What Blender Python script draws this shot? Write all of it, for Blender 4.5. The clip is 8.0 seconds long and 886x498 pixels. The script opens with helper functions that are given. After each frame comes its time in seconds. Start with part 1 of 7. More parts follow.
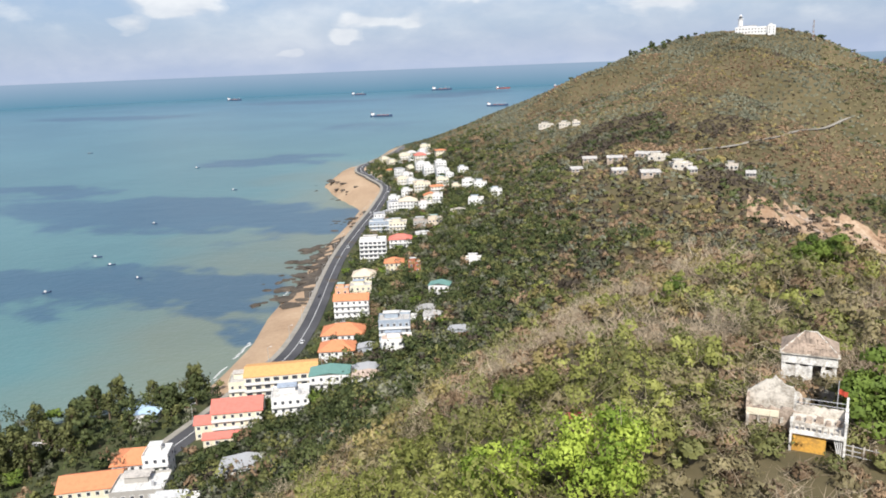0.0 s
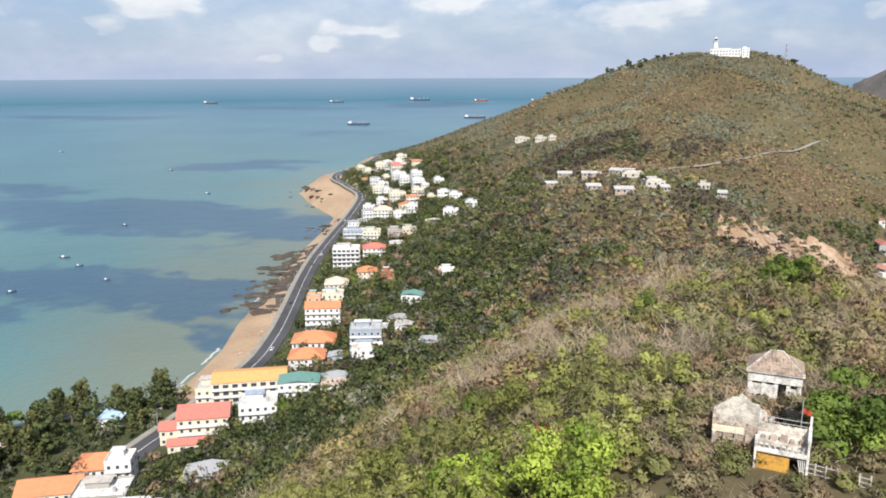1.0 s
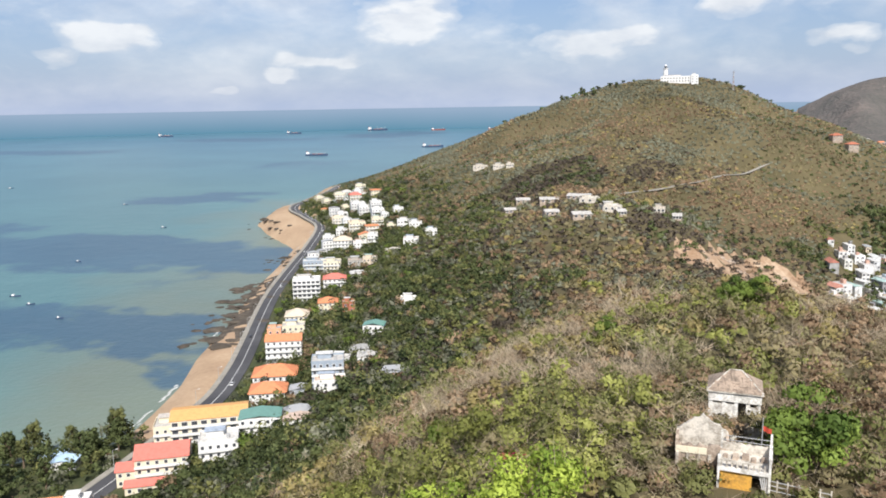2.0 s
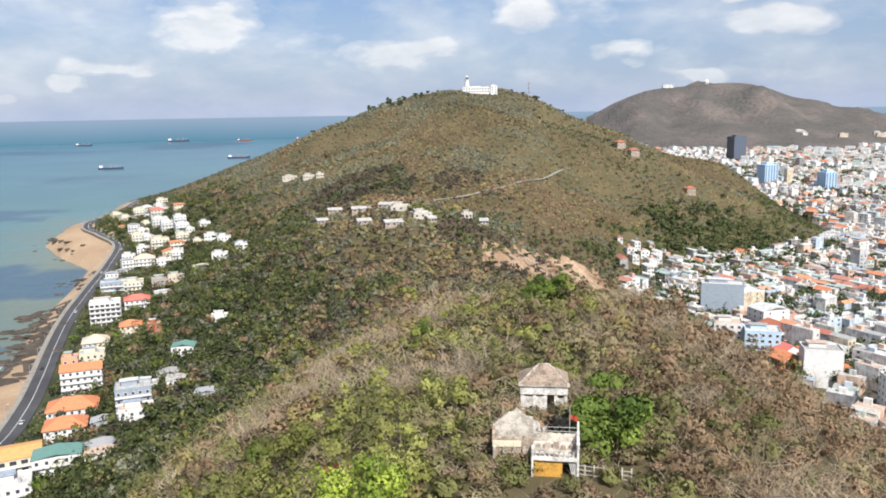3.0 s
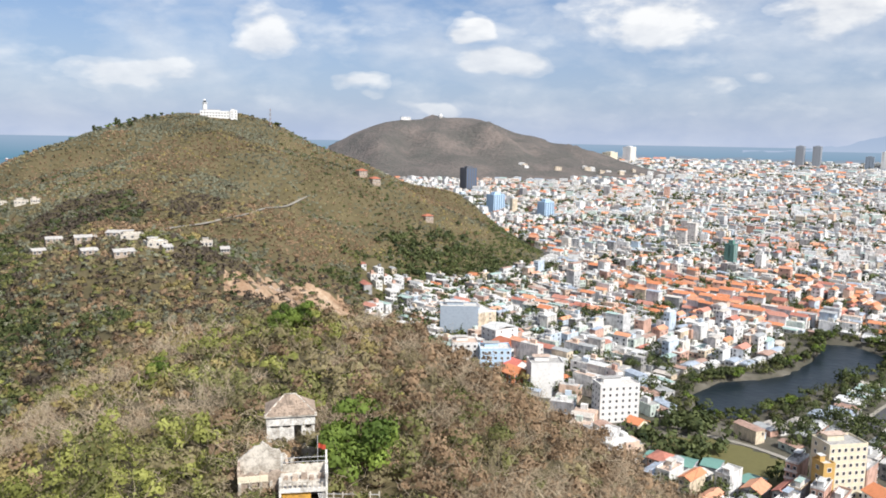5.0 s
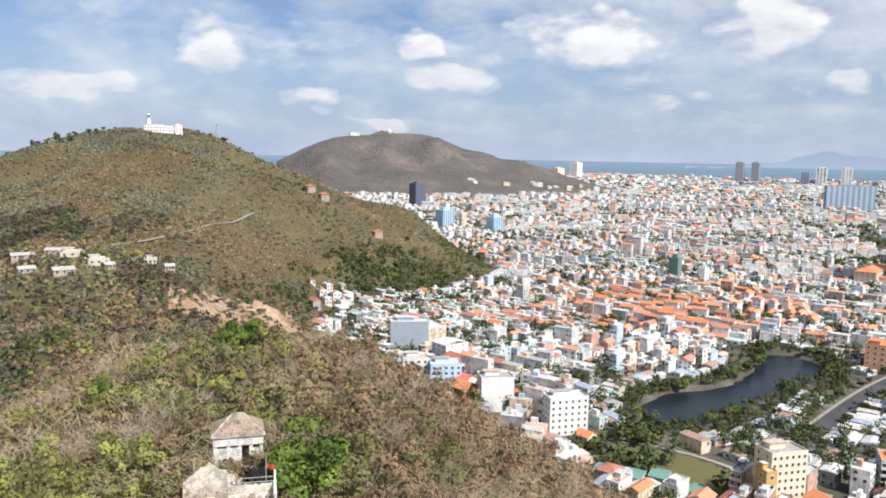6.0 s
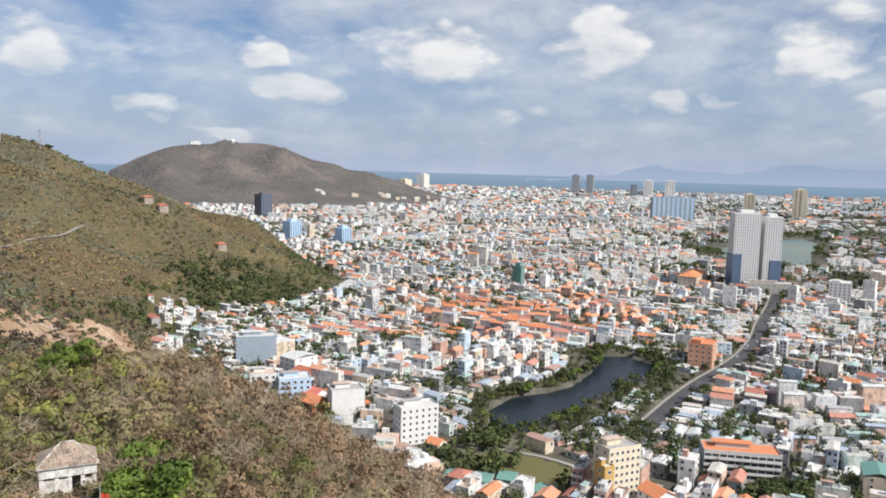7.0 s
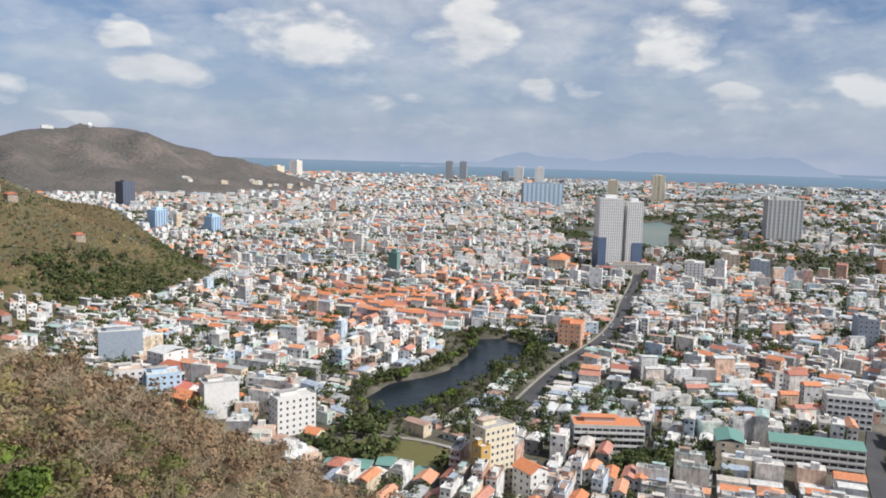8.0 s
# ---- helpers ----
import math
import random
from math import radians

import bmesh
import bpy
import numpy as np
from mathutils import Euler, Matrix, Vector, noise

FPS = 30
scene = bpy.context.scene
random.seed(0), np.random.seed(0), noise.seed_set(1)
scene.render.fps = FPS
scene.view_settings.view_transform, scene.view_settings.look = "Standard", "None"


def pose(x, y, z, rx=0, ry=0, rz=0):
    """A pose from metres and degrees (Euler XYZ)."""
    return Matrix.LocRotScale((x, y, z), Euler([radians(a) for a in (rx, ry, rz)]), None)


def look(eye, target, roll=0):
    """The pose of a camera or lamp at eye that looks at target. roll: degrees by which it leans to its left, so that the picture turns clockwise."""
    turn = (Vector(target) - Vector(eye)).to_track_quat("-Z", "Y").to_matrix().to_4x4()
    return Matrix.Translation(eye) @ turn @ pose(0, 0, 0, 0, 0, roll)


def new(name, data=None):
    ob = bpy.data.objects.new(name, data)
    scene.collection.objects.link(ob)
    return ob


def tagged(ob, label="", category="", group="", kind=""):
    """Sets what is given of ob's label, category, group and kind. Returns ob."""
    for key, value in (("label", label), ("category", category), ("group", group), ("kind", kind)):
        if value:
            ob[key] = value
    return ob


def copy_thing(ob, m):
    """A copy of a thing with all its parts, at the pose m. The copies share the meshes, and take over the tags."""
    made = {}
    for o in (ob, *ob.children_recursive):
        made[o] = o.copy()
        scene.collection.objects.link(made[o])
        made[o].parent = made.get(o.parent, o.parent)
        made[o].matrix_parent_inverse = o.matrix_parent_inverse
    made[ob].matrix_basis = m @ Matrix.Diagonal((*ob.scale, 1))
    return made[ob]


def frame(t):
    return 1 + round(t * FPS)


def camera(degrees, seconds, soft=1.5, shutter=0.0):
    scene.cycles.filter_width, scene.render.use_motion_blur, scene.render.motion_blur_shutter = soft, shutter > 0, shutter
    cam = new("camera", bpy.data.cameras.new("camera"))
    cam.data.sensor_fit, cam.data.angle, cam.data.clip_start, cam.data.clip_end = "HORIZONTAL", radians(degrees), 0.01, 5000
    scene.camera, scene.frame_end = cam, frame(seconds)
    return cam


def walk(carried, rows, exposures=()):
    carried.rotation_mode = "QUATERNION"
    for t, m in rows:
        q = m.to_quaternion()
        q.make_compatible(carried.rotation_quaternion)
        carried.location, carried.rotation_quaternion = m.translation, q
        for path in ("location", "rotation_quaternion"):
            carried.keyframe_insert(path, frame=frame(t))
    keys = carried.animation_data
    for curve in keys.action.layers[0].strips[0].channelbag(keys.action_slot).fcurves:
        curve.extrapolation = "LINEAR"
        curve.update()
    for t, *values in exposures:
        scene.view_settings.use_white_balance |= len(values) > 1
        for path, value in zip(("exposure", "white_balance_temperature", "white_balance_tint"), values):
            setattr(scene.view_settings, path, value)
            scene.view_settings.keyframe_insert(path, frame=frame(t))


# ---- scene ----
SEA = 0.0
rng = np.random.default_rng(7)
D2R = math.pi / 180


def shot(yaw, pitch, roll, eye=(0, 0, 150)):
    """Camera pose from a heading clockwise of +y, a pitch upwards and a lean, in degrees."""
    return pose(*eye) @ pose(0, 0, 0, 0, 0, -yaw) @ pose(0, 0, 0, 90 + pitch) @ pose(0, 0, 0, 0, 0, roll)


cam = camera(59.4, 8.0, soft=1.8)
PATH = [
    (0.0, shot(-20.61, -13.34, -2.25)),
    (0.5, shot(-19.08, -13.13, -1.16)),
    (1.0, shot(-18.60, -12.61, -0.19)),
    (1.2, shot(-18.53, -12.02, -0.06)),
    (2.3, shot(-12.76, -10.20, -1.06)),
    (2.5, shot(-9.73, -10.11, -0.53)),
    (3.0, shot(-1.73, -10.08, -1.01)),
    (3.5, shot(2.73, -9.45, -0.32)),
    (4.0, shot(8.44, -9.15, 0.47)),
    (4.5, shot(15.27, -8.40, 0.89)),
    (4.7, shot(16.50, -8.20, 0.95)),
    (5.8, shot(18.78, -7.44, 1.20)),
    (6.0, shot(20.90, -6.87, 1.09)),
    (6.5, shot(26.68, -6.60, 1.86)),
    (7.0, shot(32.06, -5.80, 1.57)),
    (7.5, shot(36.80, -5.94, 1.51)),
    (8.0, shot(41.29, -6.53, 1.65)),
]
walk(cam, PATH, ((0.0, 0.30), (3.0, 0.28), (4.5, 0.30), (6.5, 0.28), (7.0, 0.11), (8.0, 0.0)))

# ---- daylight ----
SUN_AZ, SUN_EL = 158, 46
to_sun = Vector((math.sin(SUN_AZ * D2R) * math.cos(SUN_EL * D2R), math.cos(SUN_AZ * D2R) * math.cos(SUN_EL * D2R), math.sin(SUN_EL * D2R)))
sun = new("sun", bpy.data.lights.new("sun", "SUN"))
sun.data.energy, sun.data.angle, sun.data.color = 5.0, radians(0.53), (1.0, 0.96, 0.90)
sun.matrix_world = look(to_sun * 900, (0, 0, 0))


class Nodes:
    """Short hand for building node trees."""

    def __init__(self, tree):
        self.tree = tree
        tree.nodes.clear()

    def add(self, kind, props=None, **inputs):
        n = self.tree.nodes.new(kind)
        for k, v in (props or {}).items():
            setattr(n, k, v)
        for k, v in inputs.items():
            self.put(n.inputs[k.replace("_", " ")], v)
        return n

    def put(self, sock, v):
        if isinstance(v, bpy.types.NodeSocket):
            self.tree.links.new(v, sock)
        else:
            sock.default_value = v

    def math(self, op, a, b=0.0, c=0.0, clamp=False):
        n = self.tree.nodes.new("ShaderNodeMath")
        n.operation, n.use_clamp = op, clamp
        for s, v in zip(n.inputs, (a, b, c)):
            self.put(s, v)
        return n.outputs[0]

    def mix(self, fac, a, b, blend="MIX"):
        n = self.tree.nodes.new("ShaderNodeMix")
        n.data_type, n.blend_type = "RGBA", blend
        self.put(n.inputs[0], fac)
        for s, v in ((n.inputs[6], a), (n.inputs[7], b)):
            self.put(s, (*v, 1.0) if isinstance(v, tuple) and len(v) == 3 else v)
        return n.outputs[2]

    def ramp(self, fac, stops, interp="LINEAR"):
        n = self.tree.nodes.new("ShaderNodeValToRGB")
        n.color_ramp.interpolation = interp
        e = n.color_ramp.elements
        while len(e) < len(stops):
            e.new(0.5)
        for el, (p, c) in zip(e, stops):
            el.position, el.color = p, (*c, 1.0)
        self.put(n.inputs[0], fac)
        return n.outputs[0]

    def noise(self, scale, detail=3.0, vector=None, rough=0.55, distort=0.0):
        n = self.tree.nodes.new("ShaderNodeTexNoise")
        n.inputs["Scale"].default_value, n.inputs["Detail"].default_value = scale, detail
        n.inputs["Roughness"].default_value, n.inputs["Distortion"].default_value = rough, distort
        if vector is not None:
            self.put(n.inputs["Vector"], vector)
        return n.outputs["Fac"]


def build_world():
    world = bpy.data.worlds.new("tropical_sky")
    scene.world = world
    world.use_nodes = True
    g = Nodes(world.node_tree)
    sky = g.add("ShaderNodeTexSky", {"sky_type": "NISHITA", "sun_disc": False, "sun_elevation": SUN_EL * D2R,
                                     "sun_rotation": SUN_AZ * D2R, "air_density": 1.0, "dust_density": 1.2, "ozone_density": 1.5})
    d = g.add("ShaderNodeTexCoord").outputs["Generated"]
    sep = g.add("ShaderNodeSeparateXYZ", Vector=d)
    x, y, z = sep.outputs
    az = g.math("MULTIPLY", g.math("ARCTAN2", x, y), 180 / math.pi)
    el = g.math("MULTIPLY", g.math("ARCSINE", z), 180 / math.pi)
    # thin broken veil between the heaps
    wide = g.add("ShaderNodeCombineXYZ", X=g.math("MULTIPLY", az, 0.07), Y=g.math("MULTIPLY", el, 0.15), Z=7.0).outputs[0]
    small = g.noise(2.6, 6.0, wide, 0.6, 0.2)
    broad = g.noise(0.9, 4.0, wide, 0.5)
    ang = g.add("ShaderNodeCombineXYZ", X=g.math("MULTIPLY", az, 0.16), Y=g.math("MULTIPLY", el, 0.34), Z=3.0).outputs[0]
    puff = g.noise(1.0, 5.0, ang, 0.54, 0.1)
    higher = g.add("ShaderNodeVectorMath", {"operation": "ADD"})
    g.put(higher.inputs[0], ang)
    higher.inputs[1].default_value = (0.1, 0.30, 0.0)
    lit = g.math("MULTIPLY_ADD", g.math("SUBTRACT", puff, g.noise(1.0, 4.0, higher.outputs[0], 0.6, 0.25)), 2.2, 0.72, clamp=True)
    az_w = g.math("MULTIPLY_ADD", g.math("SUBTRACT", g.noise(0.55, 3.0, ang), 0.5), 13.0, az)
    el_w = g.math("MULTIPLY_ADD", g.math("SUBTRACT", g.noise(0.8, 3.0, higher.outputs[0]), 0.5), 5.0, el)
    # the larger cumulus heaps: heading, elevation, half width, half height
    heap = None
    for a, e, w, h in ((30, 8.9, 6.6, 3.0), (42.4, 9.0, 3.2, 3.4), (57.2, 8.5, 4.4, 2.8), (20.2, 5.3, 3.8, 1.3), (16.6, 7.3, 2.2, 1.1), (36, 3.1, 3.0, 0.7), (38.8, 4.0, 1.8, 0.8),
                       (49.4, 5.0, 2.2, 0.9), (53.5, 5.6, 1.8, 0.8), (69.4, 5.4, 3.2, 1.6), (62.7, 4.3, 2.4, 0.8), (4.8, 7.2, 3.6, 2.4), (10.6, 3.3, 2.4, 0.9), (15.2, 2.4, 2.4, 0.6),
                       (-5, 4.2, 4.4, 1.2), (-18.5, 6.5, 4.6, 2.2), (-24.6, 3.4, 3.8, 1.1), (-27.4, 2.3, 1.9, 0.7), (-31.9, 1.9, 1.2, 0.6), (-39, 4.4, 4.6, 1.2), (-43, 3.2, 2.0, 0.7)):
        u = g.math("DIVIDE", g.math("SUBTRACT", az_w, a), w)
        v = g.math("DIVIDE", g.math("SUBTRACT", el_w, e), h)
        r = g.math("ADD", g.math("MULTIPLY", u, u), g.math("MULTIPLY", v, v))
        b = g.math("MAXIMUM", g.math("SUBTRACT", 1.0, r), -1.0)
        heap = b if heap is None else g.math("MAXIMUM", heap, b)
    heap = g.math("MULTIPLY_ADD", g.math("SUBTRACT", puff, 0.5), 2.9, g.math("MULTIPLY", heap, 0.85))
    heap = g.ramp(heap, ((0.0, (0, 0, 0)), (0.30, (0.42, 0.42, 0.42)), (0.75, (1, 1, 1))), "EASE")
    dens = g.math("MULTIPLY_ADD", broad, 0.62, g.math("MULTIPLY", small, 0.62))
    veil = g.ramp(dens, ((0.50, (0, 0, 0)), (0.78, (0.62, 0.62, 0.62))))
    lowpuff = g.math("MULTIPLY", g.ramp(puff, ((0.50, (0, 0, 0)), (0.70, (0.8, 0.8, 0.8)))), g.ramp(g.math("DIVIDE", el, 20.0), ((0.04, (0, 0, 0)), (0.12, (1, 1, 1)), (0.9, (0.6, 0.6, 0.6)))))
    cover = g.math("MAXIMUM", g.math("MAXIMUM", veil, g.math("MULTIPLY", lowpuff, 0.85)), heap)
    haze = g.ramp(g.math("ABSOLUTE", z), ((0.0, (0.86,) * 3), (0.05, (0.55,) * 3), (0.16, (0.16,) * 3), (0.5, (0.0,) * 3)))
    blue = g.mix(haze, g.mix(1.0, sky.outputs[0], (0.082, 0.095, 0.118), "MULTIPLY"), (0.525, 0.625, 0.86))
    white = g.mix(lit, (0.64, 0.68, 0.76), (1.14, 1.13, 1.11))
    col = g.mix(g.math("MULTIPLY", cover, g.math("SUBTRACT", 1.0, g.math("MULTIPLY", haze, 0.75))), blue, white)
    bg = g.add("ShaderNodeBackground", Color=col, Strength=0.78)
    g.add("ShaderNodeOutputWorld", Surface=bg.outputs[0])


build_world()


# ---- materials ----
def material(name, stops, scale=1.0, rough=0.85, bump=0.3, vary="", grain=6.0, metal=0.0, spec=0.3, spread=0.25, bumpdist=0.05):
    """A surface whose colour wanders through stops at two scales; vary: island or object adds a shift per piece."""
    m = bpy.data.materials.new(name)
    m.use_nodes = True
    g = Nodes(m.node_tree)
    pos = g.add("ShaderNodeNewGeometry").outputs["Position"]
    big, fine = g.noise(scale, 3.0, pos), g.noise(scale * grain, 4.0, pos)
    f = g.math("MULTIPLY_ADD", fine, 0.45, g.math("MULTIPLY", big, 0.75))
    f = g.math("ADD", f, -0.1)
    if vary:
        r = g.add("ShaderNodeNewGeometry").outputs["Random Per Island"] if vary == "island" else g.add("ShaderNodeObjectInfo").outputs["Random"]
        f = g.math("MULTIPLY_ADD", g.math("SUBTRACT", r, 0.5), spread * 2, f)
    n = len(stops)
    col = g.ramp(f, [(0.25 + 0.5 * i / max(1, n - 1), c) for i, c in enumerate(stops)])
    bs = g.add("ShaderNodeBsdfPrincipled", Base_Color=col, Roughness=rough, Metallic=metal)
    bs.inputs["Specular IOR Level"].default_value = spec
    if bump:
        b = g.add("ShaderNodeBump", Strength=bump, Distance=bumpdist, Height=fine)
        g.put(bs.inputs["Normal"], b.outputs[0])
    g.add("ShaderNodeOutputMaterial", Surface=bs.outputs[0])
    return m


def palette(name, cols, vary, rough=0.8, dirt=0.36, scale=0.25):
    """Painted walls or roofs: each piece takes one colour of cols, with rain streaks and grime."""
    m = bpy.data.materials.new(name)
    m.use_nodes = True
    g = Nodes(m.node_tree)
    geo = g.add("ShaderNodeNewGeometry")
    r = geo.outputs["Random Per Island"] if vary == "island" else g.add("ShaderNodeObjectInfo").outputs["Random"]
    base = g.ramp(r, [(i / len(cols), c) for i, c in enumerate(cols)], "CONSTANT")
    stretch = g.add("ShaderNodeMapping", Vector=geo.outputs["Position"])
    stretch.inputs["Scale"].default_value = (1, 1, 0.25)
    f = g.noise(scale * 3, 5.0, stretch.outputs[0], 0.65)
    f2 = g.noise(scale, 2.0, geo.outputs["Position"])
    k = g.ramp(g.math("MULTIPLY_ADD", f, 0.6, g.math("MULTIPLY", f2, 0.4)), ((0.35, (1 - dirt * 1.6,) * 3), (0.55, (1, 1, 1))))
    col = g.mix(1.0, base, k, "MULTIPLY")
    bs = g.add("ShaderNodeBsdfPrincipled", Base_Color=col, Roughness=rough)
    bs.inputs["Specular IOR Level"].default_value = 0.3
    g.add("ShaderNodeOutputMaterial", Surface=bs.outputs[0])
    return m


def leafy(name, dark, light, rough=0.7):
    """Leaves: each plant keeps a tone of its own, and its leaves wander a little round it."""
    m = bpy.data.materials.new(name)
    m.use_nodes = True
    g = Nodes(m.node_tree)
    geo = g.add("ShaderNodeNewGeometry")
    plant = g.add("ShaderNodeAttribute", {"attribute_name": "tone"}).outputs["Fac"]
    f = g.math("MULTIPLY_ADD", geo.outputs["Random Per Island"], 0.14, g.math("MULTIPLY_ADD", plant, 0.80, 0.03))
    f = g.math("MULTIPLY_ADD", g.math("SUBTRACT", g.noise(0.5, 2.0, geo.outputs["Position"]), 0.5), 0.3, f)
    mid = tuple(0.46 * a + 0.54 * b for a, b in zip(dark, light))
    col = g.ramp(f, ((0.08, dark), (0.5, mid), (0.95, light)))
    bs = g.add("ShaderNodeBsdfPrincipled", Base_Color=col, Roughness=rough)
    bs.inputs["Specular IOR Level"].default_value = 0.25
    tr = g.add("ShaderNodeBsdfTranslucent", Color=col)
    mx = g.add("ShaderNodeMixShader", Fac=0.22)
    g.put(mx.inputs[1], bs.outputs[0])
    g.put(mx.inputs[2], tr.outputs[0])
    g.add("ShaderNodeOutputMaterial", Surface=mx.outputs[0])
    return m


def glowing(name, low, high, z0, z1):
    """Glowing backdrop kilometres behind everything else, its haze painted as a tone graded with height."""
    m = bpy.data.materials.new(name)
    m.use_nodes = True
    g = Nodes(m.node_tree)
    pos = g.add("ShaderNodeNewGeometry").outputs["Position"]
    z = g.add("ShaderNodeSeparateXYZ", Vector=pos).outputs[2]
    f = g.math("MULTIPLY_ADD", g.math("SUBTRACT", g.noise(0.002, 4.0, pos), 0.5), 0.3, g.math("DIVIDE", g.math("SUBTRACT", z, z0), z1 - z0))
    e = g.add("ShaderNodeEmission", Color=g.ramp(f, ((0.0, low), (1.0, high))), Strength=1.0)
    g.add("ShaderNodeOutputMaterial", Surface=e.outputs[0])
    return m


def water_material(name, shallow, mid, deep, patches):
    """Silty inshore water: colour by the depth off the beach, with cloud shadows painted in as darker patches."""
    m = bpy.data.materials.new(name)
    m.use_nodes = True
    g = Nodes(m.node_tree)
    pos = g.add("ShaderNodeNewGeometry").outputs["Position"]
    sx, sy, sz = g.add("ShaderNodeSeparateXYZ", Vector=pos).outputs
    off = g.math("SUBTRACT", g.math("MULTIPLY_ADD", sy, -0.32, -165.0), sx)
    off = g.math("MULTIPLY_ADD", g.math("SUBTRACT", g.noise(0.006, 4.0, pos), 0.5), 320.0, off)
    off = g.math("MAXIMUM", off, g.math("MULTIPLY_ADD", sy, 1.4, -1500.0))
    far = g.math("DIVIDE", off, 3000.0, clamp=True)
    col = g.ramp(far, ((0.0, shallow), (0.05, mid), (0.30, tuple(0.5 * (a + b) for a, b in zip(mid, deep))), (0.9, deep)))
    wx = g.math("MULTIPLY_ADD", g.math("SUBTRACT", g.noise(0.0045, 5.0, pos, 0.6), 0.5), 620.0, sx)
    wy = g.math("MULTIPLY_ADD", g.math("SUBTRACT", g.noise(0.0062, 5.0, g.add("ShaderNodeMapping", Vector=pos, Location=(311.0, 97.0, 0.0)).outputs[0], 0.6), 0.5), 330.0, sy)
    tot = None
    # each ellipse is a cloud's shadow, painted into the water colour
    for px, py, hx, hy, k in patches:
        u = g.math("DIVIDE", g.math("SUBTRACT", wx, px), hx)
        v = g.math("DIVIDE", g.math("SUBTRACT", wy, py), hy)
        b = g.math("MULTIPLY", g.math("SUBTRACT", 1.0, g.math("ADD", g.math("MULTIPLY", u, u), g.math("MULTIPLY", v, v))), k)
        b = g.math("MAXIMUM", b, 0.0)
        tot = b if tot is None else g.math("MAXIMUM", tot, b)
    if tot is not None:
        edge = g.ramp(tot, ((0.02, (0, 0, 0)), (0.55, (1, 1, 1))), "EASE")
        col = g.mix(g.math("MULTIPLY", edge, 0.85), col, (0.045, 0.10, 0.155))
    streak = g.ramp(g.noise(0.003, 5.0, pos, 0.6), ((0.42, (0.86, 0.88, 0.90)), (0.6, (1.06, 1.05, 1.03))))
    col = g.mix(1.0, col, streak, "MULTIPLY")
    bs = g.add("ShaderNodeBsdfPrincipled", Base_Color=col, Roughness=0.28, IOR=1.33)
    bs.inputs["Specular IOR Level"].default_value = 0.4
    wave = g.math("ADD", g.noise(0.25, 5.0, pos, 0.6), g.math("MULTIPLY", g.noise(0.04, 3.0, pos), 2.0))
    g.put(bs.inputs["Normal"], g.add("ShaderNodeBump", Strength=0.35, Distance=1.0, Height=wave).outputs[0])
    g.add("ShaderNodeOutputMaterial", Surface=bs.outputs[0])
    return m


M = {}
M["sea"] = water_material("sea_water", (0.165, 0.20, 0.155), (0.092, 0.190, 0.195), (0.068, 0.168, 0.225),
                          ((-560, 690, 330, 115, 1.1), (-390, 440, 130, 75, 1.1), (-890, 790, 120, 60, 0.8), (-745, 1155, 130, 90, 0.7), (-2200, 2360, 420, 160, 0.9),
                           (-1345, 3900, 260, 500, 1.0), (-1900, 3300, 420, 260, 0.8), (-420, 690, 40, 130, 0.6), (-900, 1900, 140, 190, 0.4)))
M["lake"] = water_material("lake_water", (0.012, 0.020, 0.026), (0.012, 0.020, 0.026), (0.012, 0.020, 0.026), ())
M["soil"] = material("dry_hill_soil", ((0.065, 0.056, 0.027), (0.108, 0.089, 0.045), (0.16, 0.128, 0.068)), 0.03, 0.95, 0.6, grain=14)
M["wood_floor"] = material("woodland_floor", ((0.03, 0.04, 0.015), (0.06, 0.07, 0.03), (0.10, 0.085, 0.045)), 0.05, 0.95, 0.5, grain=12)
M["sand"] = material("beach_sand", ((0.29, 0.195, 0.125), (0.40, 0.28, 0.18), (0.49, 0.365, 0.245)), 0.02, 0.9, 0.2, grain=20)
M["town_ground"] = material("town_ground", ((0.05, 0.052, 0.035), (0.10, 0.092, 0.07), (0.19, 0.175, 0.145)), 0.03, 0.95, 0.2, grain=9)
M["asphalt"] = material("asphalt", ((0.05, 0.05, 0.055), (0.075, 0.075, 0.08), (0.10, 0.10, 0.105)), 0.05, 0.85, 0.1, grain=30)
M["kerb"] = material("pale_pavement", ((0.22, 0.20, 0.17), (0.30, 0.28, 0.24), (0.36, 0.33, 0.29)), 0.2, 0.9, 0.1)
M["rock"] = material("shore_rock", ((0.035, 0.028, 0.022), (0.08, 0.065, 0.05), (0.16, 0.13, 0.10)), 0.15, 0.9, 0.8, grain=8, bumpdist=0.3)
M["scar"] = material("quarry_earth", ((0.13, 0.085, 0.055), (0.30, 0.19, 0.115), (0.42, 0.30, 0.20), (0.58, 0.46, 0.34)), 0.055, 0.95, 0.7, grain=8, bumpdist=0.4)
M["foam"] = material("sea_foam", ((0.55, 0.55, 0.52), (0.72, 0.72, 0.70)), 0.3, 0.6, 0.3)
# bluish grey in these tones is distance haze mixed into the base colour
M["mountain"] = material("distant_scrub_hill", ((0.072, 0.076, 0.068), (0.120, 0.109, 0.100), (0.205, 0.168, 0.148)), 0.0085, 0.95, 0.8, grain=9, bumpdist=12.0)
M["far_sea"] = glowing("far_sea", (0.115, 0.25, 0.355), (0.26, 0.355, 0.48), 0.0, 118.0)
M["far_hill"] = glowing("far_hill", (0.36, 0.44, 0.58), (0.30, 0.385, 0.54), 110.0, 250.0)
# pale grey-blue land colour with haze painted in
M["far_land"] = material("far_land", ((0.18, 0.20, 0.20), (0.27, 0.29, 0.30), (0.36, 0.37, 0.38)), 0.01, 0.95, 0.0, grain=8)
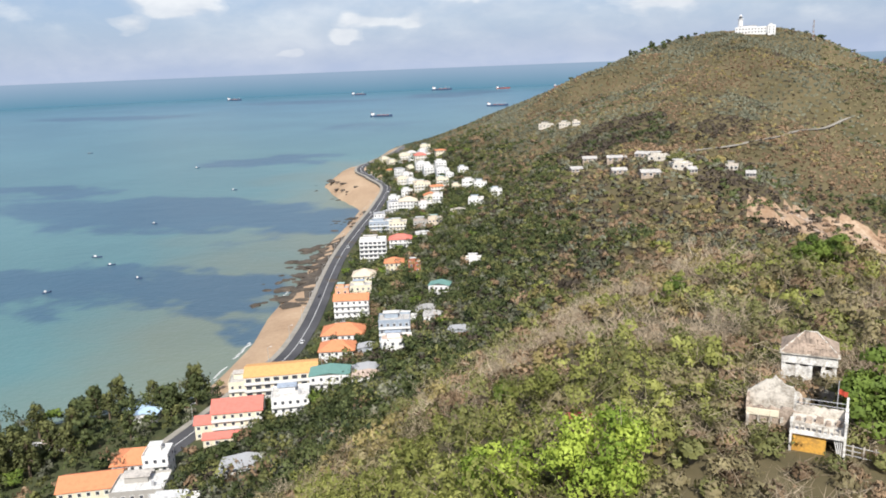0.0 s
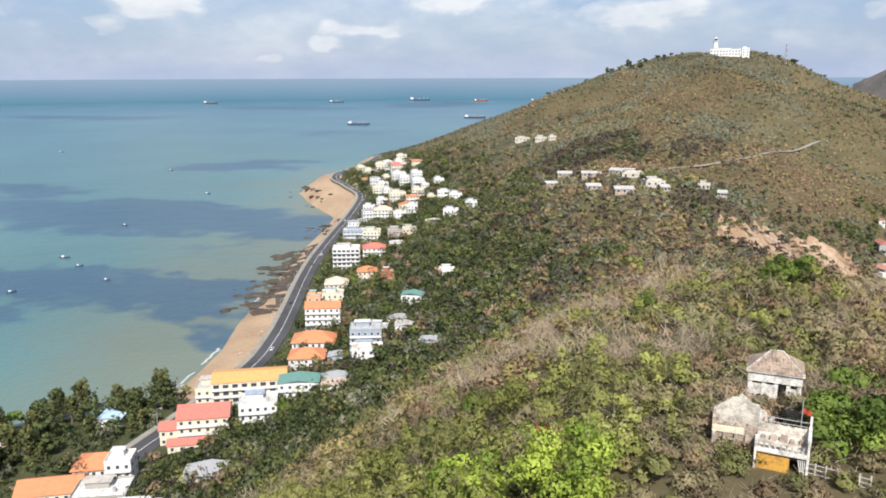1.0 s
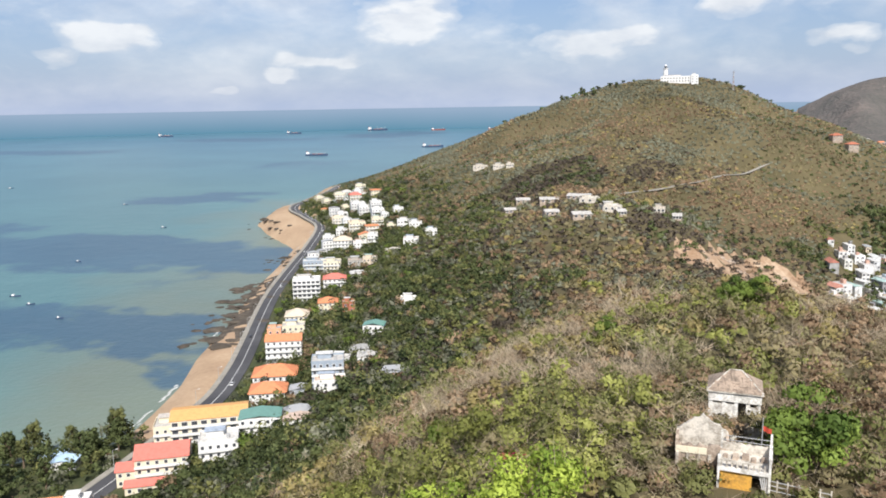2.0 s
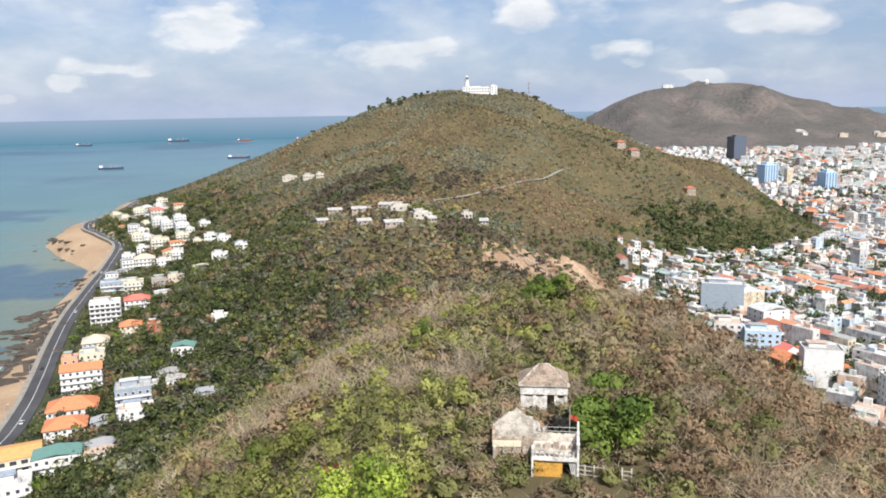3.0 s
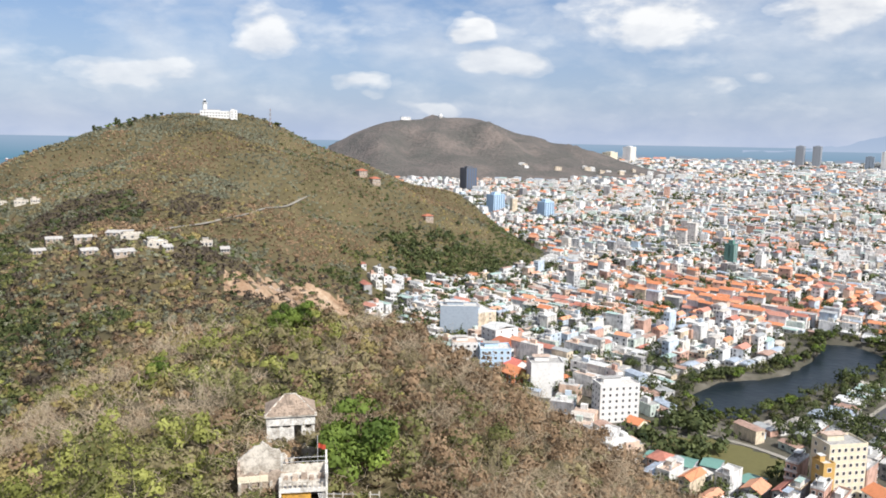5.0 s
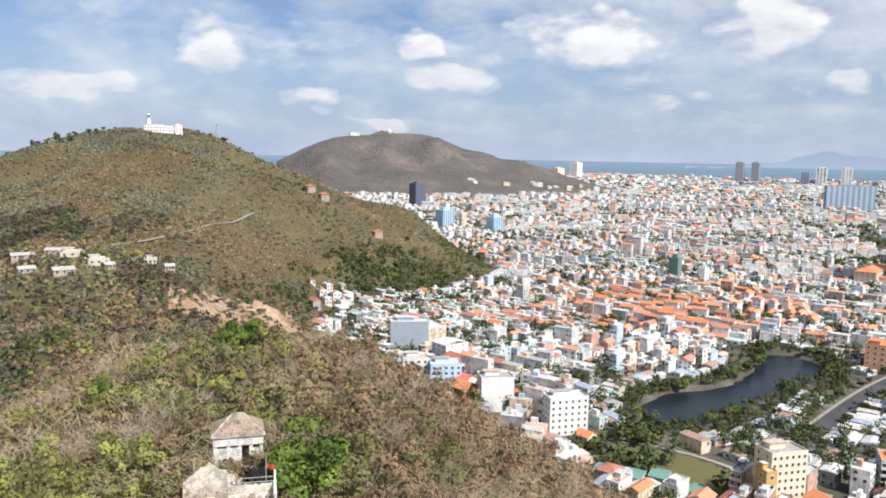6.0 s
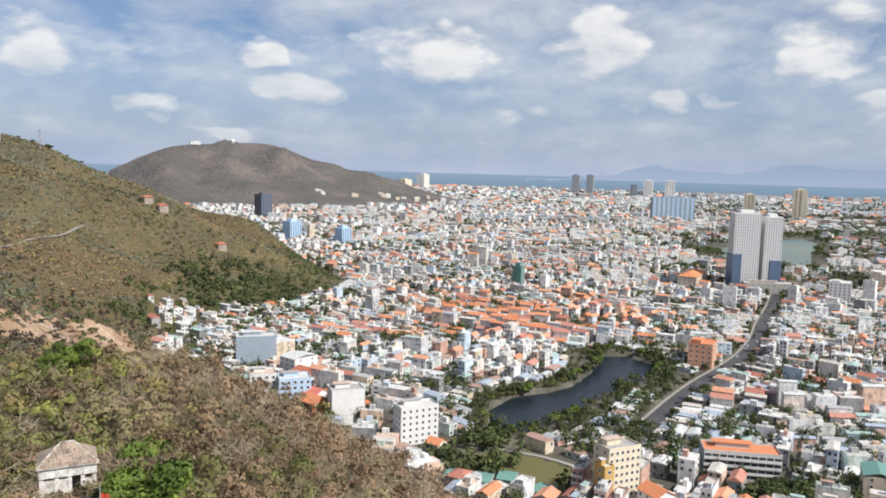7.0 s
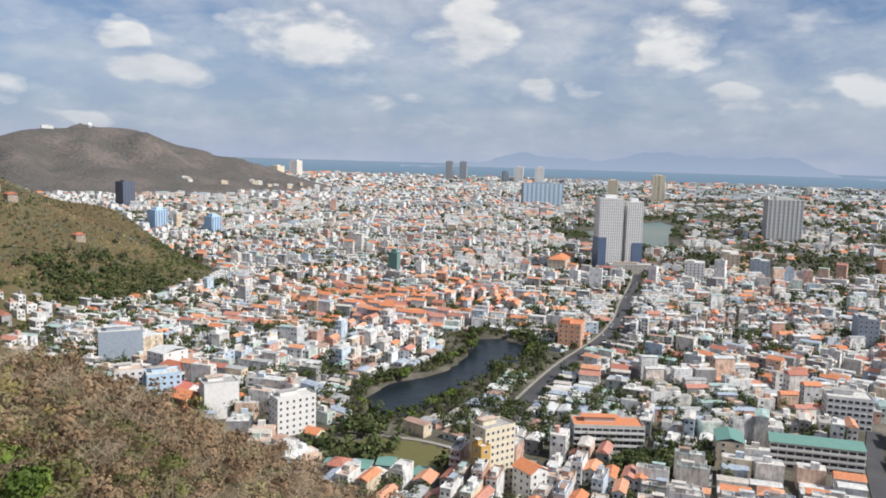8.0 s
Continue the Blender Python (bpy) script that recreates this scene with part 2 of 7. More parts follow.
WALLS = ((0.80, 0.79, 0.77), (0.76, 0.70, 0.63), (0.60, 0.60, 0.60), (0.82, 0.82, 0.81), (0.72, 0.60, 0.45), (0.58, 0.67, 0.76), (0.80, 0.78, 0.75), (0.40, 0.39, 0.38), (0.81, 0.80, 0.78), (0.74, 0.54, 0.42), (0.78, 0.78, 0.78), (0.74, 0.74, 0.72), (0.60, 0.68, 0.62), (0.60, 0.38, 0.30), (0.76, 0.74, 0.68), (0.30, 0.29, 0.29), (0.80, 0.79, 0.77), (0.70, 0.66, 0.62))
M["walls"] = palette("painted_render", WALLS, "object")
M["walls_far"] = palette("painted_render_far", WALLS, "island")
TILES = ((0.66, 0.27, 0.14), (0.62, 0.24, 0.12), (0.70, 0.34, 0.20), (0.46, 0.19, 0.14), (0.64, 0.32, 0.20), (0.52, 0.25, 0.19))
M["tile"] = palette("clay_roof_tile", TILES, "object", 0.85, 0.2, 0.5)
M["tile_far"] = palette("clay_roof_tile_far", TILES, "island", 0.85, 0.2, 0.5)
SHEETS = ((0.60, 0.61, 0.60), (0.42, 0.43, 0.43), (0.40, 0.53, 0.49), (0.66, 0.66, 0.64), (0.44, 0.29, 0.23), (0.70, 0.69, 0.66), (0.40, 0.46, 0.54), (0.58, 0.53, 0.47), (0.64, 0.60, 0.54))
M["sheet"] = palette("sheet_metal_roof", SHEETS, "object", 0.5, 0.25, 0.4)
M["sheet_far"] = palette("sheet_metal_roof_far", SHEETS, "island", 0.5, 0.25, 0.4)
M["slab"] = palette("concrete_roof_slab", ((0.54, 0.52, 0.49), (0.64, 0.62, 0.58), (0.42, 0.41, 0.39), (0.60, 0.46, 0.37), (0.68, 0.67, 0.64)), "object", 0.9, 0.3, 0.5)
M["slab_far"] = palette("concrete_roof_slab_far", ((0.54, 0.52, 0.49), (0.64, 0.62, 0.58), (0.42, 0.41, 0.39), (0.60, 0.46, 0.37), (0.68, 0.67, 0.64)), "island", 0.9, 0.3, 0.5)


def plain(name, c, rough=0.6, metal=0.0, scale=0.6):
    return material(name, (tuple(v * 0.82 for v in c), c, tuple(min(0.9, v * 1.08) for v in c)), scale, rough, 0.08, metal=metal)


for key, c, r in (("white", (0.72, 0.71, 0.69), 0.7), ("cream", (0.70, 0.63, 0.48), 0.8), ("yellow", (0.74, 0.52, 0.16), 0.8), ("ochre", (0.55, 0.35, 0.12), 0.8), ("orange", (0.60, 0.235, 0.115), 0.85), ("amber", (0.66, 0.36, 0.14), 0.85),
                  ("red_tile", (0.58, 0.18, 0.14), 0.85), ("grey", (0.34, 0.36, 0.39), 0.8), ("bluegrey", (0.31, 0.36, 0.42), 0.8), ("pale_blue", (0.46, 0.62, 0.78), 0.8), ("dark_blue", (0.10, 0.14, 0.22), 0.4),
                  ("brick_red", (0.42, 0.15, 0.09), 0.85), ("teal", (0.15, 0.29, 0.25), 0.6), ("salmon", (0.68, 0.36, 0.22), 0.8), ("sand_wall", (0.62, 0.52, 0.40), 0.8), ("concrete", (0.36, 0.34, 0.31), 0.9), ("dark_grey", (0.13, 0.135, 0.15), 0.6),
                  ("bark", (0.16, 0.12, 0.085), 0.9), ("steel", (0.42, 0.42, 0.42), 0.4), ("flag_red", (0.48, 0.07, 0.04), 0.8), ("hull_red", (0.25, 0.06, 0.05), 0.6), ("hull_blue", (0.05, 0.08, 0.14), 0.6), ("tyre", (0.02, 0.02, 0.02), 0.9),
                  ("car_dark", (0.03, 0.03, 0.035), 0.3), ("car_white", (0.72, 0.72, 0.72), 0.3), ("bougainvillea", (0.55, 0.05, 0.12), 0.8), ("grass", (0.135, 0.125, 0.05), 0.9), ("pale_concrete", (0.56, 0.55, 0.52), 0.9), ("ruin_wall", (0.66, 0.60, 0.50), 0.95), ("rubble", (0.40, 0.33, 0.26), 0.95), ("old_tile", (0.33, 0.26, 0.20), 0.95)):
    M[key] = plain(key, c, r)
def weathered(name, clean, stain):
    return material(name, (stain, tuple(0.45 * a + 0.55 * b for a, b in zip(clean, stain)), clean, tuple(0.8 * a + 0.2 * b for a, b in zip(clean, stain))), 1.0, 0.95, 0.6, grain=5, bumpdist=0.06)


M["ruin_wall"] = weathered("stained_plaster", (0.66, 0.61, 0.53), (0.16, 0.13, 0.10))
M["ruin_white"] = weathered("stained_whitewash", (0.80, 0.78, 0.73), (0.20, 0.17, 0.14))
M["rubble"] = weathered("brick_rubble", (0.48, 0.39, 0.31), (0.12, 0.085, 0.065))
M["old_tile"] = weathered("old_roof_tile", (0.40, 0.31, 0.24), (0.09, 0.07, 0.055))
M["ochre_stained"] = weathered("stained_ochre_paint", (0.66, 0.36, 0.07), (0.22, 0.12, 0.05))
M["old_sheet"] = weathered("weathered_pale_sheet", (0.54, 0.52, 0.49), (0.20, 0.17, 0.15))
M["glass"] = plain("window_glass", (0.06, 0.065, 0.075), 0.15)
M["scrub_dry"] = leafy("dry_scrub", (0.115, 0.076, 0.044), (0.43, 0.30, 0.185))
M["scrub_twig"] = leafy("bare_twigs", (0.25, 0.19, 0.125), (0.60, 0.50, 0.36))
M["scrub_olive"] = leafy("olive_scrub", (0.080, 0.070, 0.034), (0.37, 0.315, 0.17))
M["scrub_green"] = leafy("green_scrub", (0.048, 0.058, 0.019), (0.28, 0.28, 0.10))
M["scrub_yellow"] = leafy("yellowing_scrub", (0.15, 0.125, 0.045), (0.46, 0.375, 0.16))
M["scrub_grey"] = leafy("grey_green_scrub", (0.060, 0.066, 0.042), (0.30, 0.30, 0.21))
M["scrub_lime"] = leafy("yellow_green_scrub", (0.10, 0.115, 0.025), (0.42, 0.43, 0.125))
# dark thicket tone that also imitates shade and a cloud's shadow on the hill
M["scrub_burnt"] = leafy("dark_scrub_with_shade", (0.042, 0.034, 0.026), (0.155, 0.125, 0.095))
M["leaf_dark"] = leafy("dark_tree_leaf", (0.020, 0.034, 0.013), (0.140, 0.165, 0.060))
# darker than tree_leaf: the west slope's shade is mixed into this colour
M["leaf_wood"] = leafy("woodland_leaf", (0.024, 0.034, 0.012), (0.180, 0.190, 0.070))
M["leaf_mid"] = leafy("tree_leaf", (0.045, 0.085, 0.016), (0.25, 0.33, 0.065))
M["leaf_bright"] = leafy("fresh_tree_leaf", (0.15, 0.23, 0.03), (0.45, 0.54, 0.09))


# ---- mesh helpers ----
def part(name, bm, mat, parent=None, label=""):
    """One mesh object from a bmesh, under a thing or a part."""
    me = bpy.data.meshes.new(name)
    bm.to_mesh(me)
    bm.free()
    for m in mat if isinstance(mat, (list, tuple)) else (mat,):
        me.materials.append(m)
    ob = new(name, me)
    ob.parent = parent
    if label:
        ob["label"] = label
    return ob


def box(bm, x0, x1, y0, y1, z0, z1, mi=0, taper=0.0):
    """A box; taper pulls its top in."""
    t = taper
    vs = [bm.verts.new(p) for p in ((x0, y0, z0), (x1, y0, z0), (x1, y1, z0), (x0, y1, z0), (x0 + t, y0 + t, z1), (x1 - t, y0 + t, z1), (x1 - t, y1 - t, z1), (x0 + t, y1 - t, z1))]
    for f in ((0, 3, 2, 1), (4, 5, 6, 7), (0, 1, 5, 4), (1, 2, 6, 5), (2, 3, 7, 6), (3, 0, 4, 7)):
        bm.faces.new([vs[i] for i in f]).material_index = mi
    return bm


def one(x0, x1, y0, y1, z0, z1, taper=0.0):
    return box(bmesh.new(), x0, x1, y0, y1, z0, z1, 0, taper)


def rod(bm, a, b, r0, r1, n=6, mi=0):
    """A tapered round bar from a to b."""
    a, b = Vector(a), Vector(b)
    q = (b - a).to_track_quat("Z", "Y")
    rings = [[bm.verts.new(c + q @ Vector((r * math.cos(6.2832 * i / n), r * math.sin(6.2832 * i / n), 0))) for i in range(n)] for c, r in ((a, r0), (b, r1))]
    for i in range(n):
        bm.faces.new((rings[0][i], rings[0][(i + 1) % n], rings[1][(i + 1) % n], rings[1][i])).material_index = mi
    bm.faces.new(rings[1]).material_index = mi
    bm.faces.new(rings[0][::-1]).material_index = mi
    return bm


def bars(pairs, r, n=5):
    bm = bmesh.new()
    for a, b in pairs:
        rod(bm, a, b, r, r, n)
    return bm


def thing(name, m, label, category, group="", kind=""):
    ob = new(name)
    ob.empty_display_size = 0.5
    ob.matrix_world = m
    return tagged(ob, label, category, group, kind)


def arrays(name, verts, faces, mats, index=None, smooth=False, normals=None):
    """A mesh object straight from numpy arrays of triangles or of quads."""
    me = bpy.data.meshes.new(name)
    k = faces.shape[1]
    me.vertices.add(len(verts))
    me.vertices.foreach_set("co", np.ascontiguousarray(verts, dtype=np.float32).ravel())
    me.loops.add(faces.size)
    me.loops.foreach_set("vertex_index", np.ascontiguousarray(faces, dtype=np.int32).ravel())
    me.polygons.add(len(faces))
    me.polygons.foreach_set("loop_start", np.arange(0, faces.size, k, dtype=np.int32))
    for m in mats:
        me.materials.append(m)
    if index is not None:
        me.polygons.foreach_set("material_index", np.ascontiguousarray(index, dtype=np.int32))
    me.polygons.foreach_set("use_smooth", np.full(len(faces), smooth))
    me.update(calc_edges=True)
    me.validate()
    if normals is not None:
        me.normals_split_custom_set_from_vertices(normals.tolist())
    return new(name, me)


def leaves(name, V, mat):
    """A mesh of leaf triangles from rows of place, crown normal and tone, so that a crown shades as one soft volume."""
    ob = arrays(name, V[:, :3], np.arange(len(V)).reshape(-1, 3), [mat], None, True, V[:, 3:6])
    tone = ob.data.attributes.new("tone", "FLOAT", "POINT")
    tone.data.foreach_set("value", np.ascontiguousarray(V[:, 6], dtype=np.float32))
    return ob


# ---- lie of the land ----
# the ridge: along y, its crest's x and height, and how far its flanks spread to either side
SPINE = np.array(((-260, 0, 30, 85, 85), (-90, 0, 103, 85, 90), (0, 2, 116.5, 85, 96), (75, 8, 114.3, 85, 92), (130, 13, 107.5, 88, 88), (190, 18, 98.8, 92, 84),
                  (255, 14, 79, 95, 73), (330, 4, 67, 97, 78), (420, -15, 67, 98, 86), (520, -30, 73, 107, 82), (600, -32, 77, 122, 84), (700, -22, 87, 150, 102),
                  (800, -10, 104, 185, 148), (900, 0, 129, 212, 200), (1000, 4, 150, 226, 222), (1075, 6, 167, 232, 232), (1130, 7, 168, 234, 234), (1250, 10, 148, 235, 235),
                  (1450, 20, 70, 220, 220), (1750, 60, 0, 200, 200)), float)
# the shore: y and x
SHORE = np.array(((-600, -620), (-300, -500), (0, -380), (150, -318), (230, -288), (281, -234), (315, -241), (351, -250), (395, -268), (473, -291), (574, -327), (680, -353),
                  (748, -372), (819, -438), (899, -497), (958, -511), (1063, -508), (1233, -513), (1400, -430), (1600, -220), (1800, 60), (2100, 330), (2600, 420), (3400, 480), (4200, 900), (5000, 1500)), float)


def spline(x, xp, fp):
    d = np.gradient(fp, xp)
    i = np.clip(np.searchsorted(xp, x) - 1, 0, len(xp) - 2)
    h = xp[i + 1] - xp[i]
    t = np.clip((x - xp[i]) / h, 0, 1)
    return (2 * t**3 - 3 * t**2 + 1) * fp[i] + (t**3 - 2 * t**2 + t) * h * d[i] + (3 * t**2 - 2 * t**3) * fp[i + 1] + (t**3 - t**2) * h * d[i + 1]


def step(a, b, v):
    t = np.clip((v - a) / (b - a), 0, 1)
    return t * t * (3 - 2 * t)


def rolls(x, y, s, seed):
    """Smooth value noise, for swells in the ground and drifts in the planting."""
    x, y = np.asarray(x, float) / s, np.asarray(y, float) / s
    i, j = np.floor(x).astype(int), np.floor(y).astype(int)
    u, v = x - i, y - j
    u, v = u * u * (3 - 2 * u), v * v * (3 - 2 * v)

    def h(a, b):
        n = np.sin(a * 127.1 + b * 311.7 + seed * 74.7) * 43758.5453
        return n - np.floor(n)
    return (h(i, j) * (1 - u) + h(i + 1, j) * u) * (1 - v) + (h(i, j + 1) * (1 - u) + h(i + 1, j + 1) * u) * v


def crest(y):
    return spline(y, SPINE[:, 0], SPINE[:, 1])


def hill(x, y):
    xc, zc, wl, wr = (spline(y, SPINE[:, 0], SPINE[:, k]) for k in (1, 2, 3, 4))
    d = x - xc
    h = zc * np.exp(-0.5 * np.abs(d / np.where(d < 0, wl, wr)) ** (2.05 - 0.25 * step(700, 950, y)))
    h = h * (1 - step(330, 470, d) * step(650, 850, y))
    return np.maximum(h - 4.0, 0) * 1.035


MOUNT = np.array(((200, 0), (330, 45), (476, 112), (601, 166), (768, 222), (927, 234), (1115, 240), (1317, 172), (1536, 126), (1675, 88), (1850, 40), (2050, 12), (2250, 0)), float)


def mount(x, y):
    h = spline(x, MOUNT[:, 0], MOUNT[:, 1]) * np.exp(-0.5 * (np.abs(y - 3150) / np.where(y < 3150, 350, 380)) ** 2)
    return np.maximum(h - 6, 0)


def inshore(x, y):
    return x - np.interp(y, SHORE[:, 0], SHORE[:, 1])


def land(x, y):
    """Height of the ground."""
    x, y = np.asarray(x, float), np.asarray(y, float)
    s = inshore(x, y)
    k = step(-15, 17, s)
    hl = hill(x, y)
    swell = (rolls(x, y, 70, 1) - 0.5) * 9 + (rolls(x, y, 23, 2) - 0.5) * 3.2
    gully = (rolls(x + 0.5 * y, y * 0.35, 46, 5) - 0.5) * 9
    amp = np.clip(hl / 60, 0, 1) * np.clip(np.hypot(x, y) / 260, 0.12, 1)
    rib = (rolls(x * 0.28 + 40, y + 0.25 * x, 52, 41) - 0.5) * 26 * np.clip(np.abs(x - crest(y)) / 110, 0, 1) * step(560, 720, y) * np.clip(hl / 50, 0, 1)
    m = mount(x, y)
    m = m * (1 + (0.62 * (rolls(x, y * 0.3, 120, 8) - 0.5) + 0.34 * (rolls(x, y * 0.4, 50, 9) - 0.5)) * np.clip(np.abs(y - 3150) / 330, 0.06, 1))
    r = np.hypot(x, y)
    return (4.0 + hl + m + (swell + gully) * amp + rib + 48 * step(3900, 4950, r)) * k - 4.0 * (1 - k)


def ground_z(x, y):
    return float(land(x, y))

# ---- ground, sea and distance ----
LAKE = ((275, 381), (258, 345), (281, 337), (302, 347), (322, 354), (364, 372), (420, 387), (458, 414), (460, 448), (438, 459), (400, 422), (354, 398), (329, 396), (305, 397))
FIELD = ((208, 322), (238, 316), (262, 262), (246, 250), (206, 268), (196, 300))
COAST_ROAD = ((-203, 215), (-205, 267), (-208, 299), (-211, 326), (-222, 364), (-241, 414), (-266, 476), (-290, 540), (-318, 635), (-339, 716), (-362, 792), (-410, 855), (-462, 930), (-470, 1000), (-462, 1090))
MAIN_ROAD = ((345, 313), (371, 326), (440, 358), (484, 375), (535, 396), (600, 430), (679, 480), (800, 553), (918, 630))
NEAR_ROAD = ((255, 262), (297, 289), (345, 313))
LANE = ((228, 338), (235, 324), (251, 301), (262, 271), (280, 240))
EDGE_ROAD = ((330, 95), (369, 118), (405, 134), (470, 158))
HILL_TRACK = ((-40, 596), (-20, 640), (5, 664), (25, 688), (45, 728), (66, 780), (90, 815), (112, 836))
FAR_LAKE = ((1320, 1060), (1560, 1130), (1800, 1180), (1700, 1060), (1460, 930), (1260, 800), (1185, 830), (1210, 940))


def suburb(x, y):
    """The gentle foot of the hill where the town climbs it."""
    return (y > 545) & (y < 735) & (x > 112 + 0.16 * (y - 545)) & (x < 330) & (hill(x, y) < 26)


def inside(x, y, poly, grow=0.0):
    """Whether points lie in a closed outline, grown about its middle by a share."""
    p = np.array(poly, float)
    c = p.mean(0)
    p = c + (p - c) * (1 + grow)
    x, y = np.asarray(x, float), np.asarray(y, float)
    hit = np.zeros(x.shape, bool)
    for (ax, ay), (bx, by) in zip(p, np.roll(p, -1, 0)):
        hit ^= ((ay > y) != (by > y)) & (x < (bx - ax) * (y - ay) / (by - ay + 1e-9) + ax)
    return hit


def in_scar(x, y):
    """The quarried cut below the saddle."""
    u, v = (x - 62) / 54, (y - 522 - (x - 62) * 0.9) / 62
    return u * u + v * v + (rolls(x, y, 14, 31) - 0.5) * 1.1 + (rolls(x, y, 5, 32) - 0.5) * 0.5 < 0.8


def make_ground():
    radii = np.concatenate((np.geomspace(6, 60, 14), np.geomspace(62, 1500, 250), np.geomspace(1520, 4980, 80)))
    turns = np.radians(np.concatenate((np.arange(-62, 82, 0.58), np.arange(82, 298, 6.0))))
    R, T = np.meshgrid(radii, turns)
    X, Y = R * np.sin(T), R * np.cos(T)
    Z = land(X, Y)
    Z = np.where(inside(X, Y, LAKE, 0.03) | inside(X, Y, FAR_LAKE, 0.0), 0.2, Z)
    s = in_scar(X, Y)
    Z = Z - np.where(s, 3.5, 0.0)
    n, m = R.shape
    verts = np.concatenate((np.stack((X, Y, Z), -1).reshape(-1, 3), [(0, 0, ground_z(0, 0))]))
    i, j = np.meshgrid(np.arange(n), np.arange(m - 1), indexing="ij")
    a = i * m + j
    b = ((i + 1) % n) * m + j
    quads = np.stack((a, a + 1, b + 1, b), -1).reshape(-1, 4)
    rim = np.arange(0, n - 1, 2) * m
    hub = np.stack((rim, rim + m, np.minimum(rim + 2 * m, (n - 1) * m), np.full(len(rim), n * m)), -1)
    cx, cy = np.concatenate((X[i, j].ravel(), np.zeros(len(hub)))), np.concatenate((Y[i, j].ravel(), np.zeros(len(hub))))
    quads = np.concatenate((quads, hub[:, ::-1]))
    shore, hl = inshore(cx, cy), hill(cx, cy)
    idx = np.full(len(quads), 2)
    idx[hl > 6] = 0
    idx[(hl > 3) & (hl < 34) & (cx < crest(cy))] = 1
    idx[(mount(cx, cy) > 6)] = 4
    idx[(cx < -100) & (hl < 8) & (cy < 1000)] = 1
    seaward = cx < np.interp(cy, [p[1] for p in COAST_ROAD], [p[0] for p in COAST_ROAD])
    idx[(shore < 60) & seaward & (cy > 276) & (cy < 1090)] = 3
    idx[(shore < 26 + 14 * (rolls(cx, cy, 14, 88) - 0.5)) & seaward & (cy > 425) & (cy < 600) & (rolls(cx, cy, 9, 89) > 0.3)] = 8
    idx[(shore < 8) & ((cy <= 276) | (cy >= 1090))] = 3
    idx[inside(cx, cy, FIELD)] = 7
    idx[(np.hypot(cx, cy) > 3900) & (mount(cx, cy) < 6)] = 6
    idx[in_scar(cx, cy)] = 5
    ground = arrays("ground", verts, quads, [M["soil"], M["wood_floor"], M["town_ground"], M["sand"], M["mountain"], M["scar"], M["far_land"], M["grass"], M["rock"]], idx, True)
    tagged(ground, "dry scrubby ridge falling to a beach and a flat town", "ground", kind="structure")


make_ground()


def sheet(name, pts, z, mat, label, category):
    bm = bmesh.new()
    f = bm.faces.new([bm.verts.new((x, y, z)) for x, y in pts])
    f.normal_update()
    if f.normal.z < 0:
        f.normal_flip()
    bmesh.ops.triangulate(bm, faces=bm.faces[:])
    return tagged(part(name, bm, mat), label, category, kind="structure")


ring = [(4985 * math.sin(a), 4985 * math.cos(a)) for a in np.linspace(0, 2 * math.pi, 97)[:-1]]
sheet("sea", ring, SEA, M["sea"], "silty turquoise sea with cloud shadows painted on as darker patches, nearly calm", "sea")
sheet("lake_water", [(x * 1.0, y) for x, y in LAKE], 2.2, M["lake"], "dark still lake between trees and houses", "lake")
sheet("far_lake_water", FAR_LAKE, 2.4, M["sea"], "pale blue lagoon beyond the tower blocks", "lake")


def band(name, a0, a1, r, zfun, mat, label, category, z0=-6.0, n=120):
    """An upright band of far distance round the horizon."""
    az = np.radians(np.linspace(a0, a1, n))
    top = np.array([zfun(math.degrees(a)) for a in az])
    lo = np.stack((r * np.sin(az), r * np.cos(az), np.full(n, z0)), -1)
    hi = np.stack((r * np.sin(az), r * np.cos(az), top), -1)
    back = hi * np.array((1.004, 1.004, 1.0))
    k = np.arange(n - 1)
    f = np.concatenate((np.stack((k, k + 1, k + 1 + n, k + n), -1), np.stack((k + n, k + 1 + n, k + 1 + 2 * n, k + 2 * n), -1)))
    return tagged(arrays(name, np.concatenate((lo, hi, back)), f, [mat]), label, category, kind="structure")


def elz(e, r):
    return 150 + r * math.tan(e * D2R)


# bands past the ground's edge that glow, with haze put into their colour
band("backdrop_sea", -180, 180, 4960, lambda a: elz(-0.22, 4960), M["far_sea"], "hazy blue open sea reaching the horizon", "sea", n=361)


def humps(peaks, base):
    def f(a):
        e = base + 0.05 * math.sin(a * 3.1) + 0.03 * math.sin(a * 7.7 + 1)
        for c, h, w in peaks:
            e += h * math.exp(-0.5 * ((a - c) / w) ** 2)
        return elz(e, 4940)
    return f


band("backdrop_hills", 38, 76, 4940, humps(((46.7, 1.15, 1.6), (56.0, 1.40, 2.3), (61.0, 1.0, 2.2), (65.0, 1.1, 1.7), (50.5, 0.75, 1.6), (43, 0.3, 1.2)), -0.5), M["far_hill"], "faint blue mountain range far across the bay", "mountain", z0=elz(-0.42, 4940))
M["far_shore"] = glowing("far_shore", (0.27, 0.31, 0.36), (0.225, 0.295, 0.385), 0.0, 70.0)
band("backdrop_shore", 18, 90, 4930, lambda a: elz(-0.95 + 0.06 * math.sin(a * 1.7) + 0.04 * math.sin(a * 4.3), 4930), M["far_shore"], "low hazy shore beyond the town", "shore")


# ---- roads and shore ----
def smooth_line(pts, stepm=6.0):
    p = np.array(pts, float)
    s = np.concatenate(([0], np.cumsum(np.hypot(*np.diff(p, axis=0).T))))
    q = np.arange(0, s[-1], stepm)
    return np.stack((spline(q, s, p[:, 0]), spline(q, s, p[:, 1])), -1)


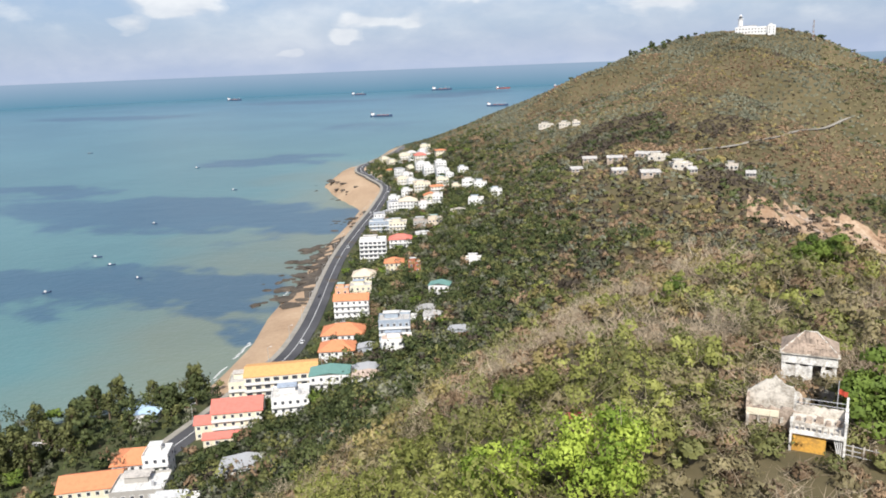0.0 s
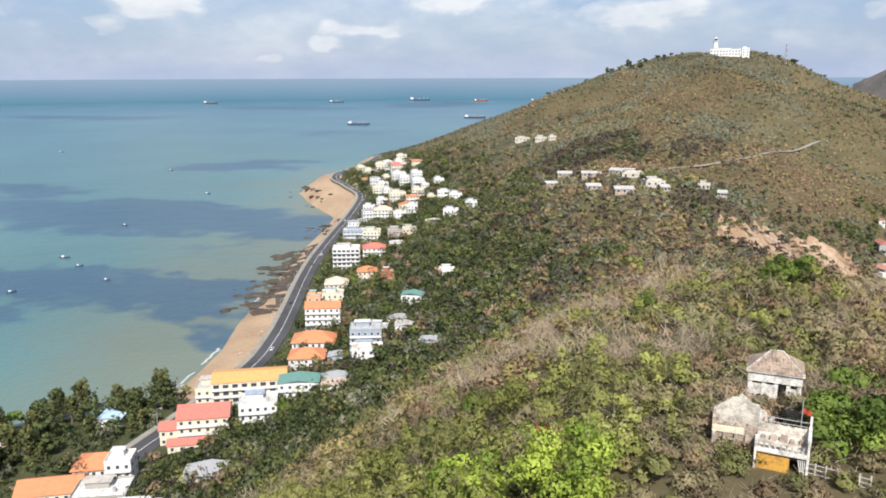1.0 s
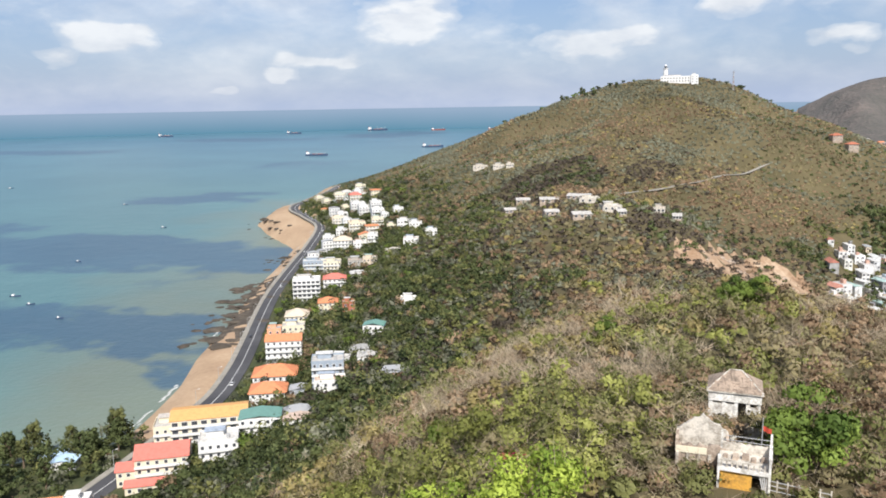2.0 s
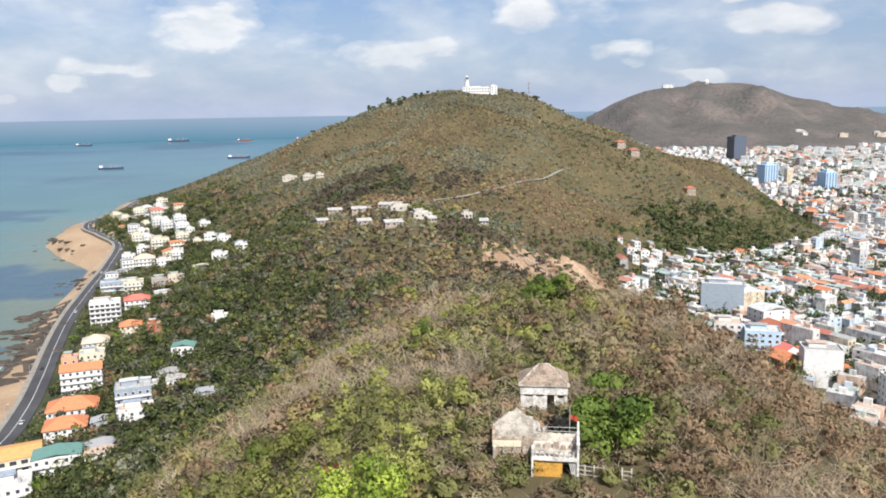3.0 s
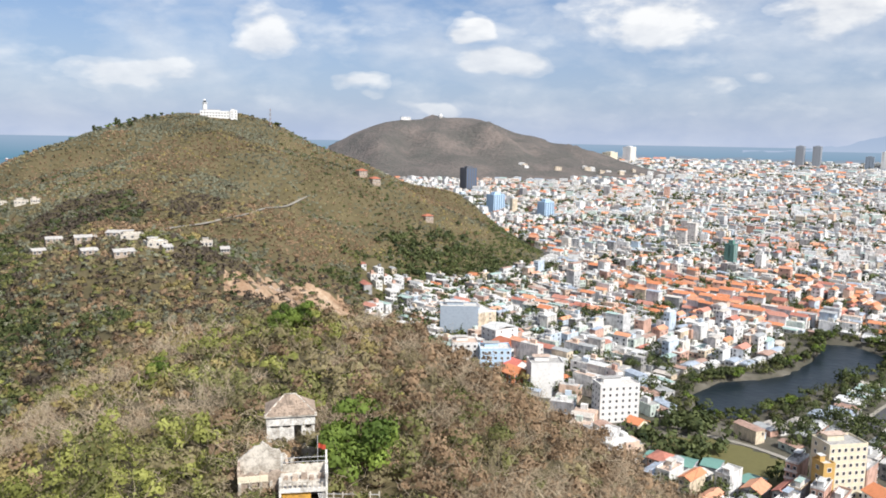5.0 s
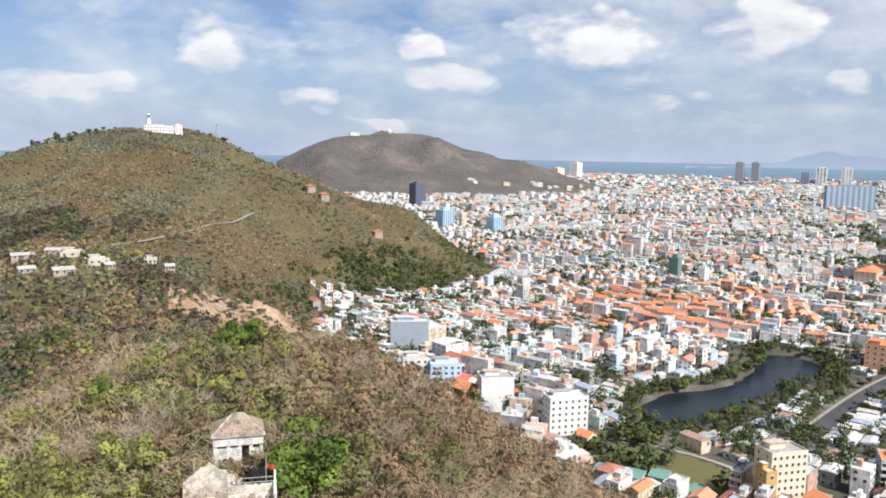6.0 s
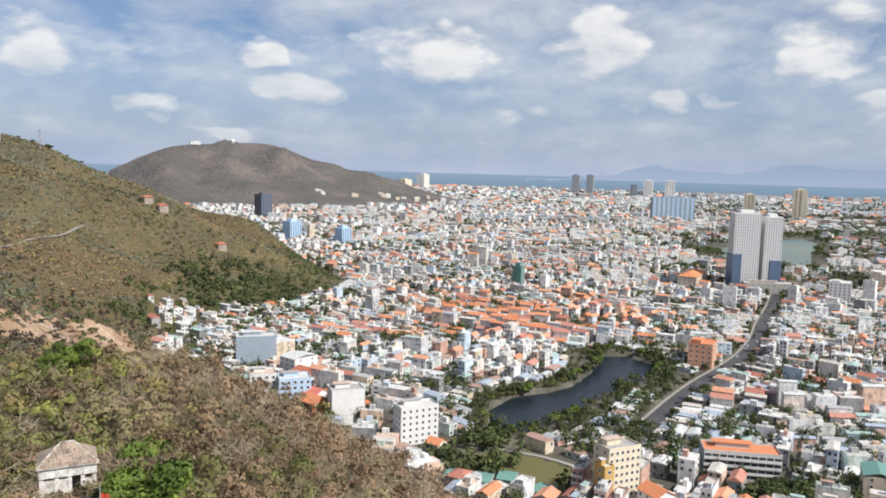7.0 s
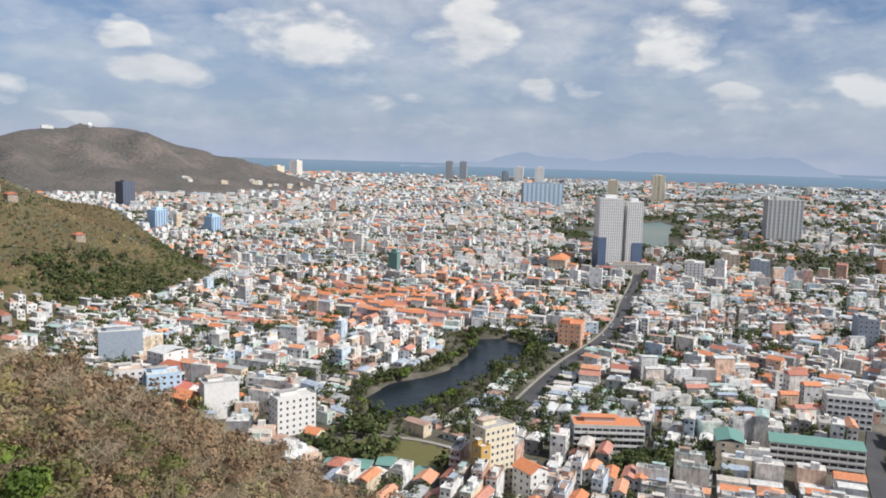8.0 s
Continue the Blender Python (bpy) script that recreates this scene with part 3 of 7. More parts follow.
def strip(name, pts, off0, off1, lift, mat, label, category, thick=0.0, parent=None):
    """A strip along a line between two sideways offsets, lying on the ground; thick gives it a kerb's edge."""
    c = smooth_line(pts)
    d = np.gradient(c, axis=0)
    d /= np.linalg.norm(d, axis=1)[:, None]
    nrm = np.stack((d[:, 1], -d[:, 0]), -1)
    zc = land(c[:, 0], c[:, 1])
    zc = np.convolve(np.pad(zc, 3, mode="edge"), np.ones(7) / 7, "valid")
    a, b = c + nrm * off0, c + nrm * off1
    za = zc
    V = [np.column_stack((a, za + lift)), np.column_stack((b, za + lift)), np.column_stack((a, za + lift - max(thick, 0.6))), np.column_stack((b, za + lift - max(thick, 0.6)))]
    n = len(c)
    k = np.arange(n - 1)
    q = lambda u, v: np.stack((k + u * n, k + 1 + u * n, k + 1 + v * n, k + v * n), -1)
    ob = arrays(name, np.concatenate(V), np.concatenate((q(0, 1)[:, ::-1] if off0 > off1 else q(0, 1)[:, ::-1], q(2, 0), q(1, 3))), [mat])
    ob.parent = parent
    if category:
        tagged(ob, label, category, kind="structure")
    return ob


strip("coast_road", COAST_ROAD, -5, 5, 1.0, M["asphalt"], "grey asphalt coast road following the beach", "road")
strip("seaside_pavement", COAST_ROAD, -8.0, -5, 1.2, M["kerb"], "pale seaside pavement with a low kerb", "pavement", 1.6)
strip("road_marking", COAST_ROAD, -0.14, 0.14, 1.03, M["white"], "white centre line on the coast road", "road marking")
strip("near_road", NEAR_ROAD, -2.6, 2.6, 0.5, M["asphalt"], "narrow asphalt street between low houses", "road")
strip("main_road", MAIN_ROAD, -5.0, 5.0, 0.5, M["asphalt"], "straight grey town road lined with trees", "road")
strip("main_road_pavement", MAIN_ROAD, -7.0, -5.0, 0.65, M["kerb"], "pale pavement beside the town road", "pavement")
strip("lane", LANE, -1.5, 1.5, 0.5, M["kerb"], "narrow concrete lane near the lake", "road")
strip("edge_road", EDGE_ROAD, -4, 4, 0.5, M["asphalt"], "shaded asphalt street at the edge of town", "road")
strip("hill_track", HILL_TRACK, -1.8, 1.8, 0.9, M["kerb"], "pale earth track climbing the hill", "track")


def surf_line():
    """Broken lines of foam where the waves meet the sand."""
    r = np.random.default_rng(3)
    bm = bmesh.new()
    for y in np.arange(262, 480, 2.2):
        if rolls(0, y, 13, 77) < 0.42:
            continue
        x = np.interp(y, SHORE[:, 0], SHORE[:, 1]) - 2.0 + r.normal(0, 0.5)
        w, l = 0.25 + 0.6 * rolls(3, y, 9, 78), 1.5
        vs = [bm.verts.new((x + dx, y + dy, 0.07 + dz)) for dx, dy, dz in ((-w, -l, 0), (w, -l * 0.9, 0.05), (w * 1.2, l, 0.05), (-w * 0.6, l * 0.9, 0))]
        bm.faces.new(vs)
    tagged(part("surf", bm, M["foam"]), "thin broken line of white surf on the sand", "surf", kind="stuff")


surf_line()


def lump(bm, c, r, seed, squash=0.55, n=1):
    """An angular boulder."""
    res = bmesh.ops.create_icosphere(bm, subdivisions=n, radius=1.0)
    q = np.random.default_rng(seed)
    k = q.uniform(0.7, 1.35, 3)
    for v in res["verts"]:
        f = 0.75 + 0.5 * q.random()
        v.co = Vector((v.co.x * k[0] * f * r + c[0], v.co.y * k[1] * f * r + c[1], v.co.z * squash * f * r + c[2]))


def rocks():
    r = np.random.default_rng(11)
    for i in range(150):
        y = r.choice((r.uniform(410, 590), r.uniform(640, 700), r.uniform(800, 960)), p=(0.68, 0.14, 0.18))
        x = np.interp(y, SHORE[:, 0], SHORE[:, 1]) + r.normal(1, 11)
        s = r.uniform(1.6, 6.5)
        bm = bmesh.new()
        lump(bm, (0, 0, 0.1), s, 100 + i, 0.24)
        ob = part("shore_rock", bm, M["rock"])
        ob.location = (x, y, max(ground_z(x, y), -0.25))
        tagged(ob, "dark weathered rock at the waterline", "rock", "rocks along the shore")


rocks()


# ---- vegetation ----
def leaf_tris(C, R, k, size, r, up=0.35, droop=0.4, tone=None):
    """k leaf sprays round each centre, on a lumpy shell: a triangle each."""
    n = len(C)
    d = r.normal(size=(n, k, 3))
    d[..., 2] = np.abs(d[..., 2]) * (1 - up) + d[..., 2] * up
    d /= np.linalg.norm(d, axis=-1, keepdims=True)
    lob = 0.72 + 0.36 * np.sin(d[..., 0] * 4.1 + C[:, None, 0]) * np.sin(d[..., 1] * 3.7 + C[:, None, 1] * 1.3) + 0.12 * np.sin(d[..., 2] * 6 + C[:, None, 1])
    rad = lob * r.uniform(0.62, 1.05, (n, k))
    p = C[:, None] + d * R[:, None] * rad[..., None]
    nr = d + r.normal(size=d.shape) * droop
    nr /= np.linalg.norm(nr, axis=-1, keepdims=True)
    e1 = np.cross(nr, r.normal(size=d.shape))
    e1 /= np.linalg.norm(e1, axis=-1, keepdims=True) + 1e-9
    e2 = np.cross(nr, e1)
    s = (size[:, None] if np.ndim(size) else size) * r.uniform(0.6, 1.3, (n, k))
    s = s[..., None]
    V = np.stack((p - e1 * s * 0.55 - e2 * s * 0.4, p + e1 * s * 0.55 - e2 * s * 0.3, p + e2 * s * 0.75 + e1 * s * 0.1), 2)
    N = d * 0.9 + nr * 0.2 + np.array((0, 0, 0.15))
    N /= np.linalg.norm(N, axis=-1, keepdims=True)
    tone = np.clip(r.normal(0.5, 0.24, n), 0, 1) if tone is None else tone
    return np.concatenate((V.reshape(-1, 3), np.repeat(N.reshape(-1, 3), 3, 0), np.repeat(tone, 3 * k)[:, None]), 1)


def twig_tris(C, R, k, width, r, tone=None):
    """k bare twigs fanning up and out of each centre."""
    n = len(C)
    d = r.normal(size=(n, k, 3)) * (0.75, 0.75, 0.35)
    d[..., 2] = np.abs(d[..., 2]) + 0.45
    d /= np.linalg.norm(d, axis=-1, keepdims=True)
    base = C[:, None] + r.normal(size=(n, k, 3)) * R[:, None] * 0.42
    tip = base + d * R[:, None] * r.uniform(0.55, 1.15, (n, k, 1))
    side = np.cross(d, r.normal(size=d.shape))
    side /= np.linalg.norm(side, axis=-1, keepdims=True) + 1e-9
    w = (width[:, None, None] if np.ndim(width) else width)
    V = np.stack((base - side * w, base + side * w, tip), 2).reshape(-1, 3)
    N = np.cross(side, d)
    tone = np.clip(r.normal(0.5, 0.24, n), 0, 1) if tone is None else tone
    return np.concatenate((V, np.repeat(N.reshape(-1, 3), 3, 0), np.repeat(tone, 3 * k)[:, None]), 1)


def tri_object(name, V, mat, label, category, kind="stuff"):
    return tagged(leaves(name, V, mat), label, category, kind=kind)


CLEAR = [(7.9, 77.2, 3.3), (4.1, 68.9, 3.1), (7.9, 65.5, 2.7)]   # round the ruin


def open_view(x, y, share, reach):
    """Ground that is neither built on nor cleared between the camera and the hillside houses."""
    ok = np.ones(np.shape(x), bool)
    for tx, ty, tr in TAKEN:
        k = 1 - reach / math.hypot(tx, ty)
        ok &= np.hypot(x - tx, y - ty) > tr * share + 1.0
        if tx < 40:
            ok &= np.hypot(x - tx * k, y - ty * k) > tr * share
    return ok


def scatter(r, d0, d1, spacing, a0=-56, a1=62):
    """Jittered points over the hill between two distances."""
    g = np.arange(-d1, d1, spacing)
    X, Y = np.meshgrid(g, np.arange(-40, d1, spacing))
    X, Y = X.ravel() + r.uniform(-.5, .5, X.size) * spacing, Y.ravel() + r.uniform(-.5, .5, Y.size) * spacing
    d, az = np.hypot(X, Y), np.degrees(np.arctan2(X, Y))
    ok = (d > d0) & (d <= d1) & (az > a0) & (az < a1) & (hill(X, Y) > 3.5) & (inshore(X, Y) > 56)
    for cx, cy, cr in CLEAR:
        ok &= np.hypot(X - cx, Y - cy) > cr
    ok &= open_view(X, Y, 0.62, 7.0) & ~(suburb(X, Y) & (r.random(X.size) < 0.75))
    ok &= ~(in_scar(X, Y) & (r.random(X.size) < 0.86))
    return X[ok], Y[ok]


def rank(v):
    """Values spread evenly over 0 to 1 in their own order."""
    out = np.empty(len(v))
    out[np.argsort(v)] = (np.arange(len(v)) + 0.5) / max(1, len(v))
    return out


SPECIES = ("scrub_dry", "scrub_twig", "scrub_olive", "scrub_green", "scrub_yellow", "leaf_dark", "scrub_grey", "scrub_burnt", "scrub_lime")


def planting(X, Y, r):
    """Which plant grows where: drifts of one kind, by the side of the ridge and the height on it."""
    n = len(X)
    d, off, H = np.hypot(X, Y), X - crest(Y), hill(X, Y)
    drift = rank(rolls(X, Y, 34, 3) * 0.4 + rolls(X, Y, 12, 4) * 0.34 + r.random(n) * 0.3)
    drift2 = rank(rolls(X, Y, 62, 6) * 0.5 + rolls(X, Y, 18, 7) * 0.3 + r.random(n) * 0.2)
    sel = np.full(n, 2)

    def mix(mask, shares, q):
        edges = np.cumsum([w for _, w in shares])
        pick = np.array([k for k, _ in shares])[np.minimum(np.searchsorted(edges, q * edges[-1]), len(shares) - 1)]
        sel[mask] = pick[mask]

    wob = (rolls(X, Y, 26, 14) - 0.5) * 2
    mix(d < 430, ((3, 0.22), (8, 0.12), (2, 0.28), (0, 0.2), (1, 0.08), (4, 0.10)), drift)
    mix((off < -7 + 5 * wob) & (d < 128 + 14 * wob), ((8, 0.44), (3, 0.14), (2, 0.12), (4, 0.14), (0, 0.10), (1, 0.06)), drift)
    mix((off > -74 + 34 * wob) & (off < -2 + 16 * wob) & (Y > 100 + 22 * wob) & (Y < 350), ((1, 0.22), (0, 0.16), (4, 0.22), (8, 0.16), (2, 0.14), (3, 0.10)), drift)
    mix((off > 14 + 6 * wob) & (d < 360), ((0, 0.56), (1, 0.16), (2, 0.16), (4, 0.07), (3, 0.05)), drift2)
    mix((off > 2) & (d < 96), ((2, 0.36), (3, 0.24), (0, 0.3), (1, 0.1)), drift)
    mix((Y > 330) & (Y < 600), ((3, 0.12), (6, 0.18), (7, 0.16), (2, 0.22), (0, 0.22), (4, 0.10)), drift)
    # the grey-green share up here puts distance haze into the plant colours
    mix((Y > 585 + 20 * wob), ((0, 0.38), (4, 0.08), (2, 0.22), (7, 0.10), (6, 0.22)), drift2)
    mix((Y > 700) & (off < -75 + 30 * wob), ((6, 0.44), (2, 0.26), (5, 0.08), (0, 0.22)), drift)
    mix((Y > 930) & (off < -20 + 20 * wob) & (H > 60), ((6, 0.5), (2, 0.2), (0, 0.3)), drift)
    mix((X > 95 + 14 * wob) & (Y > 780) & (off < 230), ((6, 0.42), (5, 0.14), (0, 0.26), (2, 0.18)), drift)
    west = (off < -30) & (d > 165) & (Y < 1000)
    mix(west & (H < 52 + 13 * wob), ((5, 0.40), (3, 0.20), (6, 0.20), (7, 0.20)), drift)
    mix((H < 30 + 8 * wob) & (d > 420) & (X > 60) & (Y > 640) & (Y < 1050), ((5, 0.5), (3, 0.3), (6, 0.2)), drift)
    # dark scrub stands in for shade in the valley behind the knoll
    mix((H < 66 + 6 * wob) & (off > 26) & (Y > 300) & (Y < 640), ((7, 0.5), (0, 0.24), (5, 0.14), (6, 0.12)), drift)
    # cloud shadow on the hill, imitated by an ellipse of dark scrub
    mix(((X + 96) / 50) ** 2 + ((Y - 705) / 78) ** 2 + wob * 0.5 < 1, ((7, 0.7), (5, 0.2), (6, 0.1)), drift)
    mix(((X - 2) / 20) ** 2 + ((Y - 520) / 62) ** 2 + wob * 0.4 < 1, ((7, 0.6), (5, 0.2), (6, 0.2)), drift)
    mix(((X + 8) / 26) ** 2 + ((Y - 715) / 30) ** 2 + wob * 0.4 < 1, ((7, 0.6), (0, 0.4)), drift)
    mix((np.hypot(X - 19, Y - 187) < 13), ((3, 0.8), (2, 0.2)), drift)
    tone = np.clip(0.5 + r.normal(0, 1, n) * np.interp(d, (60, 300, 700), (0.19, 0.13, 0.06)) + (rolls(X, Y, 21, 27) - 0.5) * 0.4 + (rolls(X, Y, 75, 28) - 0.5) * 0.4, 0, 1)
    return sel, tone


def scrub():
    r = np.random.default_rng(5)
    bins = {k: [] for k in SPECIES}
    for d0, d1, sp, k, leaf, hgt in ((46, 104, 2.8, 250, 0.27, 1.75), (104, 200, 3.6, 120, 0.46, 1.95), (200, 400, 4.5, 52, 0.90, 2.4), (400, 760, 5.0, 24, 1.5, 2.6), (760, 1300, 5.0, 14, 2.0, 2.1)):
        X, Y = scatter(r, d0, d1, sp)
        sel, tone = planting(X, Y, r)
        n = len(X)
        size = hgt * (0.5 + 0.5 * r.random(n)) * np.where(r.random(n) < 0.2, 1.6, 1.0) * np.where(sel == 5, 1.4, 1.0) * np.where((sel == 0) | (sel == 4), 0.85, 1.0)
        flat = 1.0 if d0 < 390 else 0.6 if d0 < 700 else 0.38
        R = np.stack((size * r.uniform(0.9, 1.3, n), size * r.uniform(0.9, 1.3, n), size * r.uniform(0.75, 1.15, n) * flat), -1)
        C = np.stack((X, Y, land(X, Y) + R[:, 2] * 0.45), -1)
        for i, key in enumerate(SPECIES):
            s = sel == i
            if not s.any():
                continue
            if key == "scrub_twig":
                bins[key].append(twig_tris(C[s], R[s] * 1.2, int(k * 0.55), leaf * 0.11, r, tone[s]))
                bins["scrub_dry"].append(leaf_tris(C[s], R[s] * 0.7, max(3, k // 5), leaf * 0.8, r, droop=0.8, tone=tone[s]))
            elif key in ("scrub_dry", "scrub_burnt"):
                bins[key].append(leaf_tris(C[s], R[s], int(k * 0.85), leaf * 0.85, r, droop=0.8, tone=tone[s]))
                if key == "scrub_dry" and d0 < 700:
                    bins["scrub_twig"].append(twig_tris(C[s], R[s] * 1.1, max(2, int(k * 0.12)), leaf * 0.09, r, tone[s] * 0.7))
            else:
                bins[key].append(leaf_tris(C[s], R[s], k, leaf, r, tone=tone[s]))
                if d0 < 150:
                    bins["scrub_twig"].append(twig_tris(C[s], R[s], int(k * 0.05), leaf * 0.10, r, tone[s] * 0.6))
    # taller shrubs and small trees standing out of the thicket, each crown a handful of leaf clumps
    for d0, d1, sp, k, leaf in ((50, 108, 6.0, 520, 0.28), (108, 215, 7.4, 230, 0.46), (215, 430, 9.0, 84, 0.95), (430, 760, 13.0, 36, 1.5)):
        X, Y = scatter(r, d0, d1, sp)
        keep = (r.random(len(X)) < 0.85) & ~((np.abs(X - 6.5) < 8) & (Y < 82))
        X, Y = X[keep], Y[keep]
        sel, tone = planting(X, Y, r)
        n = len(X)
        size = r.uniform(1.6, 3.2, n) * np.where((sel == 5) | (sel == 3), 1.2, 1.0)
        R = np.stack((size, size * r.uniform(0.85, 1.2, n), size * r.uniform(0.75, 1.1, n)), -1)
        C = np.stack((X, Y, land(X, Y) + size * 0.6 + 0.8), -1)
        for i, key in enumerate(SPECIES):
            s = sel == i
            if not s.any():
                continue
            if key == "scrub_twig":
                bins[key].append(twig_tris(C[s], R[s] * 1.3, int(k * 0.4), leaf * 0.09, r, tone[s]))
            else:
                for j in range(3):
                    shift = r.normal(0, 0.42, (s.sum(), 3)) * R[s]
                    bins[key].append(leaf_tris(C[s] + shift, R[s] * 0.68, k // 3, leaf, r, 0.5, tone=np.clip(tone[s] + r.normal(0, 0.07, s.sum()), 0, 1)))
                if d0 < 200:
                    bins["scrub_twig"].append(twig_tris(C[s], R[s] * 1.1, int(k * 0.04), leaf * 0.09, r, tone[s] * 0.7))
    text = {"scrub_dry": "dry brown scrub with shrivelled leaves over the ridge", "scrub_twig": "bare grey twigs and branches of dry scrub", "scrub_olive": "dense olive green scrub covering the hill",
            "scrub_green": "green leafy bushes in patches on the hill", "scrub_yellow": "yellowing sunlit bushes on the slope", "leaf_dark": "dark green woodland on the lower slopes",
            "scrub_lime": "fresh yellow-green bushes on the near slope", "scrub_grey": "grey-green trees on the upper slopes, their grey partly standing in for haze", "scrub_burnt": "dark thicket in patches on the hill, partly imitating cloud shadow and shade"}
    for key, v in bins.items():
        if v:
            tri_object("woodland" if key == "leaf_dark" else key, np.concatenate(v), M[key], text[key], "woodland" if key == "leaf_dark" else "scrub")


def tree_mesh(h, w, leaf, k, mat, seed, shape="broad"):
    """A tree: tapered trunk with limbs, and a crown of many leaf sprays in uneven clumps."""
    r = np.random.default_rng(seed)
    root = new("tree")
    bm = bmesh.new()
    top = h * (0.55 if shape == "broad" else 0.9)
    rod(bm, (0, 0, -1.0), (0.03 * h, 0.02 * h, top), 0.035 * h, 0.012 * h, 7)
    cl = []
    nclump = (13 if k < 2000 else 26) if shape == "broad" else 17
    for i in range(nclump):
        a = i * 2.4 + r.uniform(0, 0.8)
        if shape == "broad":
            rr, z = w * 0.5 * math.sqrt(r.uniform(0.05, 0.75)), h * r.uniform(0.36 if k < 2000 else 0.26, 0.86)
            cr = w * r.uniform(0.17, 0.27)
        else:
            f = (i + 0.5) / nclump
            rr, z = w * 0.42 * (1 - 0.6 * f) * r.uniform(0.3, 1.1), h * (0.25 + 0.68 * f)
            cr = w * (0.27 - 0.12 * f) * r.uniform(0.8, 1.2)
        c = (rr * math.cos(a), rr * math.sin(a), z)
        rod(bm, (0.015 * h, 0.01 * h, top * r.uniform(0.4, 0.9)), c, 0.012 * h, 0.004 * h, 5)
        cl.append((*c, cr))
    part("trunk", bm, M["bark"], root)
    cl = np.array(cl)
    R = np.stack((cl[:, 3], cl[:, 3], cl[:, 3] * (0.72 if shape == "broad" else 1.3)), -1)
    V = leaf_tris(cl[:, :3], R, k // nclump, leaf, r, 0.75)
    crown = leaves("crown", V, mat)
    crown.parent = root
    return root


def put_tree(proto, x, y, label, group, s=1.0, turn=0.0, z=None):
    t = copy_thing(proto, pose(x, y, ground_z(x, y) if z is None else z, 0, 0, turn) @ Matrix.Scale(s, 4))
    return tagged(t, label, "tree", group)


def drop_proto(ob):
    for o in (*ob.children_recursive, ob):
        bpy.data.objects.remove(o)


PROTO = {
    "mid": tree_mesh(8, 8.5, 0.7, 1000, M["leaf_mid"], 1), "mid_b": tree_mesh(7, 8.5, 0.8, 700, M["leaf_mid"], 2),
    "dark": tree_mesh(9, 8, 0.9, 700, M["leaf_dark"], 3), "dark_b": tree_mesh(7.5, 8.5, 0.9, 650, M["leaf_dark"], 4),
    "pine": tree_mesh(15, 10, 0.72, 1500, M["leaf_wood"], 5, "tall"), "pine_b": tree_mesh(13, 9, 0.7, 1300, M["leaf_dark"], 6, "tall"),
    "near_bright": tree_mesh(7.5, 10.0, 0.30, 6500, M["leaf_bright"], 7), "near_green": tree_mesh(7.5, 8.2, 0.32, 6500, M["leaf_mid"], 8),
}


def at(az, d):
    return d * math.sin(az * D2R), d * math.cos(az * D2R)


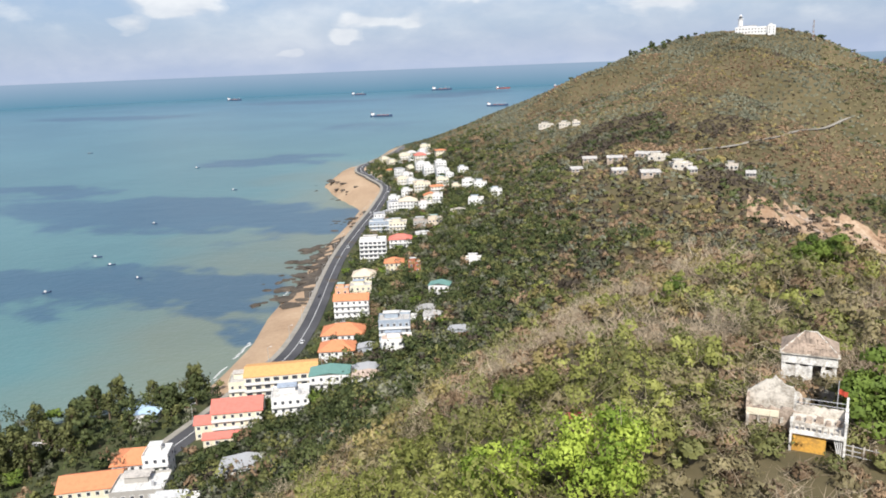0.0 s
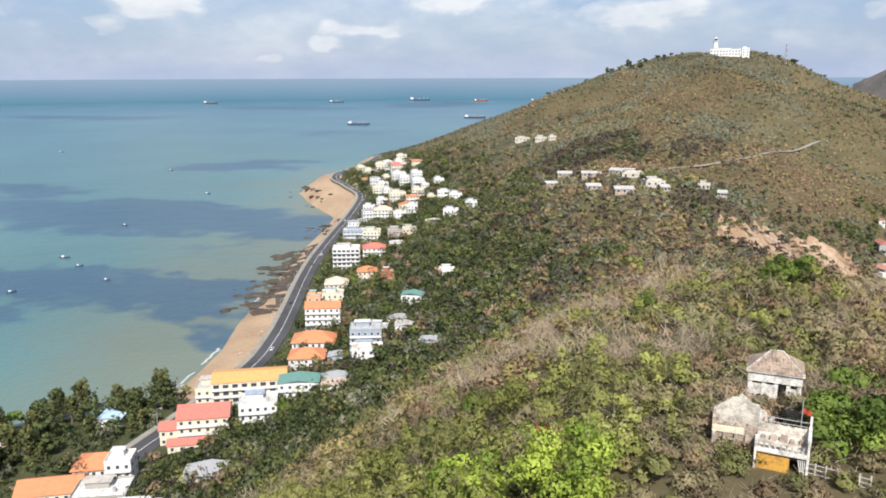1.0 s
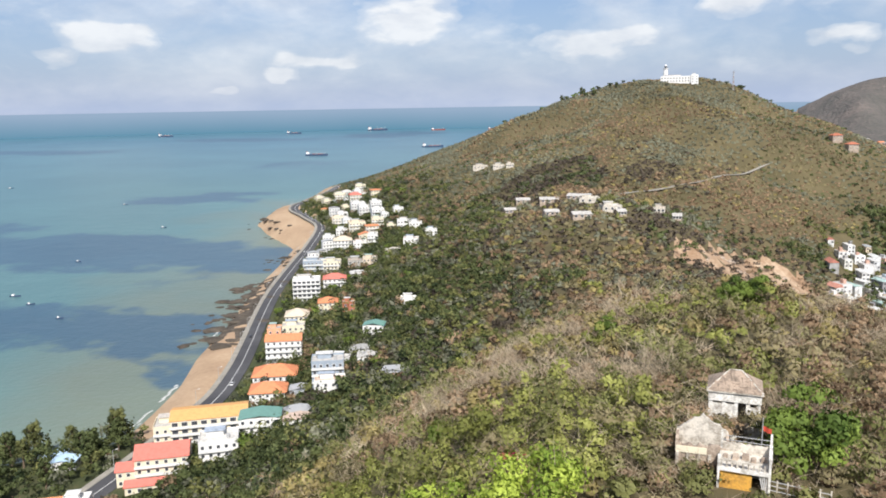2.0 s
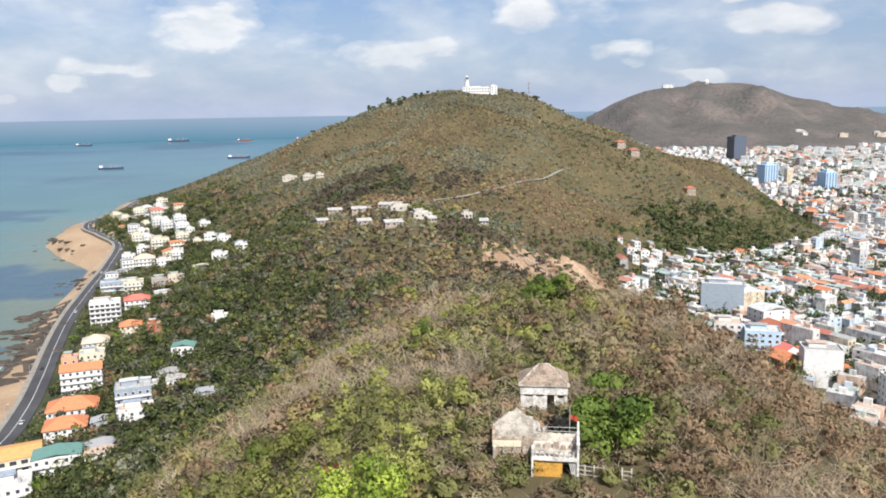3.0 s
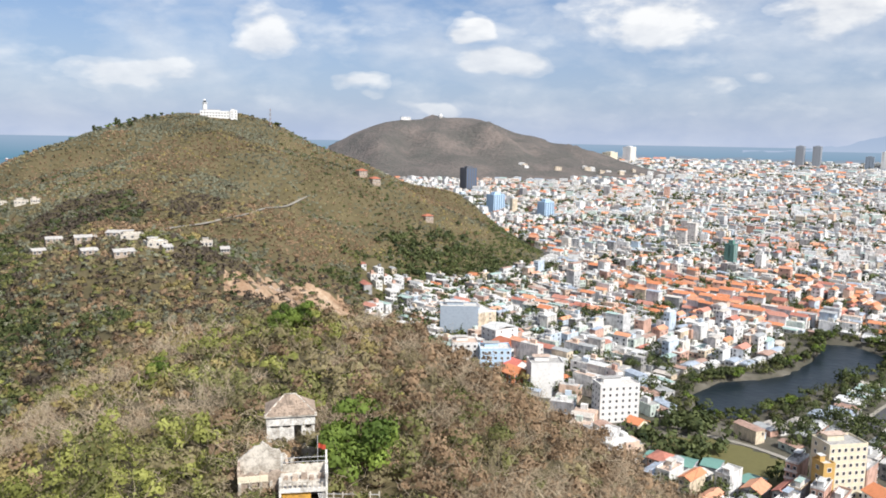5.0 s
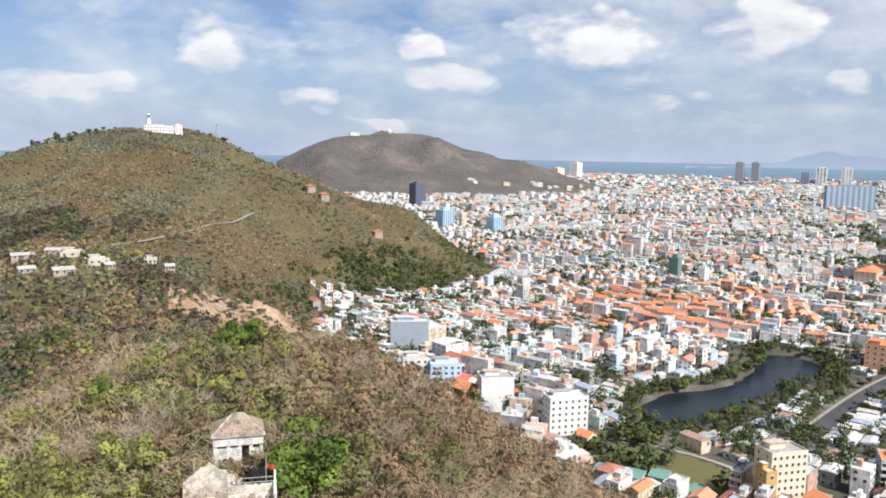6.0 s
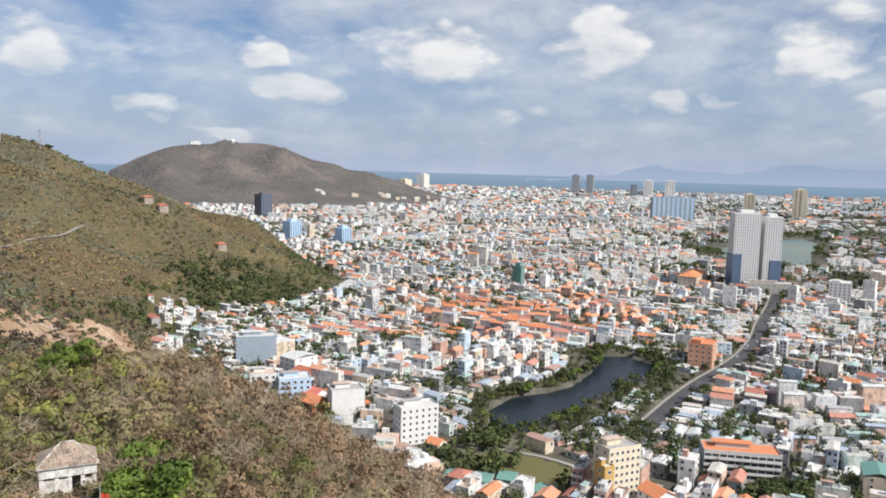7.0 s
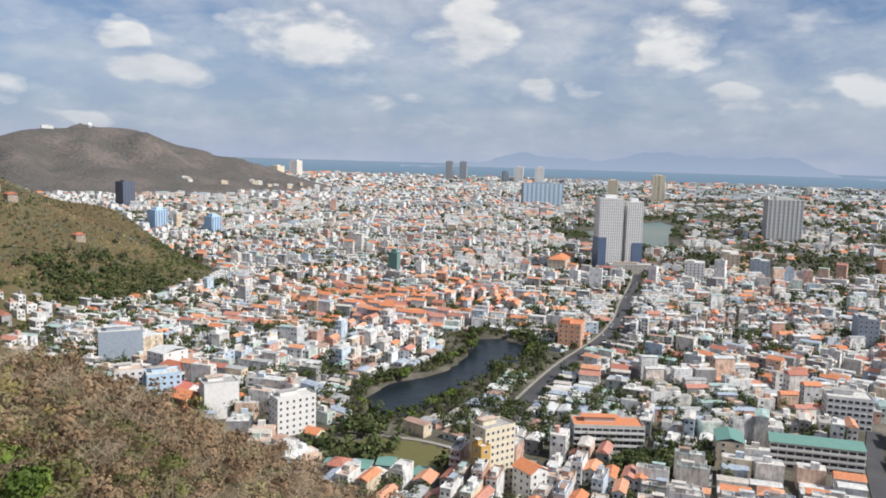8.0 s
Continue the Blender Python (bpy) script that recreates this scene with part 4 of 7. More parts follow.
def single_trees():
    r = np.random.default_rng(21)
    clear = lambda x, y, m: all(math.hypot(x - tx, y - ty) > tr + m for tx, ty, tr in TAKEN)
    # by the ruin and on the near slope
    put_tree(PROTO["near_green"], *at(10.9, 71), "broad fresh green tree beside the ruined house", "trees on the ridge", 1.0, 40)
    put_tree(PROTO["near_bright"], *at(-9.2, 55.5), "bright yellow-green tree on the near slope", "trees on the ridge", 0.86, 0)
    put_tree(PROTO["near_bright"], *at(-16.5, 57), "bright yellow-green tree on the near slope", "trees on the ridge", 0.62, 130)
    for az, d, s in ((6.3, 186, 1.05), (5.2, 182, 0.8), (7.3, 184, 0.7), (-3.5, 150, 0.55), (-16, 96, 0.45)):
        put_tree(PROTO["near_green"], *at(az, d), "small green tree among the scrub", "trees on the ridge", s, r.uniform(0, 360))
    # trees by the beach
    for i in range(90):
        y = r.uniform(160, 290)
        x = np.interp(y, SHORE[:, 0], SHORE[:, 1]) + r.uniform(8, 62)
        if x > -222 and y > 240:
            continue
        if not clear(x, y, 2.0):
            continue
        p = PROTO[("pine", "pine_b", "dark", "mid")[r.choice(4, p=(0.4, 0.2, 0.2, 0.2))]]
        put_tree(p, x, y, "tall dark feathery tree near the beach", "beach trees", r.uniform(0.8, 1.25), r.uniform(0, 360))
    # along the coast houses
    for i in range(95):
        y = r.uniform(165, 1000)
        road = np.interp(y, [p[1] for p in COAST_ROAD], [p[0] for p in COAST_ROAD])
        x = road + 12 + 100 * r.random() ** 1.2
        put_tree(PROTO[("dark", "dark_b", "mid", "mid_b")[r.integers(4)]], x, y, "leafy dark green tree between the coast houses", "coast trees", r.uniform(0.55, 1.0), r.uniform(0, 360)) if clear(x, y, 1.5) else None
    # hilltop and skyline
    for i in range(34):
        az = r.choice((r.uniform(-12, -1.5), r.uniform(2.0, 9)), p=(0.7, 0.3))
        x, y = at(az, 1085 + r.normal(0, 14))
        put_tree(PROTO[("pine_b", "dark", "mid", "dark_b")[r.integers(4)]], x, y, "small dark tree on the hill's skyline", "skyline trees", r.uniform(0.4, 0.85), r.uniform(0, 360))
    # round the lake
    n = len(LAKE)
    for i in range(70):
        k = r.integers(n)
        a, b = np.array(LAKE[k]), np.array(LAKE[(k + 1) % n])
        c = np.array(LAKE).mean(0)
        p = a + (b - a) * r.random()
        p = p + (p - c) / np.linalg.norm(p - c) * r.uniform(3, 13)
        near = p[1] < c[1] + (p[0] - c[0]) * 0.35
        put_tree(PROTO[("dark", "dark_b", "mid", "mid_b")[r.integers(4)]], p[0], p[1], "leafy tree on the lake's bank", "lakeside trees", r.uniform(0.45, 0.8) if near else r.uniform(0.6, 1.05), r.uniform(0, 360))
    # the dark grove before the school
    for i in range(34):
        a, q = r.uniform(0, 6.28), math.sqrt(r.random())
        x, y = 319 + 21 * q * math.cos(a) * 0.9 + 7 * q * math.sin(a), 200 - 14 * q * math.cos(a) + 9 * q * math.sin(a)
        put_tree(PROTO[("dark", "dark_b")[i % 2]], x, y, "dark spreading tree in the grove before the school", "school grove", r.uniform(0.8, 1.2), r.uniform(0, 360))
    # avenue on the main road
    line = smooth_line(MAIN_ROAD, 17.0)
    for q in line[1:]:
        for o in (-9.5, 9.5):
            if r.random() < 0.75:
                put_tree(PROTO[("dark", "dark_b")[r.integers(2)]], q[0] + o * 0.53 + r.normal(), q[1] - o * 0.85 + r.normal(), "dark street tree beside the town road", "street trees", r.uniform(0.5, 0.85), r.uniform(0, 360))



# ---- buildings ----
def window_mesh(w, h):
    """A window: a raised frame round a sunken dark pane, facing -y."""
    bm = bmesh.new()
    t = min(0.14, w * 0.12)
    ring = [[bm.verts.new((sx * (w / 2 + o), y, z0)) for sx, z0 in ((-1, -o), (1, -o), (1, h + o), (-1, h + o))] for o, y in ((t, 0.02), (t, -0.12), (0, -0.12), (0, -0.02))]
    for a, b in zip(ring, ring[1:]):
        for i in range(4):
            bm.faces.new((a[i], a[(i + 1) % 4], b[(i + 1) % 4], b[i]))
    bm.faces.new(ring[-1]).material_index = 1
    me = bpy.data.meshes.new("window")
    bm.to_mesh(me)
    bm.free()
    me.materials.append(M["white"])
    me.materials.append(M["glass"])
    return me


WIN = {k: window_mesh(*k) for k in ((1.2, 1.4), (1.6, 1.5), (2.4, 1.7), (1.1, 2.1), (3.2, 1.5))}


def windows(root, w, d, floors, fh, kind, bays_f, bays_s, faces="fblr", z0=0.0, name="window"):
    """Windows in rows on the chosen faces of a block, each an object of its own on a shared mesh."""
    ww, wh = kind
    for fl in range(floors):
        z = z0 + fl * fh + (fh - wh) * 0.5
        for face in faces:
            n, span = (bays_f, w) if face in "fb" else (bays_s, d)
            for i in range(n):
                u = (i + 0.5) / n * span - span / 2
                p = {"f": (u, -d / 2, 0), "b": (u, d / 2, 180), "l": (-w / 2, u, -90), "r": (w / 2, u, 90)}[face]
                o = new(name, WIN[kind])
                o.parent = root
                o.matrix_local = pose(p[0], p[1], z, 0, 0, p[2])


def gable(bm, w, d, z, rise, over=0.5, thick=0.22, along="x"):
    """A pitched roof with thickness; its ridge runs along x or y."""
    hw, hd = w / 2 + over, d / 2 + over
    if along == "x":
        sec = lambda s, t: [(s * hw, -hd, z + t), (s * hw, 0, z + rise + t), (s * hw, hd, z + t)]
    else:
        sec = lambda s, t: [(-hw, s * hd, z + t), (0, s * hd, z + rise + t), (hw, s * hd, z + t)]
    g = [[bm.verts.new(p) for p in sec(s, t)] for s in (-1, 1) for t in (-thick, 0.0)]
    lo0, hi0, lo1, hi1 = g
    for i in (0, 1):
        bm.faces.new((hi0[i], hi1[i], hi1[i + 1], hi0[i + 1]))
        bm.faces.new((lo0[i + 1], lo1[i + 1], lo1[i], lo0[i]))
    for a, b in ((lo0, hi0), (hi1, lo1)):
        for i in (0, 1):
            bm.faces.new((a[i], a[i + 1], b[i + 1], b[i]))
    for i in (0, 2):
        bm.faces.new((lo0[i], lo1[i], hi1[i], hi0[i]))
    bmesh.ops.recalc_face_normals(bm, faces=bm.faces[:])
    return bm


def hip(bm, w, d, z, rise, over=0.7, thick=0.25):
    """A hipped roof with eaves."""
    hw, hd = w / 2 + over, d / 2 + over
    r = max(0.3, hw - hd) if hw > hd else 0.3
    e = [bm.verts.new(p) for p in ((-hw, -hd, z), (hw, -hd, z), (hw, hd, z), (-hw, hd, z))]
    u = [bm.verts.new((p.co.x, p.co.y, z - thick)) for p in e]
    a, b = bm.verts.new((-r, 0, z + rise)), bm.verts.new((r, 0, z + rise))
    for f in ((e[0], e[1], b, a), (e[2], e[3], a, b), (e[1], e[2], b), (e[3], e[0], a), u[::-1]):
        bm.faces.new(f)
    for i in range(4):
        bm.faces.new((u[i], u[(i + 1) % 4], e[(i + 1) % 4], e[i]))
    bmesh.ops.recalc_face_normals(bm, faces=bm.faces[:])
    return bm


def parapet(bm, w, d, z, h=0.9, t=0.2):
    for a in ((-w / 2, w / 2, -d / 2, -d / 2 + t), (-w / 2, w / 2, d / 2 - t, d / 2), (-w / 2, -w / 2 + t, -d / 2 + t, d / 2 - t), (w / 2 - t, w / 2, -d / 2 + t, d / 2 - t)):
        box(bm, *a, z, z + h)
    return bm


def house(m, w, d, floors, roof, label, group="", wall=None, roofmat=None, bays=(2, 3), win=(1.2, 1.4), faces="fblr", fh=3.3, category="house", name="house", tank=False, balcony=False, rise=None, ridge="y"):
    """A house: walls, its roof, each window, and what stands on it."""
    h = floors * fh
    root = thing(name, m, label, category, group)
    part("wall", one(-w / 2, w / 2, -d / 2, d / 2, -3.0, h), wall or M["walls"], root)
    if roof == "gable":
        part("roof", gable(bmesh.new(), w, d, h, rise or min(w, d) * 0.28, along=ridge), roofmat or M["tile"], root)
        bm = bmesh.new()
        s = rise or min(w, d) * 0.28
        for e in (-1, 1):
            if ridge == "y":
                a = [(-w / 2, e * (d / 2 - 0.1), h - 0.05), (w / 2, e * (d / 2 - 0.1), h - 0.05), (0, e * (d / 2 - 0.1), h + s - 0.3)]
            else:
                a = [(e * (w / 2 - 0.1), -d / 2, h - 0.05), (e * (w / 2 - 0.1), d / 2, h - 0.05), (e * (w / 2 - 0.1), 0, h + s - 0.3)]
            bm.faces.new([bm.verts.new(p) for p in a])
        part("gable_wall", bm, wall or M["walls"], root)
    elif roof == "hip":
        part("roof", hip(bmesh.new(), w, d, h, rise or min(w, d) * 0.27), roofmat or M["tile"], root)
    elif roof == "sheet":
        bm = gable(bmesh.new(), w, d, h, rise or min(w, d) * 0.12, 0.35, 0.12, ridge)
        part("roof", bm, roofmat or M["sheet"], root)
    else:
        part("parapet", parapet(bmesh.new(), w + 0.1, d + 0.1, h), wall or M["walls"], root)
        part("roof", one(-w / 2 + 0.16, w / 2 - 0.16, -d / 2 + 0.16, d / 2 - 0.16, h - 0.1, h + 0.06), roofmat or M["slab"], root)
        if w > 3.5:
            part("stair_tower", one(-w * 0.32, w * 0.12, d * 0.02, d * 0.34, h, h + 2.5), wall or M["walls"], root)
            part("stair_roof", one(-w * 0.37, w * 0.17, -d * 0.03, d * 0.38, h + 2.5, h + 2.7), roofmat or M["sheet"], root)
    if tank:
        bm = rod(bmesh.new(), (w * 0.25, -d * 0.2, h), (w * 0.25, -d * 0.2, h + 1.9), 0.62, 0.62, 10)
        part("water_tank", bm, M["steel"], root, "stainless steel water tank")
    if balcony:
        for fl in range(1, floors):
            bm = bmesh.new()
            box(bm, -w / 2, w / 2, -d / 2 - 1.1, -d / 2, fl * fh - 0.12, fl * fh + 0.06)
            box(bm, -w / 2, w / 2, -d / 2 - 1.1, -d / 2 - 1.0, fl * fh + 0.06, fl * fh + 0.95)
            part("balcony", bm, M["white"], root)
    windows(root, w, d, floors, fh, win, bays[0], bays[1], faces)
    return root


TAKEN = [(312, 204, 17), (328, 190, 13), (338, 204, 10), (300, 214, 9)]   # discs that the scattered houses keep clear of: x, y, radius


def place(x, y, turn, r=0.0, z=None):
    if r:
        TAKEN.append((x, y, r))
    return pose(x, y, ground_z(x, y) if z is None else z, 0, 0, turn)


# ---- town landmarks ----
def block(m, w, d, h, floors, bays, wall, label, roofmat=None, faces="fl", win=(1.6, 1.5), category="building", name="block_of_flats", base=None):
    fh = h / floors
    root = house(m, w, d, floors, "flat", label, "", wall, roofmat or M["slab"], bays, win, faces, fh, category, name)
    if base:
        part("podium", one(-w / 2 - 4, w / 2 + 4, -d / 2 - 4, d / 2 + 4, -3, fh * 1.6), base, root)
    return root


def tower(m, w, d, h, wall, dark, label, cols=6, floors=20, name="tower_block"):
    """A tall block far off: body with recessed window strips between piers and floor bands, and plant on top."""
    root = thing(name, m, label, "tower block", "towers over the town")
    part("wall", one(-w / 2 + 0.5, w / 2 - 0.5, -d / 2 + 0.5, d / 2 - 0.5, -3, h), dark, root)
    for i in range(cols + 1):
        u = -w / 2 + i / cols * w
        part("pier", one(max(-w / 2, u - w / cols * 0.23), min(w / 2, u + w / cols * 0.23), -d / 2, d / 2, 0, h + 1), wall, root)
    for i in range(3):
        v = -d / 2 + (i + 0.5) / 3 * d
        part("side_pier", one(-w / 2, w / 2, v - d * 0.08, v + d * 0.08, 0, h + 0.9), wall, root)
    if math.hypot(m.translation.x, m.translation.y) > 1700:
        floors = floors // 2
    for f in range(1, floors + 1):
        z = f * h / floors
        part("floor_band", parapet(bmesh.new(), w - 0.5, d - 0.5, z - 0.7, 0.8, 0.9), wall, root)
    part("plant_room", one(-w * 0.25, w * 0.25, -d * 0.25, d * 0.25, h, h + 5), wall, root)
    return root


def landmarks():
    P = place
    # the tall pair with white upper floors over dark lower ones
    tower(P(881, 657, -36, 40), 33, 26, 100, M["white"], M["grey"], "tall white tower block with a dark blue lower half", 11, 26)
    tower(P(908, 637, -36, 30), 22, 24, 96, M["white"], M["grey"], "tall white tower block with a dark blue lower half", 7, 25)
    for x, y, u0, u1, d, h in ((881, 657, -17.2, -6, 28, 47), (908, 637, -3, 11.7, 26, 40)):
        tagged(part("tower_netting", one(u0, u1, -d / 2, d / 2, 0, h), M["dark_blue"]), "dark blue netting round the tower's lower floors", "netting").matrix_world = pose(x, y, 4, 0, 0, -36)
    block(P(882, 616, -36, 30), 66, 16, 13, 3, (10, 4), M["concrete"], "unfinished grey concrete podium below the towers")
    tower(P(1602, 752, -50, 60), 70, 40, 84, M["pale_concrete"], M["grey"], "broad grey apartment tower by the park", 8, 22)
    tower(P(2077, 1843, -40, 90), 140, 50, 74, M["bluegrey"], M["pale_blue"], "long pale blue apartment slab", 9, 18)
    tower(P(3066, 3452, 40, 60), 56, 40, 102, M["grey"], M["dark_grey"], "dark twin tower in the distance", 5, 20)
    tower(P(3134, 3405, 40, 60), 56, 40, 102, M["grey"], M["dark_grey"], "dark twin tower in the distance", 5, 20)
    tower(P(2761, 1820, 35, 60), 84, 50, 106, M["cream"], M["sand_wall"], "cream apartment tower in the distance", 6, 20)
    tower(P(2644, 1960, 35, 50), 56, 40, 82, M["cream"], M["sand_wall"], "cream apartment tower in the distance", 5, 18)
    tower(P(3320, 3130, 40, 50), 58, 50, 84, M["white"], M["bluegrey"], "white apartment tower in the distance", 4, 16)
    tower(P(3420, 3060, 40, 50), 50, 50, 84, M["white"], M["bluegrey"], "white apartment tower in the distance", 4, 16)
    tower(P(3230, 3150, 40, 50), 40, 40, 62, M["bluegrey"], M["grey"], "grey blue tower in the distance", 4, 14)
    tower(P(2062, 3703, 30, 50), 72, 50, 78, M["cream"], M["sand_wall"], "cream tower at the foot of the far hill", 5, 16)
    tower(P(2340, 3980, 30, 50), 62, 50, 82, M["white"], M["sand_wall"], "white tower at the foot of the far hill", 5, 16)
    tower(P(557, 1450, 20, 30), 30, 22, 38, M["pale_blue"], M["dark_blue"], "blue glass office tower", 5, 11)
    tower(P(625, 1360, 20, 30), 25, 20, 30, M["pale_blue"], M["dark_blue"], "blue glass office block in town", 4, 9)
    tower(P(715, 2081, 20, 40), 38, 30, 66, M["dark_grey"], M["dark_blue"], "dark glass tower near the far hill", 4, 12)
    tower(P(586, 758, 25, 14), 9, 12, 30, M["teal"], M["grey"], "narrow green-grey tower house", 2, 9)
    # nearer blocks
    block(P(206, 352, -5, 17), 22, 11, 20, 6, (6, 3), M["white"], "white six-storey hotel near the lake", M["slab"], win=(1.2, 1.4), name="hotel")
    house(P(206, 330, 24), 9, 8, 2, "gable", "low white annexe with an orange tiled roof", wall=M["cream"], roofmat=M["orange"])
    block(P(241, 237, -6, 14), 17, 11, 29, 9, (6, 2), M["cream"], "tall yellow hotel with rows of windows", M["slab"], win=(1.2, 1.4), name="hotel")
    block(P(230, 233, -6, 6), 5, 7, 23, 6, (1, 1), M["ochre"], "ochre stair block of the yellow hotel", M["slab"])
    house(P(247, 219, -6, 9), 10, 12, 4, "gable", "white house with a stepped orange roof", wall=M["white"], roofmat=M["orange"])
    block(P(179, 536, -16, 20), 28, 14, 24, 5, (1, 2), M["bluegrey"], "blank blue-grey building facing the hill", M["slab"], faces="r", name="office_building")
    house(P(198, 548, 14, 12), 22, 18, 5, "flat", "pale office block behind the grey building", wall=M["walls"])
    block(P(170, 438, -14, 14), 19, 14, 17, 5, (5, 3), M["pale_blue"], "pale blue hotel below the hill", M["slab"], name="hotel")
    block(P(155, 452, -14, 12), 16, 14, 16, 5, (4, 3), M["white"], "white house stepped beside the blue hotel", M["slab"])
    block(P(186, 398, -12, 14), 19, 14, 20, 5, (1, 2), M["white"], "plain white-walled building below the hill", M["slab"], faces="r")
    house(P(180, 428, 20, 9), 12, 12, 3, "gable", "white house with a bright red roof", wall=M["white"], roofmat=M["red_tile"])
    house(P(172, 410, 20, 9), 14, 11, 3, "gable", "orange house with an orange tiled roof", wall=M["orange"], roofmat=M["orange"])
    house(P(196, 496, 18, 13), 20, 16, 5, "sheet", "white house with a pale sheet roof", wall=M["white"], roofmat=M["sheet"])
    house(P(193, 478, 18, 11), 18, 12, 3, "gable", "brick red house with a tiled roof", wall=M["brick_red"], roofmat=M["brick_red"])
    house(P(324, 236, -42, 22), 36, 15, 4, "flat", "grey apartment row with orange roof terrace", wall=M["pale_concrete"], roofmat=M["orange"], bays=(10, 4), win=(3.2, 1.5), faces="fl", balcony=True)
    house(P(385, 156, -56, 28), 43, 15, 4, "sheet", "long grey building with a green sheet roof", wall=M["sand_wall"], roofmat=M["teal"], bays=(11, 3), faces="fl", win=(3.2, 1.5), rise=2.4, balcony=True, ridge="x", name="school_building", category="building")
    house(P(357, 186, -56, 13), 13, 18, 4, "sheet", "end wing with a green sheet roof", wall=M["sand_wall"], roofmat=M["teal"], bays=(2, 4), rise=2.0)
    block(P(465, 172, -58, 17), 24, 16, 18, 5, (7, 4), M["white"], "white office with rows of windows", M["slab"], win=(2.4, 1.7), name="office_building")
    block(P(487, 394, 30, 16), 22, 18, 19, 5, (6, 4), M["salmon"], "salmon hotel with an orange roof terrace", M["orange"], name="hotel")
    block(P(890, 526, 30, 22), 28, 24, 26, 7, (6, 5), M["white"], "white office building by the town road", M["slab"])
    house(P(838, 702, 30, 44), 76, 24, 5, "hip", "long school building with an orange tiled roof", wall=M["sand_wall"], roofmat=M["orange"], bays=(12, 4), rise=5, faces="fl")
    block(P(1040, 560, 30, 40), 60, 24, 26, 6, (12, 4), M["sand_wall"], "cream hospital block beside the town road", M["slab"])
    block(P(1010, 500, 30, 24), 34, 24, 24, 6, (8, 4), M["bluegrey"], "glass-fronted grey office block", M["slab"])
    block(P(1180, 400, 30, 30), 42, 20, 24, 5, (8, 4), M["salmon"], "salmon pink block in the east of town", M["slab"])
    block(P(1300, 330, 30, 40), 70, 30, 30, 6, (10, 4), M["yellow"], "yellow block at the edge of town", M["slab"])
    block(P(700, 250, 30, 20), 30, 16, 24, 6, (7, 4), M["bluegrey"], "blue-grey flats over the rooftops", M["slab"])
    block(P(585, 176, 28, 20), 18, 20, 24, 7, (4, 4), M["white"], "white narrow flats over the rooftops", M["slab"])


landmarks()


# ---- the town ----


def lake_gap(x, y):
    """Distance to the lake, nought on it."""
    d = np.full(np.shape(x), 1e9)
    p = np.array(LAKE, float)
    for a, b in zip(p, np.roll(p, -1, 0)):
        for t in np.linspace(0, 1, 6)[:-1]:
            q = a + (b - a) * t
            d = np.minimum(d, np.hypot(x - q[0], y - q[1]))
    return np.where(inside(x, y, LAKE), 0.0, d)


def near_line(x, y, pts, w):
    p = smooth_line(pts, 8.0)
    out = np.zeros(len(x), bool)
    for q in p:
        out |= np.hypot(x - q[0], y - q[1]) < w
    return out


